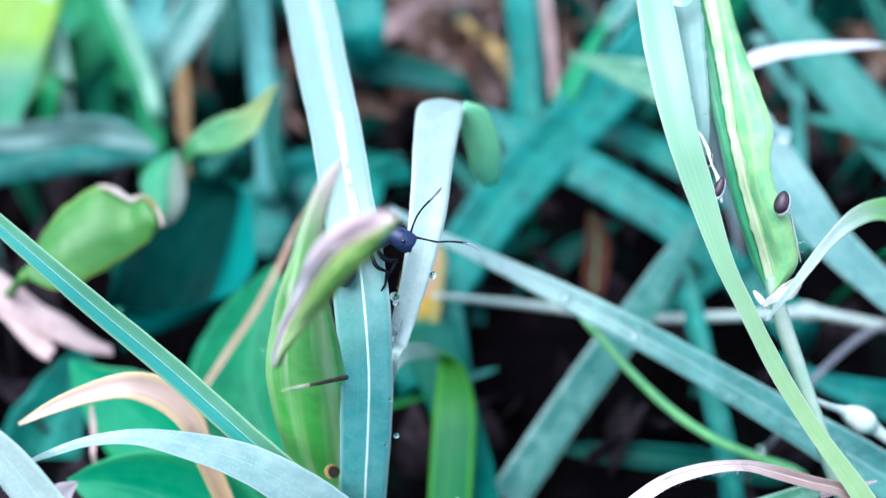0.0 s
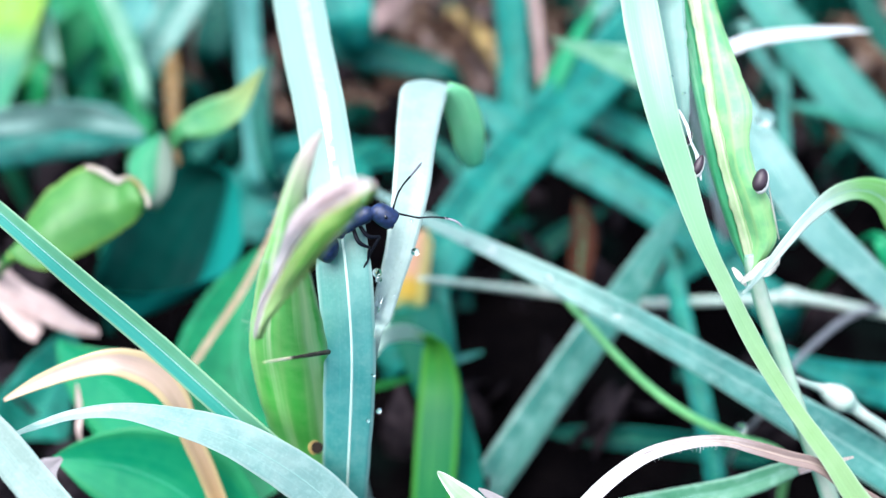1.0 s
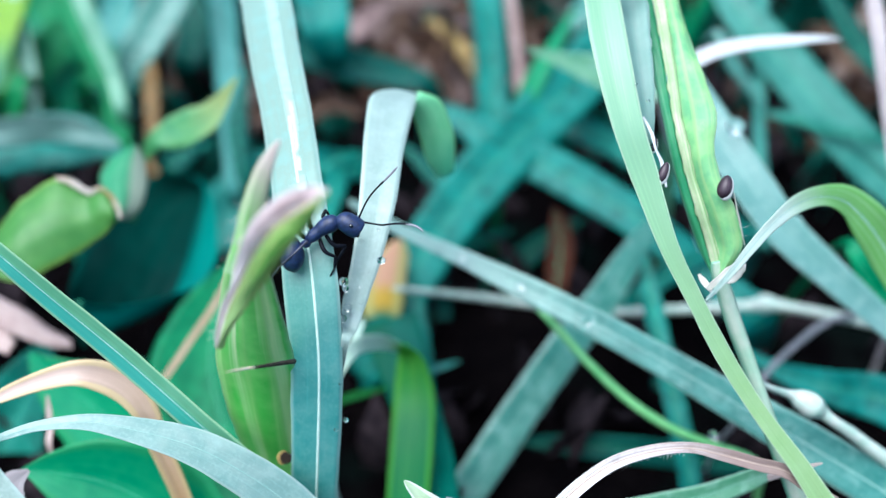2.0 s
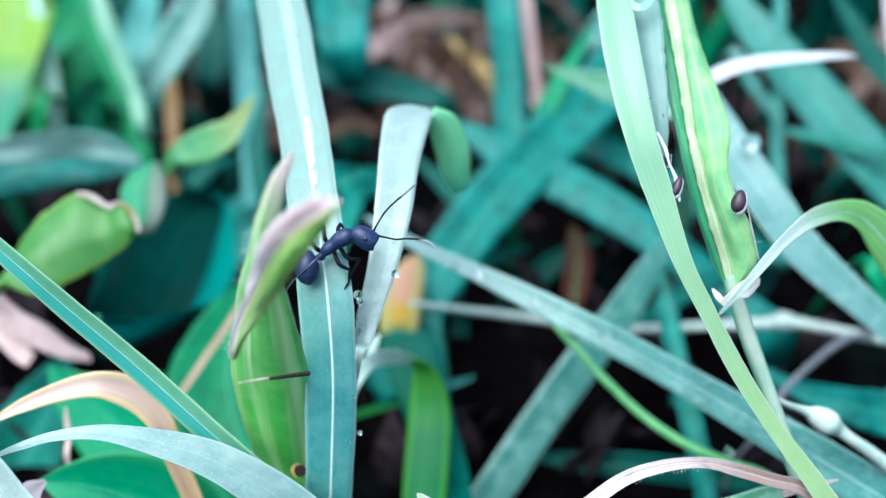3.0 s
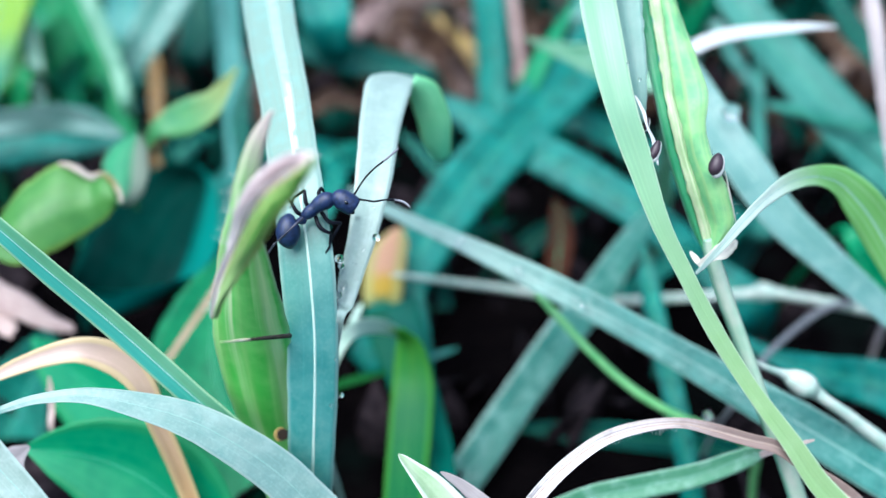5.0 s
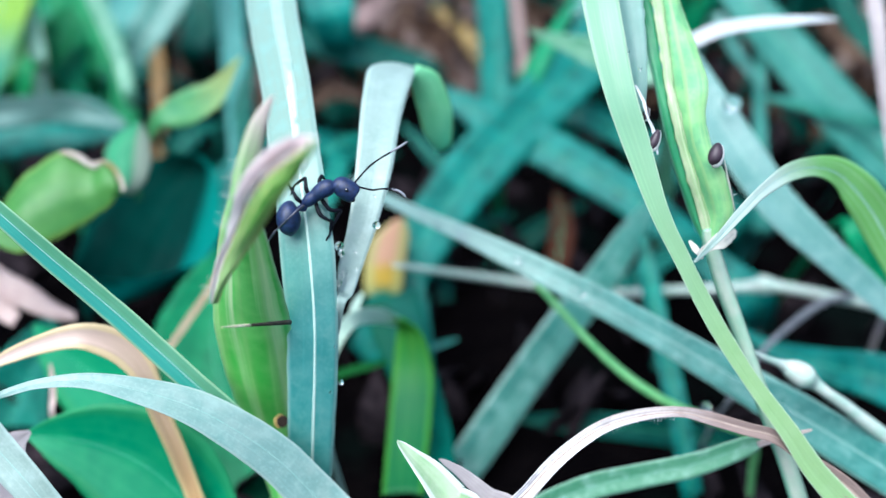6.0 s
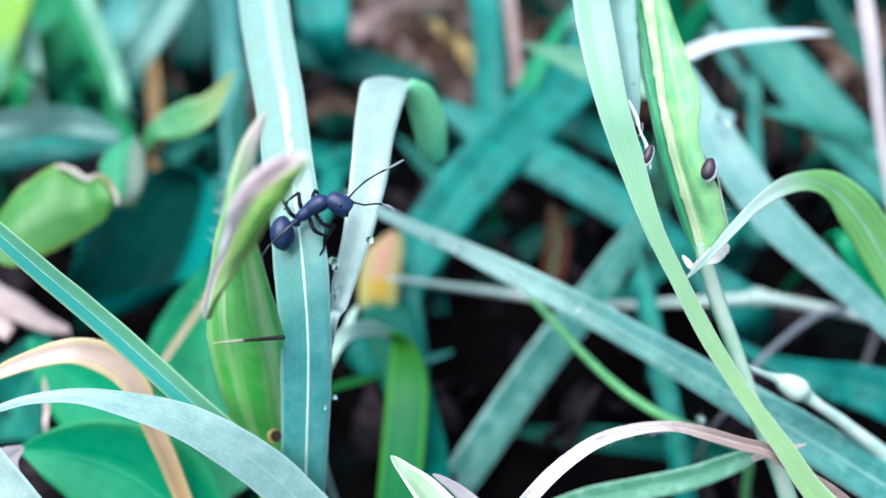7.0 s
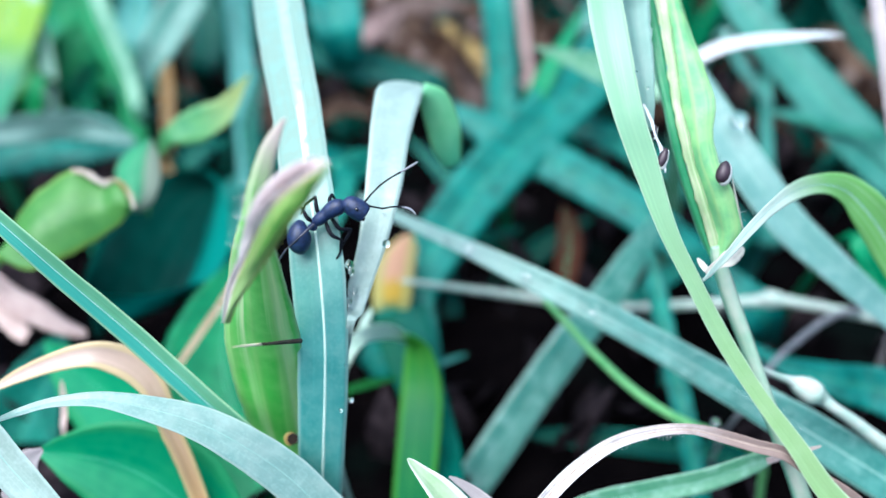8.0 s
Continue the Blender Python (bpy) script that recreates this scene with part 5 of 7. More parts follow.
settle(lime_plant, part("leaf_margin", loft([(-49.9, 128.7, 51.1), (-48.2, 128.5, 51.4), (-46.4, 128.0, 50.8), (-44.7, 127.3, 50.0), (-43.1, 127.3, 50.6), (-41.2, 126.2, 49.9), (-40.0, 124.8, 48.4), (-40.1, 123.8, 47.3)], [(-49.5, 128.0, 51.0), (-48.0, 127.6, 50.8), (-46.4, 126.9, 50.2), (-44.7, 126.4, 49.7), (-43.0, 126.5, 50.2), (-41.6, 125.4, 49.6), (-40.5, 124.3, 48.5), (-40.2, 123.6, 47.4)], across=5, bulge=0.4, wave=0.3, notch=0.2), CREAM, None, "pale curled dry margin"))
settle(lime_plant, part("petiole", tube([(-89.4, 158.3, -3.0, 0.7), (-83.4, 148.3, 15.7, 0.7), (-72.5, 135.4, 25.1, 0.7), (-59.6, 120.0, 41.4, 0.8)], 6, 8), LIME))
lobe_plant = empty("leafy_plant", (-68.4, 176.1, -3.0), "light green folded leaf lobe with a broad pale margin", "plant")
settle(lobe_plant, part("leaf", loft([(-43.8, 132.7, 41.3), (-42.2, 133.5, 40.8), (-40.8, 135.1, 41.6), (-40.1, 137.4, 43.0), (-40.3, 140.5, 44.4), (-41.1, 143.4, 45.7), (-42.3, 145.4, 46.8)], [(-43.9, 132.8, 41.6), (-44.7, 134.5, 42.8), (-45.9, 136.5, 43.9), (-47.3, 139.0, 44.7), (-47.2, 141.2, 45.5), (-45.8, 143.5, 46.5), (-43.5, 145.1, 47.0)], across=12, bulge=1.2, wave=0.3, notch=0.02), LOBE))
settle(lobe_plant, part("petiole", tube([(-68.4, 176.1, -3.0, 0.8), (-64.4, 168.1, 19.4, 0.8), (-53.6, 150.4, 34.0, 0.6), (-47.1, 140.5, 42.0, 0.4)], 6, 8), GREENRIB))
bowl_plant = empty("leafy_plant", (-50.0, 150.0, -3.0), "large dark green cupped leaf, sky light painted on its rim", "plant")
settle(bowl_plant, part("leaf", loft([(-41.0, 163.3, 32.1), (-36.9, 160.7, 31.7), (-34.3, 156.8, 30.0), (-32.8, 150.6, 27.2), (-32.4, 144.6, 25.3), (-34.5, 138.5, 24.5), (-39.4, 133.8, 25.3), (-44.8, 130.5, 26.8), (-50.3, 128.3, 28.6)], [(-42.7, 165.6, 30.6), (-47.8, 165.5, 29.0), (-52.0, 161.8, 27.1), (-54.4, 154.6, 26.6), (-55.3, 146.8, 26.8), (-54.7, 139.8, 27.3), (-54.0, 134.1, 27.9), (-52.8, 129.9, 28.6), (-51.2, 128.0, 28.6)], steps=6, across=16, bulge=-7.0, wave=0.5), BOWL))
settle(bowl_plant, part("petiole", tube([(-50.0, 150.0, -3.0, 1.0), (-52.0, 146.0, 2.0, 1.0), (-51.2, 129.0, 27.6, 0.8)], 6, 8), GREENRIB))
blade([(-98.7, 183.0, -3.0, 1.36, 0), (-96.9, 180.3, 11.5, 3.68, 0), (-94.7, 177.0, 23.0, 5.66, 0), (-83.4, 179.3, 26.7, 10.18, 0), (-72.1, 180.6, 28.8, 11.32, 0), (-63.0, 180.6, 28.8, 9.05, 0), (-56.2, 179.3, 27.0, 1.13, 0)], TEAL, "dark green leaf lying level", name='leafy_plant', category='plant', leaf='leaf', rib=0, wave=0.1)
blade([(-93.4, 178.9, -3.0, 1.03, 0), (-91.6, 175.3, 16.9, 2.25, 0), (-89.4, 170.9, 33.8, 4.83, 0), (-78.7, 171.7, 35.1, 5.46, 20), (-68.0, 172.3, 36.1, 6.11, 30), (-60.5, 171.9, 35.6, 4.83, 20), (-53.5, 170.5, 33.6, 0.96, 0)], GREYTEAL, "pale grey-green leaf edge-on", name='leafy_plant', category='plant', leaf='leaf', rib=0, wave=0.1)
blade([(-53.0, 165.5, -3.0, 0.48, 0), (-49.0, 157.5, 30.8, 0.77, 0), (-45.0, 151.7, 39.3, 0.96, 0), (-41.5, 150.2, 44.9, 2.48, 0), (-38.5, 150.6, 46.2, 4.56, 0), (-35.3, 150.9, 47.4, 5.69, 0), (-32.1, 151.3, 49.0, 4.73, 0), (-29.9, 151.9, 51.3, 3.01, 0), (-28.2, 152.2, 53.7, 1.5, 0), (-26.7, 152.3, 55.7, 0.28, 0)], YTIP, "green leaf with a yellow pointed tip", name='leafy_plant', category='plant', leaf='leaf', crease=0.04, wave=0.15, lobes=0.3, rib=0.05)
blade([(-58.1, 192.4, -3.0, 2.67, 0), (-59.0, 188.8, 7.4, 4.05, 0), (-60.1, 184.4, 14.8, 4.76, 0), (-60.5, 191.1, 24.7, 5.24, 0), (-61.3, 196.4, 32.6, 5.24, 0), (-66.7, 202.4, 41.5, 5.48, 0), (-70.9, 207.7, 49.4, 5.72, 0), (-75.1, 214.3, 59.3, 2.38, 0)], GREEN, "green upright leaf stem")
blade([(-60.4, 199.2, -3.0, 2.05, 0), (-61.3, 195.6, 7.6, 3.11, 0), (-62.4, 191.2, 15.1, 3.66, 0), (-61.8, 199.4, 27.2, 3.66, 0), (-60.0, 203.5, 33.3, 6.1, 0), (-55.1, 208.2, 40.4, 8.55, 0), (-50.2, 212.9, 47.6, 8.55, 0), (-45.4, 219.7, 57.7, 2.44, 0)], BLUE, "forked pale teal blade")
blade([(-98.7, 239.1, -3.0, 2.83, 0), (-97.8, 241.7, 2.6, 8.85, 0), (-96.8, 244.3, 8.1, 16.24, 0), (-95.9, 246.9, 13.7, 19.19, 0), (-92.9, 255.2, 26.0, 16.24, 0), (-91.4, 263.4, 38.3, 4.42, 0)], RUST, "tall green leaf standing in the shade", name='leafy_plant', category='plant', leaf='leaf', rib=0, wave=0.1)
blade([(-90.3, 196.2, -3.0, 2.37, 0), (-90.3, 191.4, 12.2, 3.79, 0), (-90.3, 188.2, 24.5, 4.74, 0), (-90.1, 199.4, 32.2, 8.49, 0), (-90.7, 209.0, 38.5, 13.61, 0), (-90.7, 218.2, 44.1, 15.14, 0), (-90.8, 228.5, 51.0, 5.15, 0)], YLIME, "yellow-green leaf catching the light", name='leafy_plant', category='plant', leaf='leaf', wave=0.1)
blade([(-61.7, 221.0, -3.0, 1.23, 0), (-61.7, 213.0, -1.9, 2.19, 0), (-62.0, 222.1, 11.7, 2.74, 0), (-62.6, 228.2, 20.8, 3.56, 0), (-63.4, 232.4, 27.1, 1.37, 0)], GOLD, "dry tan blade among the leaves")
blade([(-37.2, 195.1, -3.0, 2.75, 0), (-37.2, 193.9, 5.3, 4.4, 0), (-37.2, 193.1, 10.6, 5.5, 0), (-38.9, 203.4, 19.3, 5.58, 0), (-40.7, 214.2, 30.9, 5.64, 0), (-42.3, 223.8, 42.0, 5.95, 0), (-44.3, 231.9, 51.1, 3.12, 0)], TEALPALE, "upright pale teal grass blade", rib=0)
blade([(-54.6, 186.2, -3.0, 3.17, 0), (-51.0, 186.7, -2.2, 6.93, 0), (-47.5, 187.1, -1.3, 9.91, 0), (-43.9, 187.6, -0.5, 13.79, 0), (-38.2, 195.0, 5.3, 13.96, 0), (-28.6, 201.6, 10.3, 10.28, 0), (-16.2, 207.3, 8.7, 5.26, 0), (-8.8, 212.8, 4.1, 1.08, 0)], TEAL, "dark teal leaf behind the ant blade", name='leafy_plant', category='plant', leaf='leaf', rib=0, wave=0.1)
blade([(-15.2, 156.6, -3.0, 1.13, 0), (-15.2, 153.9, 12.1, 1.72, 0), (-15.2, 150.6, 24.2, 2.02, 0), (-13.3, 160.5, 29.0, 4.17, 0), (-12.2, 167.2, 29.2, 4.29, 0), (-6.1, 172.6, 27.4, 3.31, 0)], TEAL, "short teal blade close to the soil")

# ---- blades further back ----
blade([(-9.5, 146.4, -3.0, 3.5, 0), (-7.5, 142.4, 2.1, 6.25, 0), (0.7, 156.2, 12.9, 9.65, 0), (9.3, 167.1, 21.3, 10.96, 0), (18.2, 175.4, 28.0, 11.58, 0), (27.5, 183.3, 33.9, 11.77, 0), (37.0, 191.4, 40.2, 11.49, 0), (45.6, 199.6, 46.6, 10.51, 0), (54.8, 209.8, 53.9, 3.57, 0)], TEAL, "broad teal grass blade slanting up", crease=0.04)
blade([(68.4, 152.8, -3.0, 4.09, 0), (64.4, 146.8, 9.4, 7.3, 0), (55.9, 154.1, 14.4, 6.36, 0), (45.7, 161.1, 20.7, 7.08, 0), (35.6, 168.8, 24.2, 7.89, 0), (25.0, 176.1, 27.0, 7.84, 0), (15.1, 182.8, 29.1, 6.86, 0), (6.0, 190.1, 31.9, 2.33, 0)], TEAL, "broad teal grass blade slanting down", crease=0.04)
blade([(70.0, 176.7, -3.0, 3.8, 0), (68.2, 173.1, 6.2, 5.77, 0), (66.0, 168.7, 12.5, 6.79, 0), (57.5, 175.7, 18.9, 4.57, 0), (47.8, 182.4, 22.9, 5.11, 0), (40.5, 189.9, 24.2, 5.48, 0), (32.7, 195.6, 24.6, 4.86, 0), (26.0, 202.2, 22.6, 1.0, 0)], TEAL, "teal grass blade lying across the others")
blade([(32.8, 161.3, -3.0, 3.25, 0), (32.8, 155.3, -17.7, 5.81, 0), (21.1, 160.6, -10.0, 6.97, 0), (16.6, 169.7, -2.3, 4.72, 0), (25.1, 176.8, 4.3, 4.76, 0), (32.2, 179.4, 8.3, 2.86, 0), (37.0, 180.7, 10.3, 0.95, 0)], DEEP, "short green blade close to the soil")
blade([(18.5, 207.8, -3.0, 3.5, 0), (18.5, 204.2, 9.4, 5.31, 0), (18.5, 199.8, 18.9, 6.25, 0), (18.2, 206.8, 29.3, 7.0, 0), (17.7, 212.4, 37.6, 6.75, 0), (16.9, 218.0, 46.0, 7.0, 0), (16.1, 229.3, 55.0, 2.55, 0)], TEAL, "upright teal grass blade among the others")
blade([(26.6, 212.6, -3.0, 0.57, 0), (25.7, 209.0, 11.0, 0.86, 0), (24.6, 204.6, 22.1, 1.01, 0), (24.1, 210.2, 30.5, 1.77, 0), (23.3, 214.4, 36.8, 2.27, 0), (22.1, 220.1, 45.2, 2.53, 0), (21.2, 229.3, 55.0, 1.02, 0)], PINKPALE, "pinkish dry upright blade", name='dry_grass', category='dry grass')
blade([(18.4, 185.7, -3.0, 1.65, 0), (18.4, 182.1, 12.7, 2.5, 0), (18.4, 177.7, 25.4, 2.94, 0), (22.4, 183.4, 33.9, 3.85, 0), (26.3, 187.8, 40.5, 3.85, 0), (30.5, 193.6, 45.3, 2.29, 0), (33.7, 198.9, 49.3, 0.46, 0)], GREEN, "small bright green shoot")
blade([(51.5, 172.4, -3.0, 2.27, 0), (49.7, 168.8, 22.8, 3.44, 0), (47.5, 164.4, 45.5, 4.05, 0), (41.4, 166.2, 48.0, 7.09, 0), (35.4, 167.3, 49.6, 6.07, 0), (28.3, 168.5, 51.3, 3.04, 0), (21.7, 169.7, 53.1, 0.4, 0)], MINT, "pale green leaf with a reddish point", name='leafy_plant', category='plant', leaf='leaf')
blade([(-16.6, 258.4, -3.0, 2.8, 0), (-16.6, 235.9, 15.6, 4.25, 0), (-16.6, 208.4, 31.3, 5.0, 0), (-16.7, 202.1, 41.7, 9.53, 0), (-17.9, 206.1, 47.7, 11.43, 0), (-17.3, 210.1, 53.6, 10.72, 0), (-16.7, 215.4, 61.5, 3.57, 0)], TEAL, "green upright blade behind the others")
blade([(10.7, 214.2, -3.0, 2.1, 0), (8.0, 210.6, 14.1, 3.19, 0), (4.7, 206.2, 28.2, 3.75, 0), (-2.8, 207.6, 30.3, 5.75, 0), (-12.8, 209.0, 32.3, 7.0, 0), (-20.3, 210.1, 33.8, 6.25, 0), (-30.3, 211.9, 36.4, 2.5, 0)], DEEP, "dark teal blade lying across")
blade([(103.7, 174.4, -3.0, 3.71, 0), (101.9, 170.8, 9.6, 5.62, 0), (99.7, 166.4, 19.3, 6.61, 0), (90.2, 173.5, 27.9, 9.7, 0), (82.1, 181.1, 35.2, 10.19, 0), (75.0, 188.2, 41.7, 9.5, 0), (67.7, 195.3, 48.4, 8.0, 0), (61.7, 203.7, 54.8, 4.06, 0)], TEALPALE, "broad teal grass blade at the back")
blade([(101.5, 177.5, -3.0, 1.85, 0), (99.7, 173.9, 12.0, 2.81, 0), (97.5, 169.5, 23.9, 3.31, 0), (89.1, 175.4, 30.7, 3.77, 0), (79.5, 178.8, 33.6, 2.67, 0), (69.8, 180.8, 34.7, 1.12, 0)], TEALPALE, "green blade at the back")
blade([(70.5, 176.7, -3.0, 2.54, 0), (70.5, 173.1, 6.2, 3.85, 0), (70.5, 168.7, 12.5, 4.53, 0), (69.9, 178.7, 27.6, 2.72, 0), (70.6, 189.6, 39.8, 2.52, 0), (71.8, 199.4, 50.4, 2.77, 0), (73.0, 208.0, 59.4, 1.17, 0)], TEALPALE, "upright teal grass blade among the others")
blade([(86.0, 122.4, -3.0, 4.5, 0), (84.2, 119.7, 6.8, 6.83, 0), (82.0, 116.4, 13.6, 8.04, 0), (74.9, 118.4, 16.6, 7.5, 0), (68.9, 123.6, 14.4, 5.54, 0), (62.3, 129.4, 13.1, 2.86, 0), (57.2, 135.9, 12.8, 0.79, 0)], TEAL, "dark teal blade low behind the stalk")
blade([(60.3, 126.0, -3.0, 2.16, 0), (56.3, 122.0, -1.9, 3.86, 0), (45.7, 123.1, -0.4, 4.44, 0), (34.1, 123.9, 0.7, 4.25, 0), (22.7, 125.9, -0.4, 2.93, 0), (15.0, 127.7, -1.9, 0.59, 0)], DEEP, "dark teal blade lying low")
stemthing([(48.7, 118.1, -3.0, 0.48, 0), (49.6, 115.4, 9.4, 0.73, 0), (50.7, 112.1, 18.7, 0.86, 0), (57.0, 120.7, 19.8, 0.98, 0), (64.6, 128.6, 19.8, 1.11, 0), (70.9, 133.8, 19.8, 1.24, 0), (76.5, 136.1, 19.4, 0.77, 0)], DULLSTEM, "thin pale branch of the runner stem")
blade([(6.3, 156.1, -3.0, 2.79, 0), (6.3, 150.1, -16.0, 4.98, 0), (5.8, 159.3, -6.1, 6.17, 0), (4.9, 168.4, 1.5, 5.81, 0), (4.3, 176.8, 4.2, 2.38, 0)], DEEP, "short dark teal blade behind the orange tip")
blade([(28.4, 163.2, -3.0, 1.86, 0), (28.4, 159.6, 4.5, 2.97, 0), (28.4, 157.2, 9.1, 3.71, 0), (29.4, 162.8, 10.2, 4.9, 0), (30.3, 167.7, 12.3, 4.74, 0), (30.0, 170.9, 15.3, 3.4, 0), (29.2, 173.5, 17.5, 0.68, 0)], RUSTY, "reddish brown dead leaf", name='dead_leaf', category='leaf', leaf='leaf', wave=0.15)
blade([(-94.6, 245.0, -3.0, 3.68, 0), (-94.6, 234.2, 9.8, 5.58, 0), (-94.6, 221.0, 19.6, 6.57, 0), (-85.2, 226.2, 27.5, 9.38, 0), (-78.3, 235.3, 35.2, 1.9, 0)], GREEN, "soft green leaf standing deep among the others", name='leafy_plant', category='plant', leaf='leaf', lobes=0.2, wave=0.1)
blade([(-81.7, 245.4, -3.0, 3.22, 0), (-81.7, 221.4, 10.5, 5.75, 0), (-84.5, 229.1, 21.9, 8.22, 0), (-92.6, 239.9, 32.0, 1.67, 0)], RUST, "soft green leaf standing deep among the others", name='leafy_plant', category='plant', leaf='leaf', lobes=0.2, wave=0.1)
blade([(-75.3, 248.8, -3.0, 2.74, 0), (-75.3, 224.8, 5.7, 4.9, 0), (-78.1, 232.6, 17.3, 7.0, 0), (-76.3, 245.1, 30.1, 1.42, 0)], GREEN, "soft green leaf standing deep among the others", name='leafy_plant', category='plant', leaf='leaf', lobes=0.2, wave=0.1)
blade([(-71.2, 256.0, -3.0, 2.0, 0), (-72.2, 242.0, 5.0, 3.0, 0), (-74.2, 230.0, 10.1, 3.38, 0), (-73.0, 231.4, 21.7, 6.9, 0), (-71.3, 239.0, 30.3, 9.17, 0), (-69.6, 248.4, 39.1, 5.62, 0)], TEALPALE, "pale teal leaf standing deep among the others", name='leafy_plant', category='plant', leaf='leaf', lobes=0.2, wave=0.1)
blade([(-96.3, 240.0, -3.0, 3.08, 0), (-96.3, 229.2, 11.0, 4.68, 0), (-96.3, 216.0, 22.0, 5.5, 0), (-91.0, 220.4, 28.6, 7.86, 0), (-89.7, 229.3, 36.1, 1.59, 0)], LIME, "soft green leaf standing deep among the others", name='leafy_plant', category='plant', leaf='leaf', lobes=0.2, wave=0.1)
blade([(-65.3, 249.9, -3.0, 2.15, 0), (-65.3, 239.1, 8.7, 3.26, 0), (-65.3, 225.9, 17.4, 3.84, 0), (-72.2, 231.3, 25.3, 5.48, 0), (-87.1, 236.8, 27.4, 1.11, 0)], TEAL, "soft green leaf standing deep among the others", name='leafy_plant', category='plant', leaf='leaf', lobes=0.2, wave=0.1)
blade([(-48.6, 205.6, -3.0, 1.82, 0), (-48.6, 194.8, 10.2, 2.76, 0), (-48.6, 181.6, 20.5, 3.25, 0), (-45.1, 184.1, 24.4, 4.65, 0), (-40.0, 188.3, 24.8, 0.94, 0)], DEEP, "soft green leaf standing deep among the others", name='leafy_plant', category='plant', leaf='leaf', lobes=0.2, wave=0.1)
blade([(-33.3, 208.3, -3.0, 1.58, 0), (-33.3, 197.5, 7.4, 2.41, 0), (-33.3, 184.3, 14.9, 2.83, 0), (-35.7, 191.6, 25.8, 4.05, 0), (-34.0, 202.0, 35.4, 0.82, 0)], DEEP, "soft green leaf standing deep among the others", name='leafy_plant', category='plant', leaf='leaf', lobes=0.2, wave=0.1)
blade([(-77.2, 245.7, -3.0, 1.89, 0), (-77.2, 234.9, 10.4, 2.87, 0), (-77.2, 221.7, 20.8, 3.38, 0), (-70.5, 224.7, 25.3, 4.82, 0), (-63.4, 228.4, 25.1, 0.98, 0)], GREEN, "soft green leaf standing deep among the others", name='leafy_plant', category='plant', leaf='leaf', lobes=0.2, wave=0.1)

# ---- litter on the soil ----
blade([(-18.3, 278.1, -3.0, 2.7, 0), (-18.3, 274.1, 10.7, 4.82, 0), (-8.7, 277.1, 15.3, 7.08, 0), (0.9, 283.5, 15.2, 8.19, 0), (10.8, 288.0, 12.1, 3.34, 0)], LITTER, "pale dead leaf on the soil", name='dead_leaf', category='leaf', leaf='leaf', wave=0.1)
blade([(-14.3, 261.6, -3.0, 2.6, 0), (-14.3, 257.6, 6.0, 4.65, 0), (-5.0, 261.0, 11.2, 9.29, 0), (5.8, 260.1, 10.0, 10.84, 0), (15.0, 250.7, 5.9, 4.56, 0)], BROWN, "brown dead leaf on the soil", name='dead_leaf', category='leaf', leaf='leaf', wave=0.15)
blade([(4.4, 253.9, -3.0, 3.34, 0), (4.4, 252.1, 7.2, 5.07, 0), (4.4, 249.9, 14.4, 5.96, 0), (10.3, 246.6, 9.5, 9.83, 0), (14.6, 238.2, 7.0, 4.38, 0)], LITTER, "pinkish dead leaf on the soil", name='dead_leaf', category='leaf', leaf='leaf', wave=0.1)
blade([(110.1, 249.3, -3.0, 2.17, 0), (110.1, 245.3, 8.8, 3.87, 0), (114.6, 251.1, 17.4, 5.36, 0), (125.1, 268.2, 23.4, 4.03, 0)], LITTER, "pale dead leaf on the soil", name='dead_leaf', category='leaf', leaf='leaf', wave=0.1)
blade([(-19.5, 285.8, -3.0, 1.09, 0), (-19.5, 272.3, 11.5, 1.65, 0), (-19.5, 255.8, 23.0, 1.94, 0), (-6.1, 253.3, 19.3, 3.87, 0), (7.3, 242.3, 13.1, 1.14, 0)], LITTER, "dead grass blade fallen among the stems", name='dead_grass', category='dry grass', wave=0.1)
blade([(-14.3, 284.2, -3.0, 0.95, 0), (-14.3, 254.2, 0.9, 1.7, 0), (-1.9, 259.3, 8.6, 3.41, 0), (10.4, 259.2, 18.5, 1.0, 0)], BROWN, "dead grass blade fallen among the stems", name='dead_grass', category='dry grass', wave=0.1)
blade([(4.4, 280.5, -3.0, 1.06, 0), (4.4, 267.0, 12.6, 1.62, 0), (4.4, 250.5, 25.2, 1.9, 0), (13.2, 246.4, 19.2, 3.79, 0), (18.8, 234.8, 11.9, 1.11, 0)], GOLD, "dead grass blade fallen among the stems", name='dead_grass', category='dry grass', wave=0.1)
blade([(-12.4, 292.7, -3.0, 1.44, 0), (-12.4, 279.2, 11.8, 2.19, 0), (-12.4, 262.7, 23.5, 2.58, 0), (1.3, 264.3, 26.1, 5.16, 0), (16.3, 258.1, 26.9, 1.52, 0)], LITTER, "dead grass blade fallen among the stems", name='dead_grass', category='dry grass', wave=0.1)
blade([(-15.6, 272.9, -3.0, 1.6, 0), (-15.6, 259.4, 11.8, 2.43, 0), (-15.6, 242.9, 23.6, 2.86, 0), (-11.3, 245.3, 27.2, 5.72, 0), (-5.3, 242.4, 32.8, 1.68, 0)], PINKISH, "dead grass blade fallen among the stems", name='dead_grass', category='dry grass', wave=0.1)
blade([(21.6, 276.8, -3.0, 1.2, 0), (21.6, 263.3, 14.8, 1.82, 0), (21.6, 246.8, 29.7, 2.14, 0), (28.7, 243.5, 25.0, 4.29, 0), (32.5, 233.6, 20.1, 1.26, 0)], BROWN, "dead grass blade fallen among the stems", name='dead_grass', category='dry grass', wave=0.1)
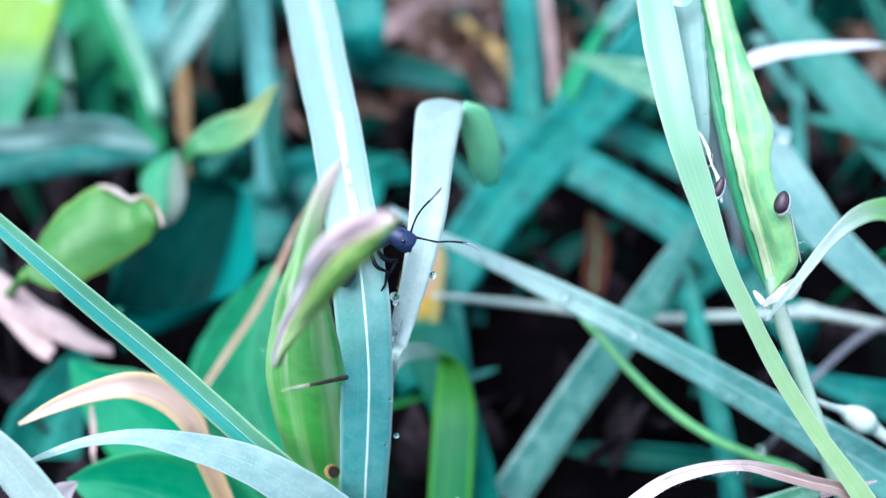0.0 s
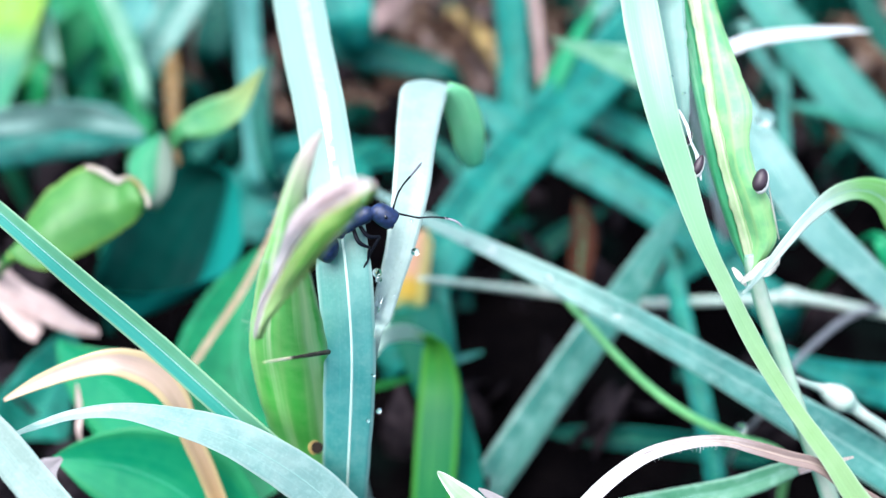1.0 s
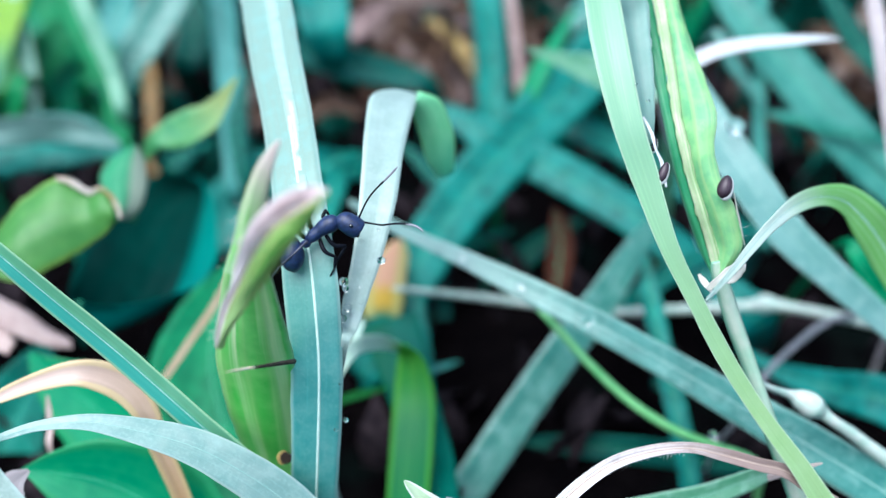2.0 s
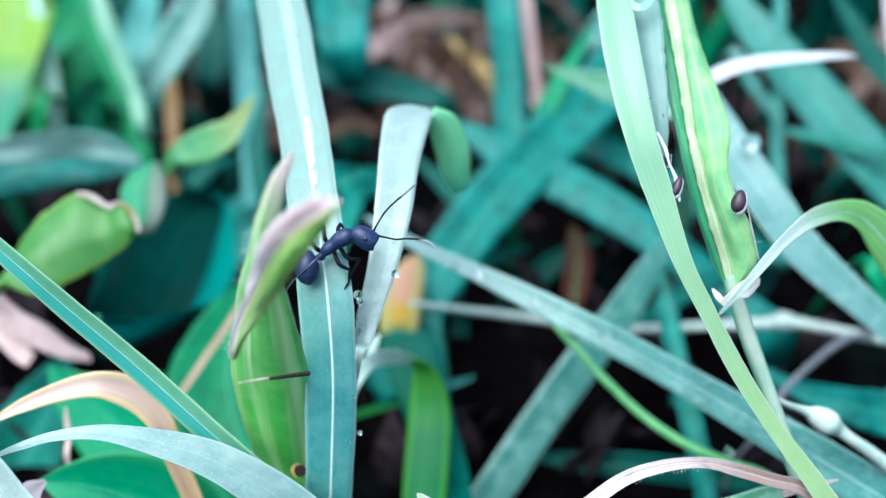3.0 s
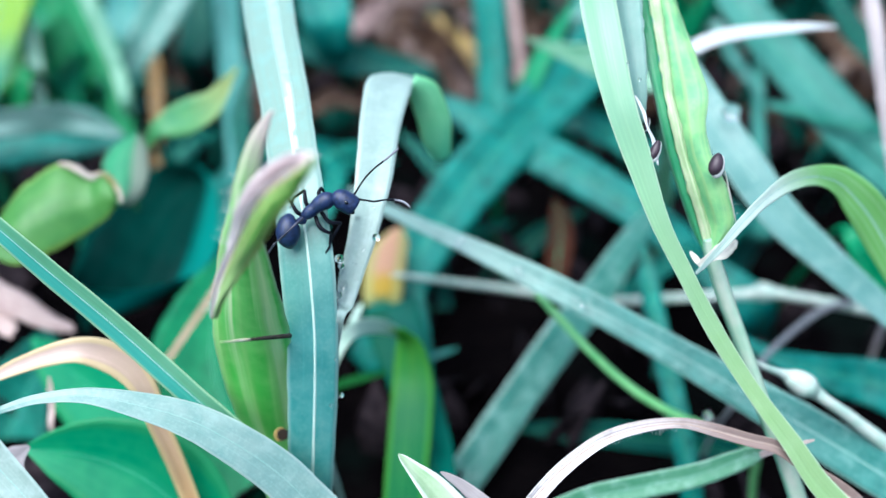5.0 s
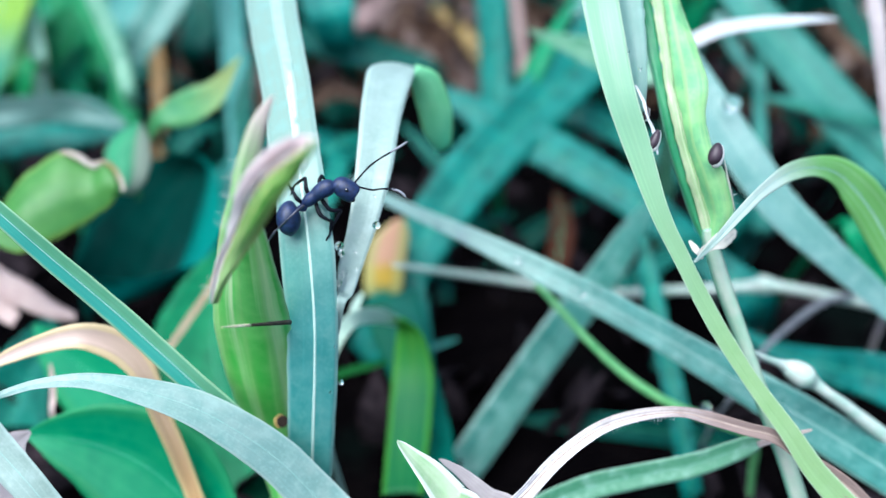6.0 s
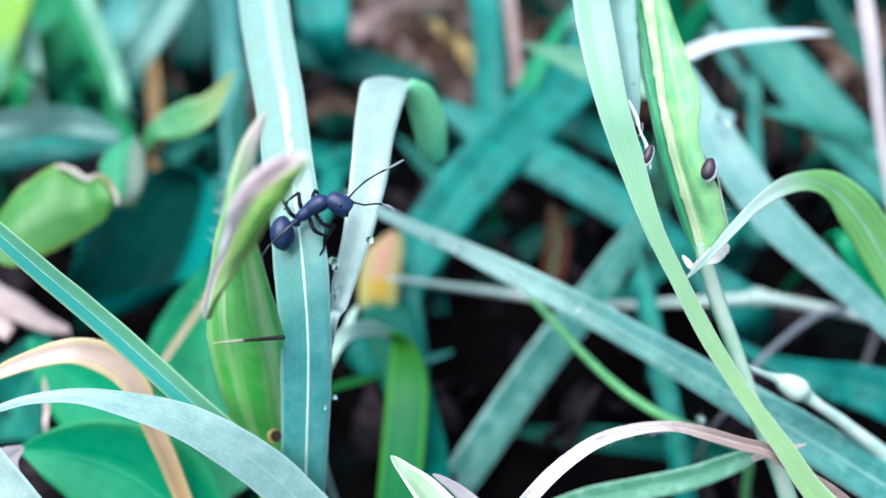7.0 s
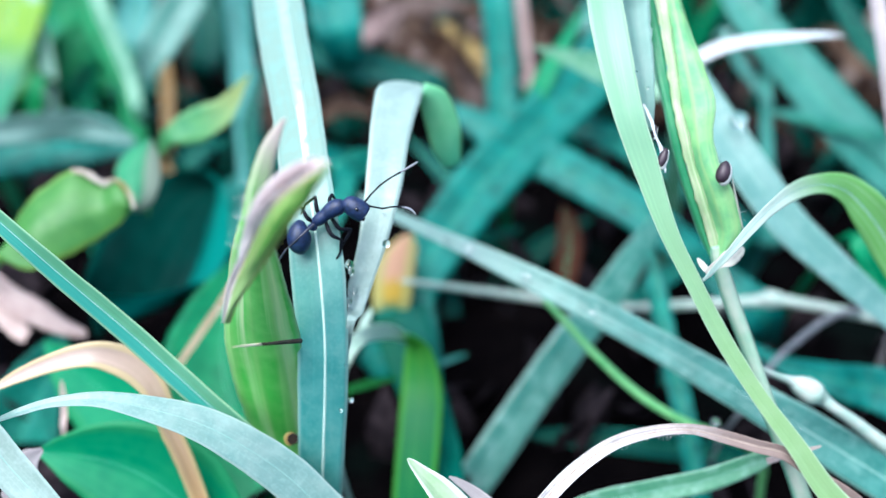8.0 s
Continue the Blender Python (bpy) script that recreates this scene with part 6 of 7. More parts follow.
blade([(97.7, 262.8, -3.0, 1.53, 0), (97.7, 249.3, 14.8, 2.33, 0), (97.7, 232.8, 29.5, 2.74, 0), (104.5, 229.7, 25.0, 5.48, 0), (111.8, 222.3, 23.9, 1.61, 0)], BROWN, "dead grass blade fallen among the stems", name='dead_grass', category='dry grass', wave=0.1)
blade([(-24.2, 242.0, -3.0, 1.32, 0), (-24.2, 228.5, 8.4, 2.01, 0), (-24.2, 212.0, 16.9, 2.36, 0), (-17.7, 214.2, 20.2, 4.72, 0), (-10.7, 207.7, 20.5, 1.38, 0)], BROWN, "dead grass blade fallen among the stems", name='dead_grass', category='dry grass', wave=0.1)
blade([(10.0, 244.9, -3.0, 1.53, 0), (10.0, 214.9, 1.8, 2.74, 0), (16.9, 217.2, 5.3, 5.48, 0), (23.4, 210.8, 5.7, 1.61, 0)], BROWN, "dead grass blade fallen among the stems", name='dead_grass', category='dry grass', wave=0.1)
blade([(-39.9, 250.9, -3.0, 1.32, 0), (-39.9, 237.4, 15.0, 2.01, 0), (-39.9, 220.9, 29.9, 2.36, 0), (-37.3, 216.5, 23.4, 4.72, 0), (-35.0, 205.7, 17.2, 1.38, 0)], LITTER, "dead grass blade fallen among the stems", name='dead_grass', category='dry grass', wave=0.1)
blade([(-36.6, 234.3, -3.0, 0.77, 0), (-36.6, 220.8, 12.4, 1.17, 0), (-36.6, 204.3, 24.9, 1.38, 0), (-32.8, 202.9, 22.9, 2.75, 0), (-29.4, 196.2, 22.8, 0.81, 0)], BROWN, "dead grass blade fallen among the stems", name='dead_grass', category='dry grass', wave=0.1)
blade([(57.4, 205.0, -3.0, 1.09, 0), (57.4, 194.2, 25.2, 1.66, 0), (57.4, 181.0, 50.5, 1.95, 0), (61.7, 178.0, 46.1, 2.79, 0), (68.1, 176.2, 37.6, 0.57, 0)], BLUE, "narrow grass blade crossing behind the others")
blade([(98.6, 213.9, -3.0, 2.0, 0), (98.6, 203.1, 17.4, 3.04, 0), (98.6, 189.9, 34.7, 3.58, 0), (90.7, 196.4, 44.3, 5.11, 0), (83.7, 207.5, 54.8, 1.04, 0)], DEEP, "narrow grass blade crossing behind the others")
blade([(93.9, 198.4, -3.0, 0.6, 0), (93.9, 187.6, 15.6, 0.92, 0), (93.9, 174.4, 31.2, 1.08, 0), (82.0, 176.0, 33.4, 1.54, 0), (69.8, 180.8, 34.7, 0.31, 0)], TEAL, "narrow grass blade crossing behind the others")
blade([(34.7, 236.3, -3.0, 1.96, 0), (34.7, 225.5, 18.8, 2.98, 0), (34.7, 212.3, 37.7, 3.5, 0), (39.7, 216.5, 44.0, 5.0, 0), (45.2, 223.8, 49.2, 1.01, 0)], BLUE, "narrow grass blade crossing behind the others")
blade([(11.9, 204.8, -3.0, 1.4, 0), (11.9, 180.8, 10.2, 2.5, 0), (4.8, 186.1, 18.1, 3.57, 0), (-2.5, 193.1, 22.4, 0.73, 0)], DEEP, "narrow grass blade crossing behind the others")
blade([(-2.1, 195.7, -3.0, 1.82, 0), (-2.1, 171.7, 6.3, 3.25, 0), (9.5, 172.9, 8.3, 4.65, 0), (21.3, 177.6, 9.4, 0.94, 0)], DEEP, "narrow grass blade crossing behind the others")
blade([(40.4, 173.2, -3.0, 1.47, 0), (40.4, 162.4, 6.4, 2.24, 0), (40.4, 149.2, 12.8, 2.63, 0), (48.8, 152.0, 17.1, 3.75, 0), (58.0, 157.1, 18.8, 0.76, 0)], TEAL, "narrow grass blade crossing behind the others")
blade([(45.7, 152.9, -3.0, 1.64, 0), (45.7, 128.9, -17.5, 2.92, 0), (46.7, 135.2, -8.0, 4.17, 0), (46.3, 144.7, 0.3, 0.85, 0)], DEEP, "narrow grass blade crossing behind the others")
blade([(-51.7, 242.7, -3.0, 3.08, 0), (-51.7, 231.9, 13.3, 4.68, 0), (-51.7, 218.7, 26.6, 5.5, 0), (-49.1, 223.1, 33.1, 7.86, 0), (-51.2, 233.6, 42.9, 1.59, 0)], DEEP, "narrow grass blade crossing behind the others")
blade([(-82.0, 226.9, -3.0, 1.92, 0), (-82.0, 216.1, 16.1, 2.91, 0), (-82.0, 202.9, 32.2, 3.42, 0), (-85.6, 198.1, 25.1, 4.88, 0), (-93.1, 197.0, 17.4, 0.99, 0)], GREEN, "narrow grass blade crossing behind the others")
blade([(-17.8, 200.6, -3.0, 0.88, 0), (-17.8, 189.8, 11.7, 1.34, 0), (-17.8, 176.6, 23.4, 1.58, 0), (-13.2, 178.5, 26.2, 2.26, 0), (-7.8, 181.9, 25.4, 0.46, 0)], TEAL, "narrow grass blade crossing behind the others")
blade([(69.5, 155.8, -3.0, 1.4, 0), (69.5, 145.0, 18.3, 2.12, 0), (69.5, 131.8, 36.6, 2.5, 0), (74.0, 127.8, 30.7, 3.57, 0), (80.8, 127.4, 24.2, 0.73, 0)], GREEN, "narrow grass blade crossing behind the others")
blade([(-8.6, 260.3, -3.0, 0.8, 0), (-8.6, 246.8, 7.6, 1.22, 0), (-8.6, 230.3, 15.3, 1.43, 0), (-10.9, 229.6, 20.1, 3.54, 0), (-16.1, 235.1, 22.2, 0.9, 0)], BROWN, "dead grass blade fallen among the stems", name='dead_grass', category='dry grass', wave=0.2, lobes=0.2, rib=0)
blade([(8.9, 268.0, -3.0, 0.77, 0), (8.9, 254.5, 16.6, 1.16, 0), (8.9, 238.0, 33.2, 1.37, 0), (15.2, 235.6, 35.7, 3.37, 0), (18.4, 239.3, 37.3, 0.85, 0)], BROWN, "dead grass blade fallen among the stems", name='dead_grass', category='dry grass', wave=0.2, lobes=0.2, rib=0)
blade([(21.5, 283.6, -3.0, 0.78, 0), (21.5, 270.1, 10.8, 1.19, 0), (21.5, 253.6, 21.5, 1.4, 0), (14.0, 247.8, 18.6, 3.46, 0), (5.4, 242.3, 19.6, 0.85, 0)], BROWN, "dead grass blade fallen among the stems", name='dead_grass', category='dry grass', wave=0.2, lobes=0.2, rib=0)
blade([(10.3, 285.4, -3.0, 0.54, 0), (10.3, 271.9, 11.6, 0.82, 0), (10.3, 255.4, 23.1, 0.96, 0), (15.4, 254.4, 27.5, 2.38, 0), (20.4, 250.4, 30.3, 0.58, 0)], BROWN, "dead grass blade fallen among the stems", name='dead_grass', category='dry grass', wave=0.2, lobes=0.2, rib=0)
blade([(-14.4, 286.9, -3.0, 0.99, 0), (-14.4, 273.4, 7.8, 1.5, 0), (-14.4, 256.9, 15.6, 1.76, 0), (-16.1, 256.6, 21.0, 4.34, 0), (-21.0, 257.5, 29.9, 1.07, 0)], PINKISH, "dead grass blade fallen among the stems", name='dead_grass', category='dry grass', wave=0.2, lobes=0.2, rib=0)
blade([(-2.7, 295.9, -3.0, 0.62, 0), (-2.7, 265.9, 8.7, 1.11, 0), (-0.5, 258.2, 3.1, 2.75, 0), (2.8, 254.5, -4.7, 0.69, 0)], BROWN, "dead grass blade fallen among the stems", name='dead_grass', category='dry grass', wave=0.2, lobes=0.2, rib=0)
blade([(-11.1, 311.9, -3.0, 0.7, 0), (-11.1, 298.4, 11.6, 1.06, 0), (-11.1, 281.9, 23.2, 1.25, 0), (-4.4, 276.2, 20.6, 3.08, 0), (2.1, 281.2, 14.3, 0.79, 0)], BROWN, "dead grass blade fallen among the stems", name='dead_grass', category='dry grass', wave=0.2, lobes=0.2, rib=0)
blade([(0.6, 289.1, -3.0, 0.76, 0), (0.6, 275.6, 9.0, 1.15, 0), (0.6, 259.1, 17.9, 1.35, 0), (6.0, 256.6, 20.3, 3.33, 0), (8.5, 264.0, 17.1, 0.86, 0)], BROWN, "dead grass blade fallen among the stems", name='dead_grass', category='dry grass', wave=0.2, lobes=0.2, rib=0)
blade([(-13.3, 279.4, -3.0, 0.4, 0), (-13.3, 265.9, 12.4, 0.61, 0), (-13.3, 249.4, 24.7, 0.72, 0), (-11.3, 247.3, 27.5, 1.78, 0), (-6.0, 254.2, 27.0, 0.45, 0)], BROWN, "dead grass blade fallen among the stems", name='dead_grass', category='dry grass', wave=0.2, lobes=0.2, rib=0)
blade([(10.0, 261.0, -3.0, 0.46, 0), (10.0, 247.5, 15.3, 0.7, 0), (10.0, 231.0, 30.6, 0.82, 0), (5.7, 225.5, 28.3, 2.01, 0), (-1.1, 219.3, 27.7, 0.49, 0)], BROWN, "dead grass blade fallen among the stems", name='dead_grass', category='dry grass', wave=0.2, lobes=0.2, rib=0)
blade([(-10.1, 312.6, -3.0, 0.88, 0), (-10.1, 299.1, 12.5, 1.34, 0), (-10.1, 282.6, 25.0, 1.58, 0), (-14.7, 275.8, 20.7, 3.91, 0), (-20.3, 281.7, 9.1, 1.02, 0)], PINKISH, "dead grass blade fallen among the stems", name='dead_grass', category='dry grass', wave=0.2, lobes=0.2, rib=0)
blade([(11.6, 271.3, -3.0, 0.39, 0), (11.6, 257.8, 9.3, 0.6, 0), (11.6, 241.3, 18.6, 0.7, 0), (18.6, 238.9, 21.0, 1.74, 0), (27.0, 243.6, 22.7, 0.44, 0)], BROWN, "dead grass blade fallen among the stems", name='dead_grass', category='dry grass', wave=0.2, lobes=0.2, rib=0)
blade([(-4.8, 259.2, -3.0, 0.71, 0), (-4.8, 245.7, 16.0, 1.07, 0), (-4.8, 229.2, 32.0, 1.26, 0), (-4.0, 223.4, 29.2, 3.1, 0), (-7.0, 223.2, 20.0, 0.79, 0)], BROWN, "dead grass blade fallen among the stems", name='dead_grass', category='dry grass', wave=0.2, lobes=0.2, rib=0)
blade([(-3.8, 284.8, -3.0, 0.9, 0), (-3.8, 254.8, 4.2, 1.61, 0), (-11.7, 250.7, 4.0, 3.97, 0), (-16.7, 249.3, -0.9, 1.0, 0)], BROWN, "dead grass blade fallen among the stems", name='dead_grass', category='dry grass', wave=0.2, lobes=0.2, rib=0)
blade([(-25.6, 290.3, -3.0, 0.4, 0), (-25.6, 276.8, 10.4, 0.6, 0), (-25.6, 260.3, 20.8, 0.71, 0), (-19.8, 254.0, 17.4, 1.75, 0), (-15.0, 253.0, 10.2, 0.44, 0)], BROWN, "dead grass blade fallen among the stems", name='dead_grass', category='dry grass', wave=0.2, lobes=0.2, rib=0)
blade([(4.0, 293.1, -3.0, 0.86, 0), (4.0, 279.6, 8.6, 1.3, 0), (4.0, 263.1, 17.3, 1.53, 0), (7.3, 261.9, 21.5, 3.79, 0), (9.7, 271.2, 21.7, 0.97, 0)], LITTER, "dead grass blade fallen among the stems", name='dead_grass', category='dry grass', wave=0.2, lobes=0.2, rib=0)
blade([(18.3, 299.2, -3.0, 0.44, 0), (18.3, 285.7, 12.4, 0.66, 0), (18.3, 269.2, 24.9, 0.78, 0), (15.5, 266.2, 26.3, 1.94, 0), (11.1, 271.7, 22.2, 0.5, 0)], BROWN, "dead grass blade fallen among the stems", name='dead_grass', category='dry grass', wave=0.2, lobes=0.2, rib=0)
blade([(8.4, 309.3, -3.0, 0.94, 0), (8.4, 295.8, 9.8, 1.43, 0), (8.4, 279.3, 19.7, 1.68, 0), (14.1, 272.5, 15.5, 4.15, 0), (17.3, 273.1, 8.2, 1.05, 0)], PINKISH, "dead grass blade fallen among the stems", name='dead_grass', category='dry grass', wave=0.2, lobes=0.2, rib=0)
blade([(6.8, 265.0, -3.0, 0.76, 0), (6.8, 251.5, 7.0, 1.15, 0), (6.8, 235.0, 14.1, 1.35, 0), (6.0, 236.4, 22.1, 3.33, 0), (5.1, 237.0, 30.8, 0.82, 0)], BROWN, "dead grass blade fallen among the stems", name='dead_grass', category='dry grass', wave=0.2, lobes=0.2, rib=0)
blade([(24.7, 266.6, -3.0, 0.32, 0), (24.7, 253.1, 17.3, 0.49, 0), (24.7, 236.6, 34.6, 0.58, 0), (19.6, 228.7, 28.7, 1.43, 0), (18.2, 232.5, 20.3, 0.37, 0)], BROWN, "dead grass blade fallen among the stems", name='dead_grass', category='dry grass', wave=0.2, lobes=0.2, rib=0)
blade([(4.8, 266.7, -3.0, 0.65, 0), (4.8, 236.7, 2.3, 1.16, 0), (3.3, 238.3, 10.5, 2.86, 0), (-1.1, 236.2, 16.5, 0.7, 0)], BROWN, "dead grass blade fallen among the stems", name='dead_grass', category='dry grass', wave=0.2, lobes=0.2, rib=0)
blade([(0.5, 288.7, -3.0, 0.64, 0), (0.5, 275.2, 6.3, 0.97, 0), (0.5, 258.7, 12.6, 1.14, 0), (-2.8, 260.2, 20.7, 2.82, 0), (-4.1, 267.2, 25.6, 0.71, 0)], BROWN, "dead grass blade fallen among the stems", name='dead_grass', category='dry grass', wave=0.2, lobes=0.2, rib=0)
blade([(15.5, 270.8, -3.0, 0.7, 0), (15.5, 257.3, 8.6, 1.06, 0), (15.5, 240.8, 17.3, 1.25, 0), (18.2, 237.3, 18.0, 3.09, 0), (23.6, 241.9, 14.7, 0.79, 0)], PINKISH, "dead grass blade fallen among the stems", name='dead_grass', category='dry grass', wave=0.2, lobes=0.2, rib=0)
blade([(10.9, 257.9, -3.0, 0.89, 0), (10.9, 227.9, 9.2, 1.59, 0), (8.3, 228.2, 15.6, 3.92, 0), (6.6, 240.3, 17.5, 1.01, 0)], BROWN, "dead grass blade fallen among the stems", name='dead_grass', category='dry grass', wave=0.2, lobes=0.2, rib=0)
blade([(24.6, 283.5, -3.0, 0.39, 0), (24.6, 270.0, 17.4, 0.6, 0), (24.6, 253.5, 34.7, 0.7, 0), (22.7, 248.8, 33.5, 1.72, 0), (20.7, 245.2, 28.4, 0.43, 0)], BROWN, "dead grass blade fallen among the stems", name='dead_grass', category='dry grass', wave=0.2, lobes=0.2, rib=0)
blade([(5.4, 291.7, -3.0, 0.45, 0), (5.4, 278.2, 9.4, 0.69, 0), (5.4, 261.7, 18.9, 0.81, 0), (11.6, 255.2, 15.1, 2.01, 0), (19.5, 258.4, 8.4, 0.51, 0)], BROWN, "dead grass blade fallen among the stems", name='dead_grass', category='dry grass', wave=0.2, lobes=0.2, rib=0)
blade([(-9.8, 307.8, -3.0, 1.0, 0), (-9.8, 294.3, 9.6, 1.51, 0), (-9.8, 277.8, 19.3, 1.78, 0), (-18.7, 275.7, 22.1, 4.41, 0), (-28.6, 282.0, 19.4, 1.13, 0)], BROWN, "dead grass blade fallen among the stems", name='dead_grass', category='dry grass', wave=0.2, lobes=0.2, rib=0)
blade([(1.6, 277.7, -3.0, 0.5, 0), (1.6, 247.7, 5.6, 0.9, 0), (-5.3, 244.3, 6.4, 2.22, 0), (-9.6, 242.7, 5.3, 0.55, 0)], BROWN, "dead grass blade fallen among the stems", name='dead_grass', category='dry grass', wave=0.2, lobes=0.2, rib=0)
blade([(27.8, 303.7, -3.0, 0.59, 0), (27.8, 290.2, 11.0, 0.89, 0), (27.8, 273.7, 22.1, 1.05, 0), (21.5, 267.1, 18.1, 2.6, 0), (19.2, 265.5, 13.0, 0.65, 0)], BROWN, "dead grass blade fallen among the stems", name='dead_grass', category='dry grass', wave=0.2, lobes=0.2, rib=0)
blade([(23.7, 264.5, -3.0, 0.48, 0), (23.7, 251.0, 16.4, 0.72, 0), (23.7, 234.5, 32.7, 0.85, 0), (29.0, 230.4, 32.5, 2.09, 0), (35.1, 232.0, 33.2, 0.52, 0)], BROWN, "dead grass blade fallen among the stems", name='dead_grass', category='dry grass', wave=0.2, lobes=0.2, rib=0)
blade([(35.8, 268.8, -3.0, 0.57, 0), (35.8, 255.3, 10.0, 0.86, 0), (35.8, 238.8, 20.1, 1.01, 0), (30.1, 234.5, 19.7, 2.5, 0), (21.9, 236.5, 14.2, 0.63, 0)], PINKISH, "dead grass blade fallen among the stems", name='dead_grass', category='dry grass', wave=0.2, lobes=0.2, rib=0)
blade([(26.2, 257.3, -3.0, 0.85, 0), (26.2, 243.8, 11.6, 1.29, 0), (26.2, 227.3, 23.1, 1.52, 0), (32.8, 223.3, 23.2, 3.75, 0), (37.5, 221.4, 24.4, 0.93, 0)], LITTER, "dead grass blade fallen among the stems", name='dead_grass', category='dry grass', wave=0.2, lobes=0.2, rib=0)
blade([(35.4, 287.8, -3.0, 0.79, 0), (35.4, 274.3, 7.8, 1.2, 0), (35.4, 257.8, 15.6, 1.41, 0), (27.7, 256.3, 19.2, 3.49, 0), (23.1, 255.8, 19.2, 0.87, 0)], BROWN, "dead grass blade fallen among the stems", name='dead_grass', category='dry grass', wave=0.2, lobes=0.2, rib=0)
blade([(27.2, 277.5, -3.0, 0.77, 0), (27.2, 264.0, 7.4, 1.16, 0), (27.2, 247.5, 14.9, 1.37, 0), (28.9, 244.0, 15.8, 3.39, 0), (33.0, 238.5, 15.6, 0.83, 0)], LITTER, "dead grass blade fallen among the stems", name='dead_grass', category='dry grass', wave=0.2, lobes=0.2, rib=0)
blade([(26.6, 258.4, -3.0, 0.42, 0), (26.6, 244.9, 14.6, 0.64, 0), (26.6, 228.4, 29.1, 0.75, 0), (27.0, 228.4, 35.1, 1.85, 0), (28.6, 228.7, 39.1, 0.46, 0)], BROWN, "dead grass blade fallen among the stems", name='dead_grass', category='dry grass', wave=0.2, lobes=0.2, rib=0)
blade([(105.9, 266.1, -3.0, 0.31, 0), (105.9, 252.6, 12.7, 0.47, 0), (105.9, 236.1, 25.4, 0.55, 0), (110.6, 231.0, 23.7, 1.36, 0), (120.1, 234.2, 18.7, 0.35, 0)], BROWN, "dead grass blade fallen among the stems", name='dead_grass', category='dry grass', wave=0.2, lobes=0.2, rib=0)
blade([(111.9, 277.5, -3.0, 0.31, 0), (111.9, 264.0, 11.1, 0.47, 0), (111.9, 247.5, 22.2, 0.55, 0), (101.9, 244.8, 24.1, 1.35, 0), (97.1, 249.3, 19.1, 0.35, 0)], BROWN, "dead grass blade fallen among the stems", name='dead_grass', category='dry grass', wave=0.2, lobes=0.2, rib=0)
blade([(112.2, 269.5, -3.0, 0.93, 0), (112.2, 256.0, 7.4, 1.41, 0), (112.2, 239.5, 14.9, 1.66, 0), (119.7, 238.4, 19.2, 4.11, 0), (122.6, 236.6, 26.0, 1.01, 0)], BROWN, "dead grass blade fallen among the stems", name='dead_grass', category='dry grass', wave=0.2, lobes=0.2, rib=0)
blade([(107.0, 293.3, -3.0, 0.44, 0), (107.0, 279.8, 9.2, 0.67, 0), (107.0, 263.3, 18.4, 0.79, 0), (113.3, 259.7, 19.0, 1.95, 0), (117.4, 260.8, 17.6, 0.49, 0)], BROWN, "dead grass blade fallen among the stems", name='dead_grass', category='dry grass', wave=0.2, lobes=0.2, rib=0)
blade([(130.4, 290.1, -3.0, 0.59, 0), (130.4, 260.1, 2.0, 1.05, 0), (128.4, 261.6, 10.1, 2.59, 0), (130.4, 263.4, 17.1, 0.64, 0)], PINKISH, "dead grass blade fallen among the stems", name='dead_grass', category='dry grass', wave=0.2, lobes=0.2, rib=0)
blade([(134.1, 288.5, -3.0, 1.03, 0), (134.1, 258.5, -3.0, 1.84, 0), (125.4, 256.6, 0.1, 4.55, 0), (118.7, 267.1, 2.1, 1.17, 0)], BROWN, "dead grass blade fallen among the stems", name='dead_grass', category='dry grass', wave=0.2, lobes=0.2, rib=0)
blade([(115.1, 271.3, -3.0, 0.38, 0), (115.1, 241.3, 6.6, 0.68, 0), (104.6, 239.2, 9.2, 1.69, 0), (99.6, 245.0, 7.4, 0.43, 0)], BROWN, "dead grass blade fallen among the stems", name='dead_grass', category='dry grass', wave=0.2, lobes=0.2, rib=0)
blade([(116.4, 272.9, -3.0, 0.62, 0), (116.4, 259.4, 10.6, 0.94, 0), (116.4, 242.9, 21.1, 1.11, 0), (114.0, 236.7, 17.7, 2.74, 0), (115.9, 236.1, 12.2, 0.69, 0)], LITTER, "dead grass blade fallen among the stems", name='dead_grass', category='dry grass', wave=0.2, lobes=0.2, rib=0)
blade([(116.4, 264.2, -3.0, 0.42, 0), (116.4, 250.7, 14.6, 0.64, 0), (116.4, 234.2, 29.3, 0.75, 0), (109.4, 230.9, 30.3, 1.85, 0), (104.5, 224.6, 29.7, 0.45, 0)], BROWN, "dead grass blade fallen among the stems", name='dead_grass', category='dry grass', wave=0.2, lobes=0.2, rib=0)
blade([(117.8, 277.2, -3.0, 0.9, 0), (117.8, 263.7, 9.0, 1.36, 0), (117.8, 247.2, 17.9, 1.6, 0), (119.5, 246.3, 22.5, 3.96, 0), (124.8, 255.7, 25.2, 1.01, 0)], LITTER, "dead grass blade fallen among the stems", name='dead_grass', category='dry grass', wave=0.2, lobes=0.2, rib=0)
blade([(34.6, 236.6, -3.0, 0.67, 0), (34.6, 206.6, -9.7, 1.2, 0), (34.8, 208.1, -1.5, 2.96, 0), (34.0, 209.7, 6.6, 0.73, 0)], BROWN, "dead grass blade fallen among the stems", name='dead_grass', category='dry grass', wave=0.2, lobes=0.2, rib=0)
blade([(-50.8, 288.9, -3.0, 0.88, 0), (-50.8, 258.9, 1.6, 1.58, 0), (-43.2, 259.1, 7.9, 3.91, 0), (-39.9, 264.1, 14.4, 0.98, 0)], BROWN, "dead grass blade fallen among the stems", name='dead_grass', category='dry grass', wave=0.2, lobes=0.2, rib=0)
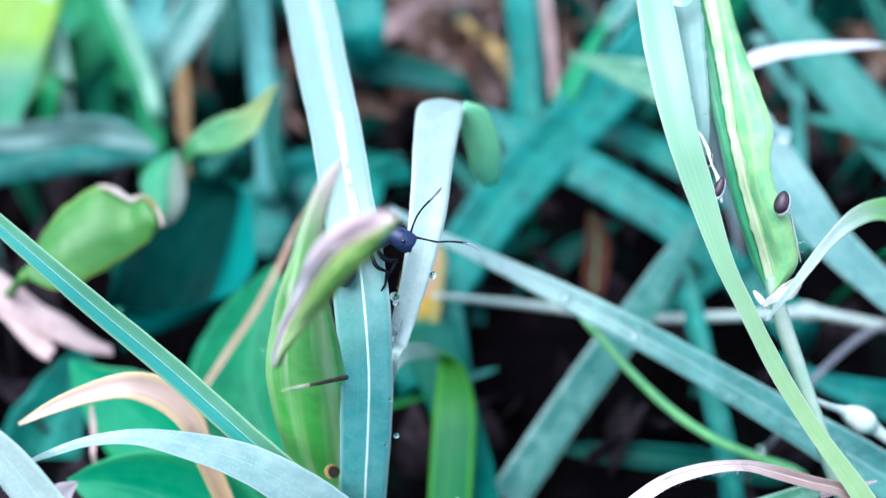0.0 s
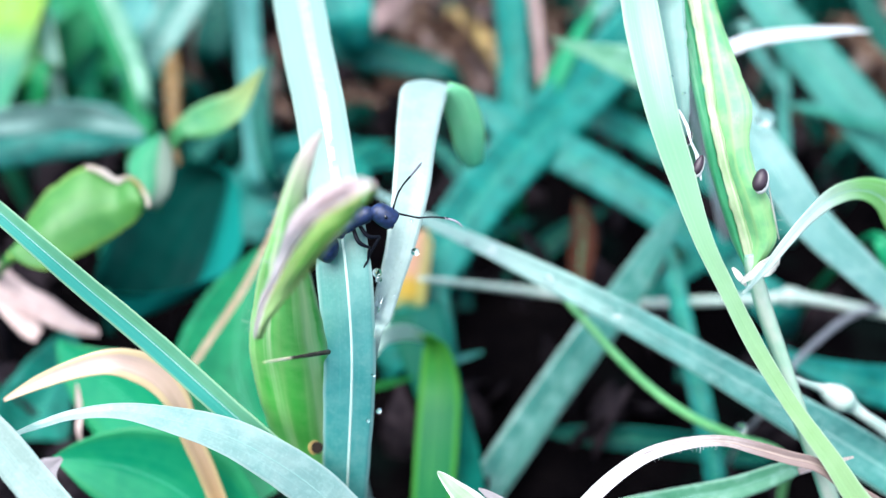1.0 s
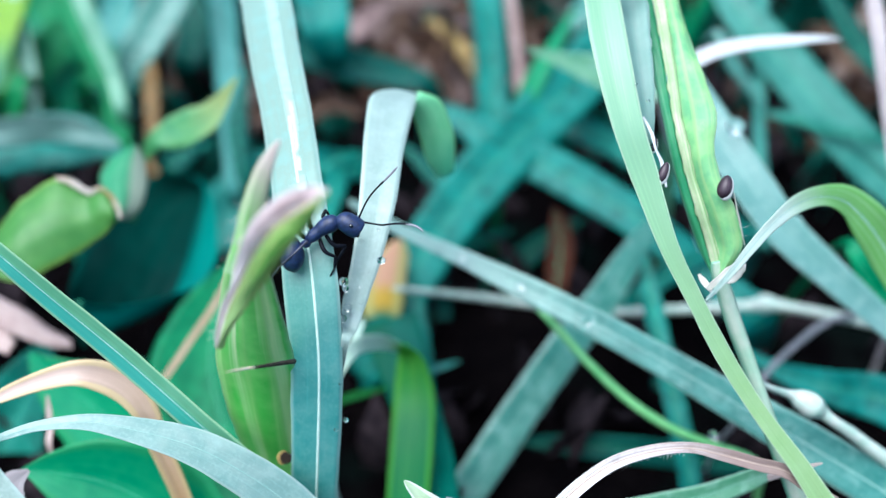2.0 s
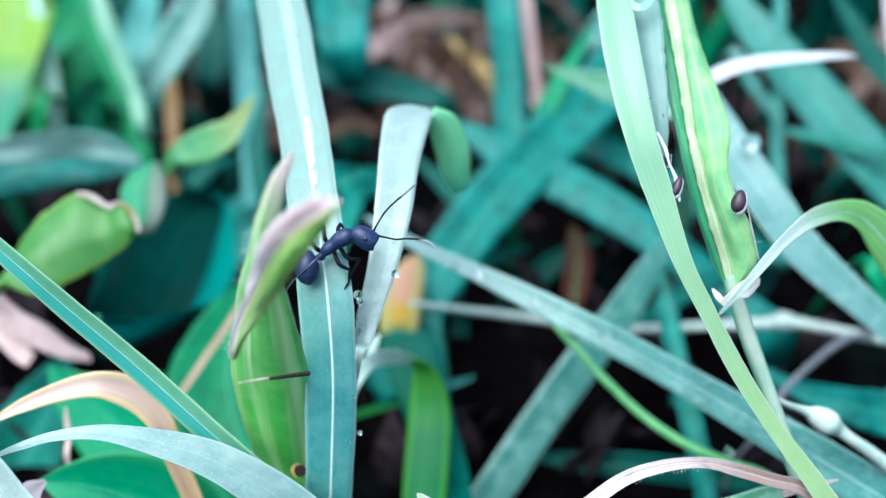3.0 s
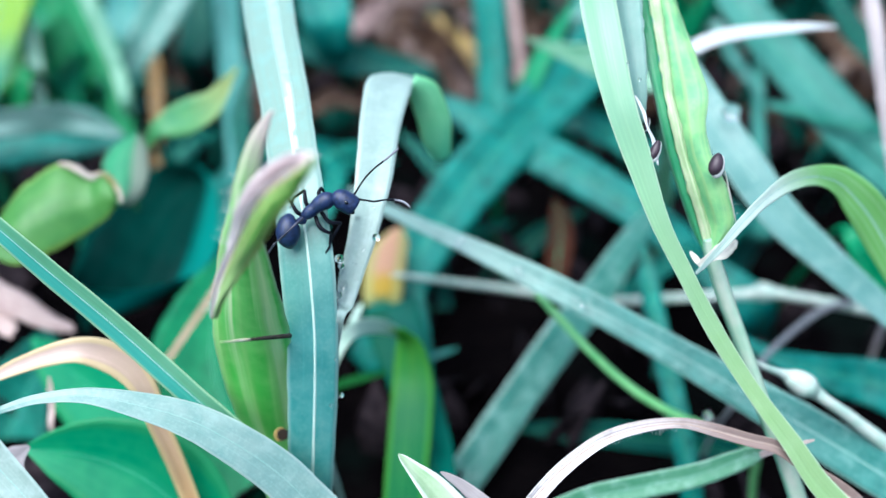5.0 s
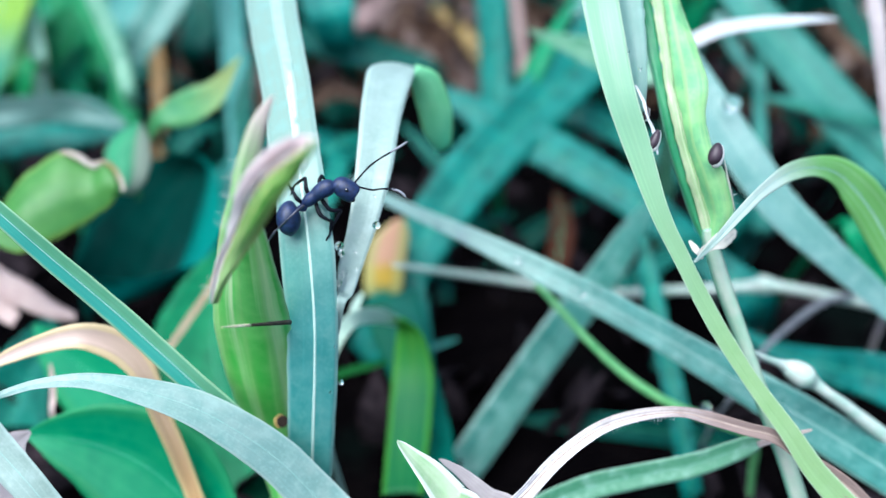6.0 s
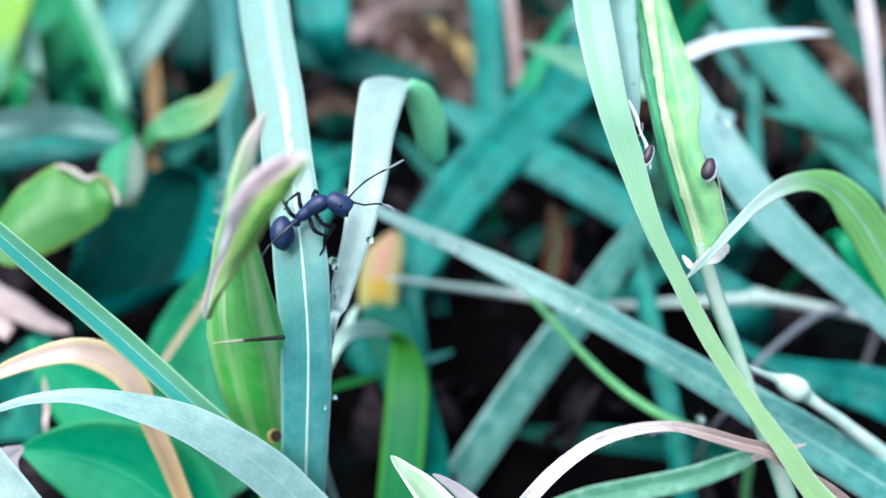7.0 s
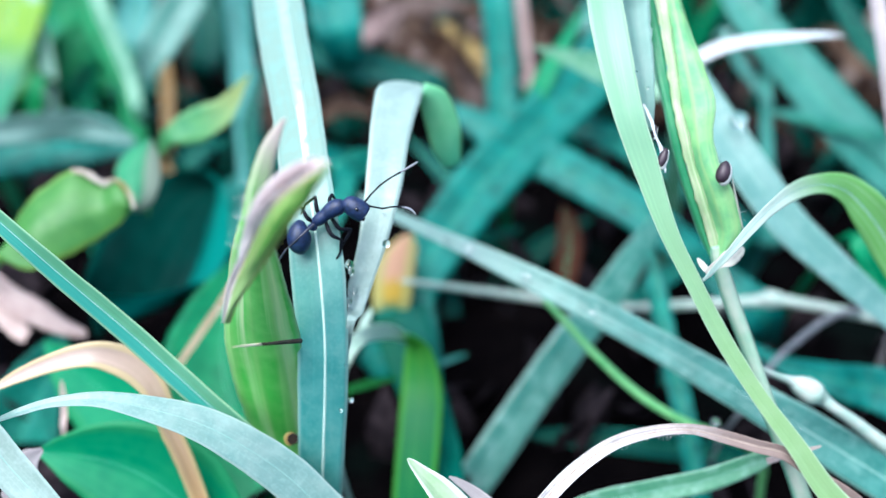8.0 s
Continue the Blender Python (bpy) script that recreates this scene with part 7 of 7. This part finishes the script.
blade([(-39.6, 259.2, -3.0, 0.31, 0), (-39.6, 245.7, 6.6, 0.48, 0), (-39.6, 229.2, 13.3, 0.56, 0), (-42.5, 224.6, 12.3, 1.38, 0), (-44.5, 226.4, 5.2, 0.35, 0)], BROWN, "dead grass blade fallen among the stems", name='dead_grass', category='dry grass', wave=0.2, lobes=0.2, rib=0)
blade([(-39.5, 273.7, -3.0, 0.81, 0), (-39.5, 260.2, 9.0, 1.23, 0), (-39.5, 243.7, 18.1, 1.45, 0), (-43.8, 240.6, 19.4, 3.57, 0), (-47.1, 245.3, 19.1, 0.91, 0)], LITTER, "dead grass blade fallen among the stems", name='dead_grass', category='dry grass', wave=0.2, lobes=0.2, rib=0)
blade([(-35.2, 272.9, -3.0, 0.83, 0), (-35.2, 259.4, 7.3, 1.27, 0), (-35.2, 242.9, 14.6, 1.49, 0), (-37.1, 240.5, 16.8, 3.68, 0), (-44.6, 250.2, 15.4, 0.95, 0)], BROWN, "dead grass blade fallen among the stems", name='dead_grass', category='dry grass', wave=0.2, lobes=0.2, rib=0)
blade([(-50.8, 287.3, -3.0, 0.34, 0), (-50.8, 257.3, 4.5, 0.6, 0), (-45.5, 254.9, 6.9, 1.49, 0), (-42.1, 264.9, 7.3, 0.38, 0)], PINKISH, "dead grass blade fallen among the stems", name='dead_grass', category='dry grass', wave=0.2, lobes=0.2, rib=0)
grass_around()

# ---- dew ----
dewdrop((-1.1, 91.0, 62.8), 0.47)
dewdrop((-5.5, 88.9, 56.4), 0.46)
dewdrop((-5.3, 89.5, 56.8), 0.34)
dewdrop((-5.0, 89.9, 57.2), 0.52)
dewdrop((-5.2, 91.1, 58.9), 0.38)
dewdrop((-5.3, 90.5, 60.3), 0.55)
dewdrop((-1.6, 96.8, 63.1), 0.19)
dewdrop((-2.8, 92.9, 59.9), 0.19)
dewdrop((8.8, 118.8, 44.1), 0.89)
dewdrop((5.7, 122.7, 42.0), 0.58)
dewdrop((16.8, 113.8, 42.6), 0.64)
dewdrop((49.1, 133.1, 57.0), 1.34)
dewdrop((-5.1, 81.7, 47.9), 0.32)
dewdrop((41.4, 96.4, 30.8), 0.68)
dewdrop((25.5, 108.2, 40.4), 0.54)
dewdrop((14.2, 118.8, 40.5), 0.16)
dewdrop((9.2, 121.9, 41.7), 0.16)
dewdrop((51.5, 93.7, 32.1), 0.22)
dewdrop((52.0, 93.4, 31.9), 0.23)
dewdrop((45.7, 98.4, 34.1), 0.15)
dewdrop((36.7, 103.8, 34.8), 0.24)
dewdrop((49.7, 95.8, 33.6), 0.20)
dewdrop((28.2, 110.0, 37.6), 0.25)
dewdrop((49.0, 95.8, 32.9), 0.15)
dewdrop((51.1, 94.3, 32.5), 0.24)
dewdrop((48.1, 96.4, 33.1), 0.17)
dewdrop((31.7, 107.4, 36.2), 0.15)
dewdrop((55.3, 91.8, 32.5), 0.17)
dewdrop((21.4, 113.5, 37.8), 0.15)
dewdrop((3.3, 125.2, 42.8), 0.22)
dewdrop((36.1, 104.8, 35.8), 0.15)
dewdrop((40.4, 101.2, 33.8), 0.25)
dewdrop((-1.9, 105.8, 68.4), 0.21)
dewdrop((-2.5, 102.9, 67.4), 0.24)
dewdrop((-2.8, 98.2, 64.4), 0.15)
dewdrop((-3.5, 95.7, 62.4), 0.24)
dewdrop((-3.7, 91.6, 58.9), 0.21)
dewdrop((-3.5, 90.5, 57.3), 0.17)
dewdrop((-6.3, 81.9, 46.2), 0.23)
dewdrop((-5.7, 83.9, 51.2), 0.19)
dewdrop((27.9, 99.5, 77.8), 0.22)
dewdrop((26.7, 101.0, 79.1), 0.16)
dewdrop((57.5, 122.2, 47.8), 0.17)
dewdrop((25.6, 121.8, 17.1), 0.17)
dewdrop((20.4, 117.1, 14.1), 0.24)
dewdrop((16.8, 113.2, 8.1), 0.16)

# ---- seeds ----
seed((29.7, 95.7, 71.1), 0.53, 1.19, -20)
seed((29.2, 99.2, 72.5), 0.28, 0.76, -15)
seed((36.3, 94.4, 70.0), 0.80, 1.3, -15)

# ---- ant ----
# its own axes: x ahead along the body, y to its left, z up off the blade, in mm
ANT_AT = Matrix(((0.926665, -0.375835, -0.006348, -0.00778), (0.204311, 0.517783, -0.830757, 0.093344), (0.315514, 0.768537, 0.556599, 0.065024), (0.0, 0.0, 0.0, 1.0)))


def build_ant():
    ant = new("ant")
    ant.empty_display_size = 0.002
    tagged(ant, "blue-black ant standing across a grass blade", "ant")
    ant.matrix_world = ANT_AT

    def piece(name, pts, mat, parent=ant, steps=5, sides=12, label="", squash=None):
        bm = tube(pts, steps, sides)
        if squash:
            for v in bm.verts:
                v.co.y *= squash
        return part(name, bm, mat, parent, label)

    head = piece("head", [(2.52, 0.66, 2.2, 0.25), (2.6, 0.52, 2.25, 0.68), (2.82, 0.24, 2.3, 0.97), (3.18, -0.18, 2.3, 1.13), (3.52, -0.65, 2.25, 1.18), (3.82, -1.04, 2.15, 1.17), (4.06, -1.38, 2.05, 1.12), (4.16, -1.53, 2.0, 0.98)], ANT, steps=3, sides=18)
    piece("eye", [(3.5, -0.62, 3.2, 0.063), (3.54, -0.71, 3.35, 0.19), (3.61, -0.87, 3.35, 0.19), (3.63, -0.94, 3.2, 0.063)], ANTEYE, parent=head, steps=3)
    piece("mandible", [(3.28, -1.35, 2.0, 0.316), (3.58, -1.73, 1.85, 0.316), (3.83, -2.06, 1.7, 0.221)], ANTLEG, parent=head)
    piece("thorax", [(2.72, 0.23, 2.1, 0.253), (2.4, 0.25, 2.15, 0.569), (1.95, 0.30, 2.28, 0.88), (1.36, 0.30, 2.32, 0.97), (0.65, 0.20, 2.28, 0.86), (0.05, 0.03, 2.2, 0.72), (-0.5, -0.12, 2.15, 0.72), (-1.02, -0.28, 2.05, 0.64), (-1.48, -0.48, 1.9, 0.379), (-1.64, -0.55, 1.9, 0.19)], ANT, steps=3, sides=16)
    piece("petiole", [(-1.4, -0.58, 1.8, 0.221), (-1.56, -0.65, 2.0, 0.474), (-1.8, -0.66, 2.0, 0.474), (-2.23, -0.51, 1.9, 0.253)], ANT, steps=3)
    piece("gaster", [(-2.44, 0.24, 2.0, 0.253), (-2.7, 0.08, 2.05, 0.727), (-3.13, -0.36, 2.15, 1.137), (-3.46, -0.96, 2.2, 1.327), (-3.7, -1.6, 2.15, 1.327), (-3.88, -2.26, 2.05, 1.106), (-3.99, -2.75, 1.95, 0.695), (-4.06, -3.06, 1.9, 0.19)], ANT, steps=3, sides=18)
    leg = piece("leg", [(0.49, -0.33, 1.6, 0.215), (0.91, -1.91, 1.5, 0.24), (2.05, -2.49, 1.1, 0.164)], ANTLEG, label="black jointed leg")
    piece("tibia", [(2.05, -2.49, 1.1, 0.164), (1.33, -3.04, 0.95, 0.171), (0.62, -3.6, 0.8, 0.114)], ANTLEG, parent=leg, sides=8)
    piece("tarsus", [(0.62, -3.6, 0.8, 0.126), (-0.34, -4.5, 0.4, 0.107), (-0.88, -4.96, 0.25, 0.076)], ANTLEG, parent=leg, sides=8)
    leg = piece("leg", [(-0.23, -0.44, 1.6, 0.215), (-0.19, -2.14, 2.0, 0.24), (0.6, -3.19, 1.5, 0.164)], ANTLEG, label="black jointed leg")
    piece("tibia", [(0.6, -3.19, 1.5, 0.164), (0.25, -3.79, 1.2, 0.171), (-0.1, -4.39, 0.9, 0.114)], ANTLEG, parent=leg, sides=8)
    piece("tarsus", [(-0.1, -4.39, 0.9, 0.126), (-0.88, -5.03, 0.5, 0.107), (-1.0, -6.07, 0.15, 0.076)], ANTLEG, parent=leg, sides=8)
    leg = piece("leg", [(-1.28, -0.42, 1.7, 0.129), (-2.08, -0.82, 3.6, 0.144), (-3.28, -1.33, 4.0, 0.099)], ANTSHIN, label="black jointed leg")
    piece("tibia", [(-3.28, -1.33, 4.0, 0.099), (-4.31, -1.63, 3.3, 0.102), (-5.36, -1.93, 2.6, 0.068)], ANTSHIN, parent=leg, sides=8)
    piece("tarsus", [(-5.36, -1.93, 2.6, 0.126), (-6.88, -2.73, 1.2, 0.107), (-7.65, -3.37, 0.6, 0.076)], ANTSHIN, parent=leg, sides=8)
    leg = piece("leg", [(1.22, 0.32, 1.6, 0.215), (1.05, 1.32, 1.8, 0.24), (1.5, 1.9, 1.4, 0.164)], ANTLEG, label="black jointed leg")
    piece("tibia", [(1.5, 1.9, 1.4, 0.164), (1.55, 1.63, 1.05, 0.171), (1.59, 1.36, 0.7, 0.114)], ANTLEG, parent=leg, sides=8)
    piece("tarsus", [(1.59, 1.36, 0.7, 0.126), (1.58, 0.91, 0.4, 0.107), (1.56, 0.59, 0.2, 0.076)], ANTLEG, parent=leg, sides=8)
    leg = piece("leg", [(-0.5, 0.21, 1.6, 0.215), (-0.58, 1.03, 2.0, 0.24), (-0.23, 2.31, 1.8, 0.164)], ANTLEG, label="black jointed leg")
    piece("tibia", [(-0.23, 2.31, 1.8, 0.164), (-1.02, 2.18, 1.4, 0.171), (-1.81, 2.04, 1.0, 0.114)], ANTLEG, parent=leg, sides=8)
    piece("tarsus", [(-1.81, 2.04, 1.0, 0.126), (-2.3, 1.52, 0.5, 0.107), (-2.66, 1.27, 0.2, 0.076)], ANTLEG, parent=leg, sides=8)
    leg = piece("leg", [(-1.5, -0.26, 1.6, 0.215), (-1.91, 0.49, 2.2, 0.24), (-2.05, 1.42, 1.9, 0.164)], ANTLEG, label="black jointed leg")
    piece("tibia", [(-2.05, 1.42, 1.9, 0.164), (-2.21, 1.95, 1.45, 0.171), (-2.38, 2.48, 1.0, 0.114)], ANTLEG, parent=leg, sides=8)
    piece("tarsus", [(-2.38, 2.48, 1.0, 0.126), (-2.65, 3.02, 0.5, 0.107), (-2.83, 3.38, 0.2, 0.076)], ANTLEG, parent=leg, sides=8)
    upper = piece("antenna", [(0.0, 0.0, 0, 0.139), (1.33, 0.28, 0, 0.095), (2.59, 0.47, 0, 0.107)], ANTLEG, label="long elbowed antenna")
    piece("funiculus", [(2.59, 0.47, 0, 0.107), (3.92, 0.42, 0.1, 0.095), (5.31, 0.24, 0.1, 0.114), (5.69, 0.19, 0.1, 0.12)], ANTLEG, parent=upper, sides=8)
    piece("antenna_tip", [(5.31, 0.24, 0.1, 0.12), (6.19, 0.13, 0.1, 0.122), (7.08, 0.03, 0.1, 0.122), (7.52, 0.0, 0.1, 0.07)], ANTTIP, parent=upper, sides=8, label="pale grey antenna tip")
    lower = piece("antenna", [(0.0, 0.0, 0, 0.139), (1.77, -0.05, 0, 0.101), (2.74, -0.08, 0, 0.114)], ANTLEG, label="long elbowed antenna")
    piece("funiculus", [(2.74, -0.08, 0, 0.107), (4.17, 0.25, 0, 0.101), (5.43, 0.38, 0, 0.12), (5.94, 0.38, 0, 0.126)], ANTLEG, parent=lower, sides=8)
    piece("antenna_tip", [(5.56, 0.39, 0, 0.126), (6.51, 0.30, 0, 0.12), (7.2, 0.06, 0, 0.12), (7.58, -0.22, 0, 0.07)], ANTTIP, parent=lower, sides=8, label="pale grey antenna tip")
    return ant, upper, lower


ant, antenna_upper, antenna_lower = build_ant()


def motions():
    walk(ant, [(0.0, ANT_AT), (8.0, ANT_AT)])
    # antennae: swing in the plane of the blade, and lift off it
    for feeler, root, swing in (
        (antenna_upper, (4.48, -0.38, 2.2), [(0, 32.8, 38), (0.5, 33.5, 38), (1, 34.8, 38), (1.5, 31.9, 27), (2.8, 26, 20), (3.5, 23.7, 17), (4.5, 24, 20), (5.8, 17, 8), (6.5, 13.4, 0), (7, 12.6, 0), (8, 15, 2)]),
        (antenna_lower, (4.49, -0.65, 2.1), [(0, -33.1, 0), (0.5, -32.5, 0), (1, -31.8, 5), (1.5, -29, 18), (2.8, -32, 24), (3.5, -33, 25), (4.5, -29.3, 31), (5.8, -33, 38), (6.5, -34, 41), (7, -34.6, 43.5), (8, -31.3, 39)]),
    ):
        walk(feeler, [(t, pose(*[c * MM for c in root]) @ pose(0, 0, 0, 0, 0, turn) @ pose(0, 0, 0, 0, -lift, 0)) for t, turn, lift in swing])


motions()
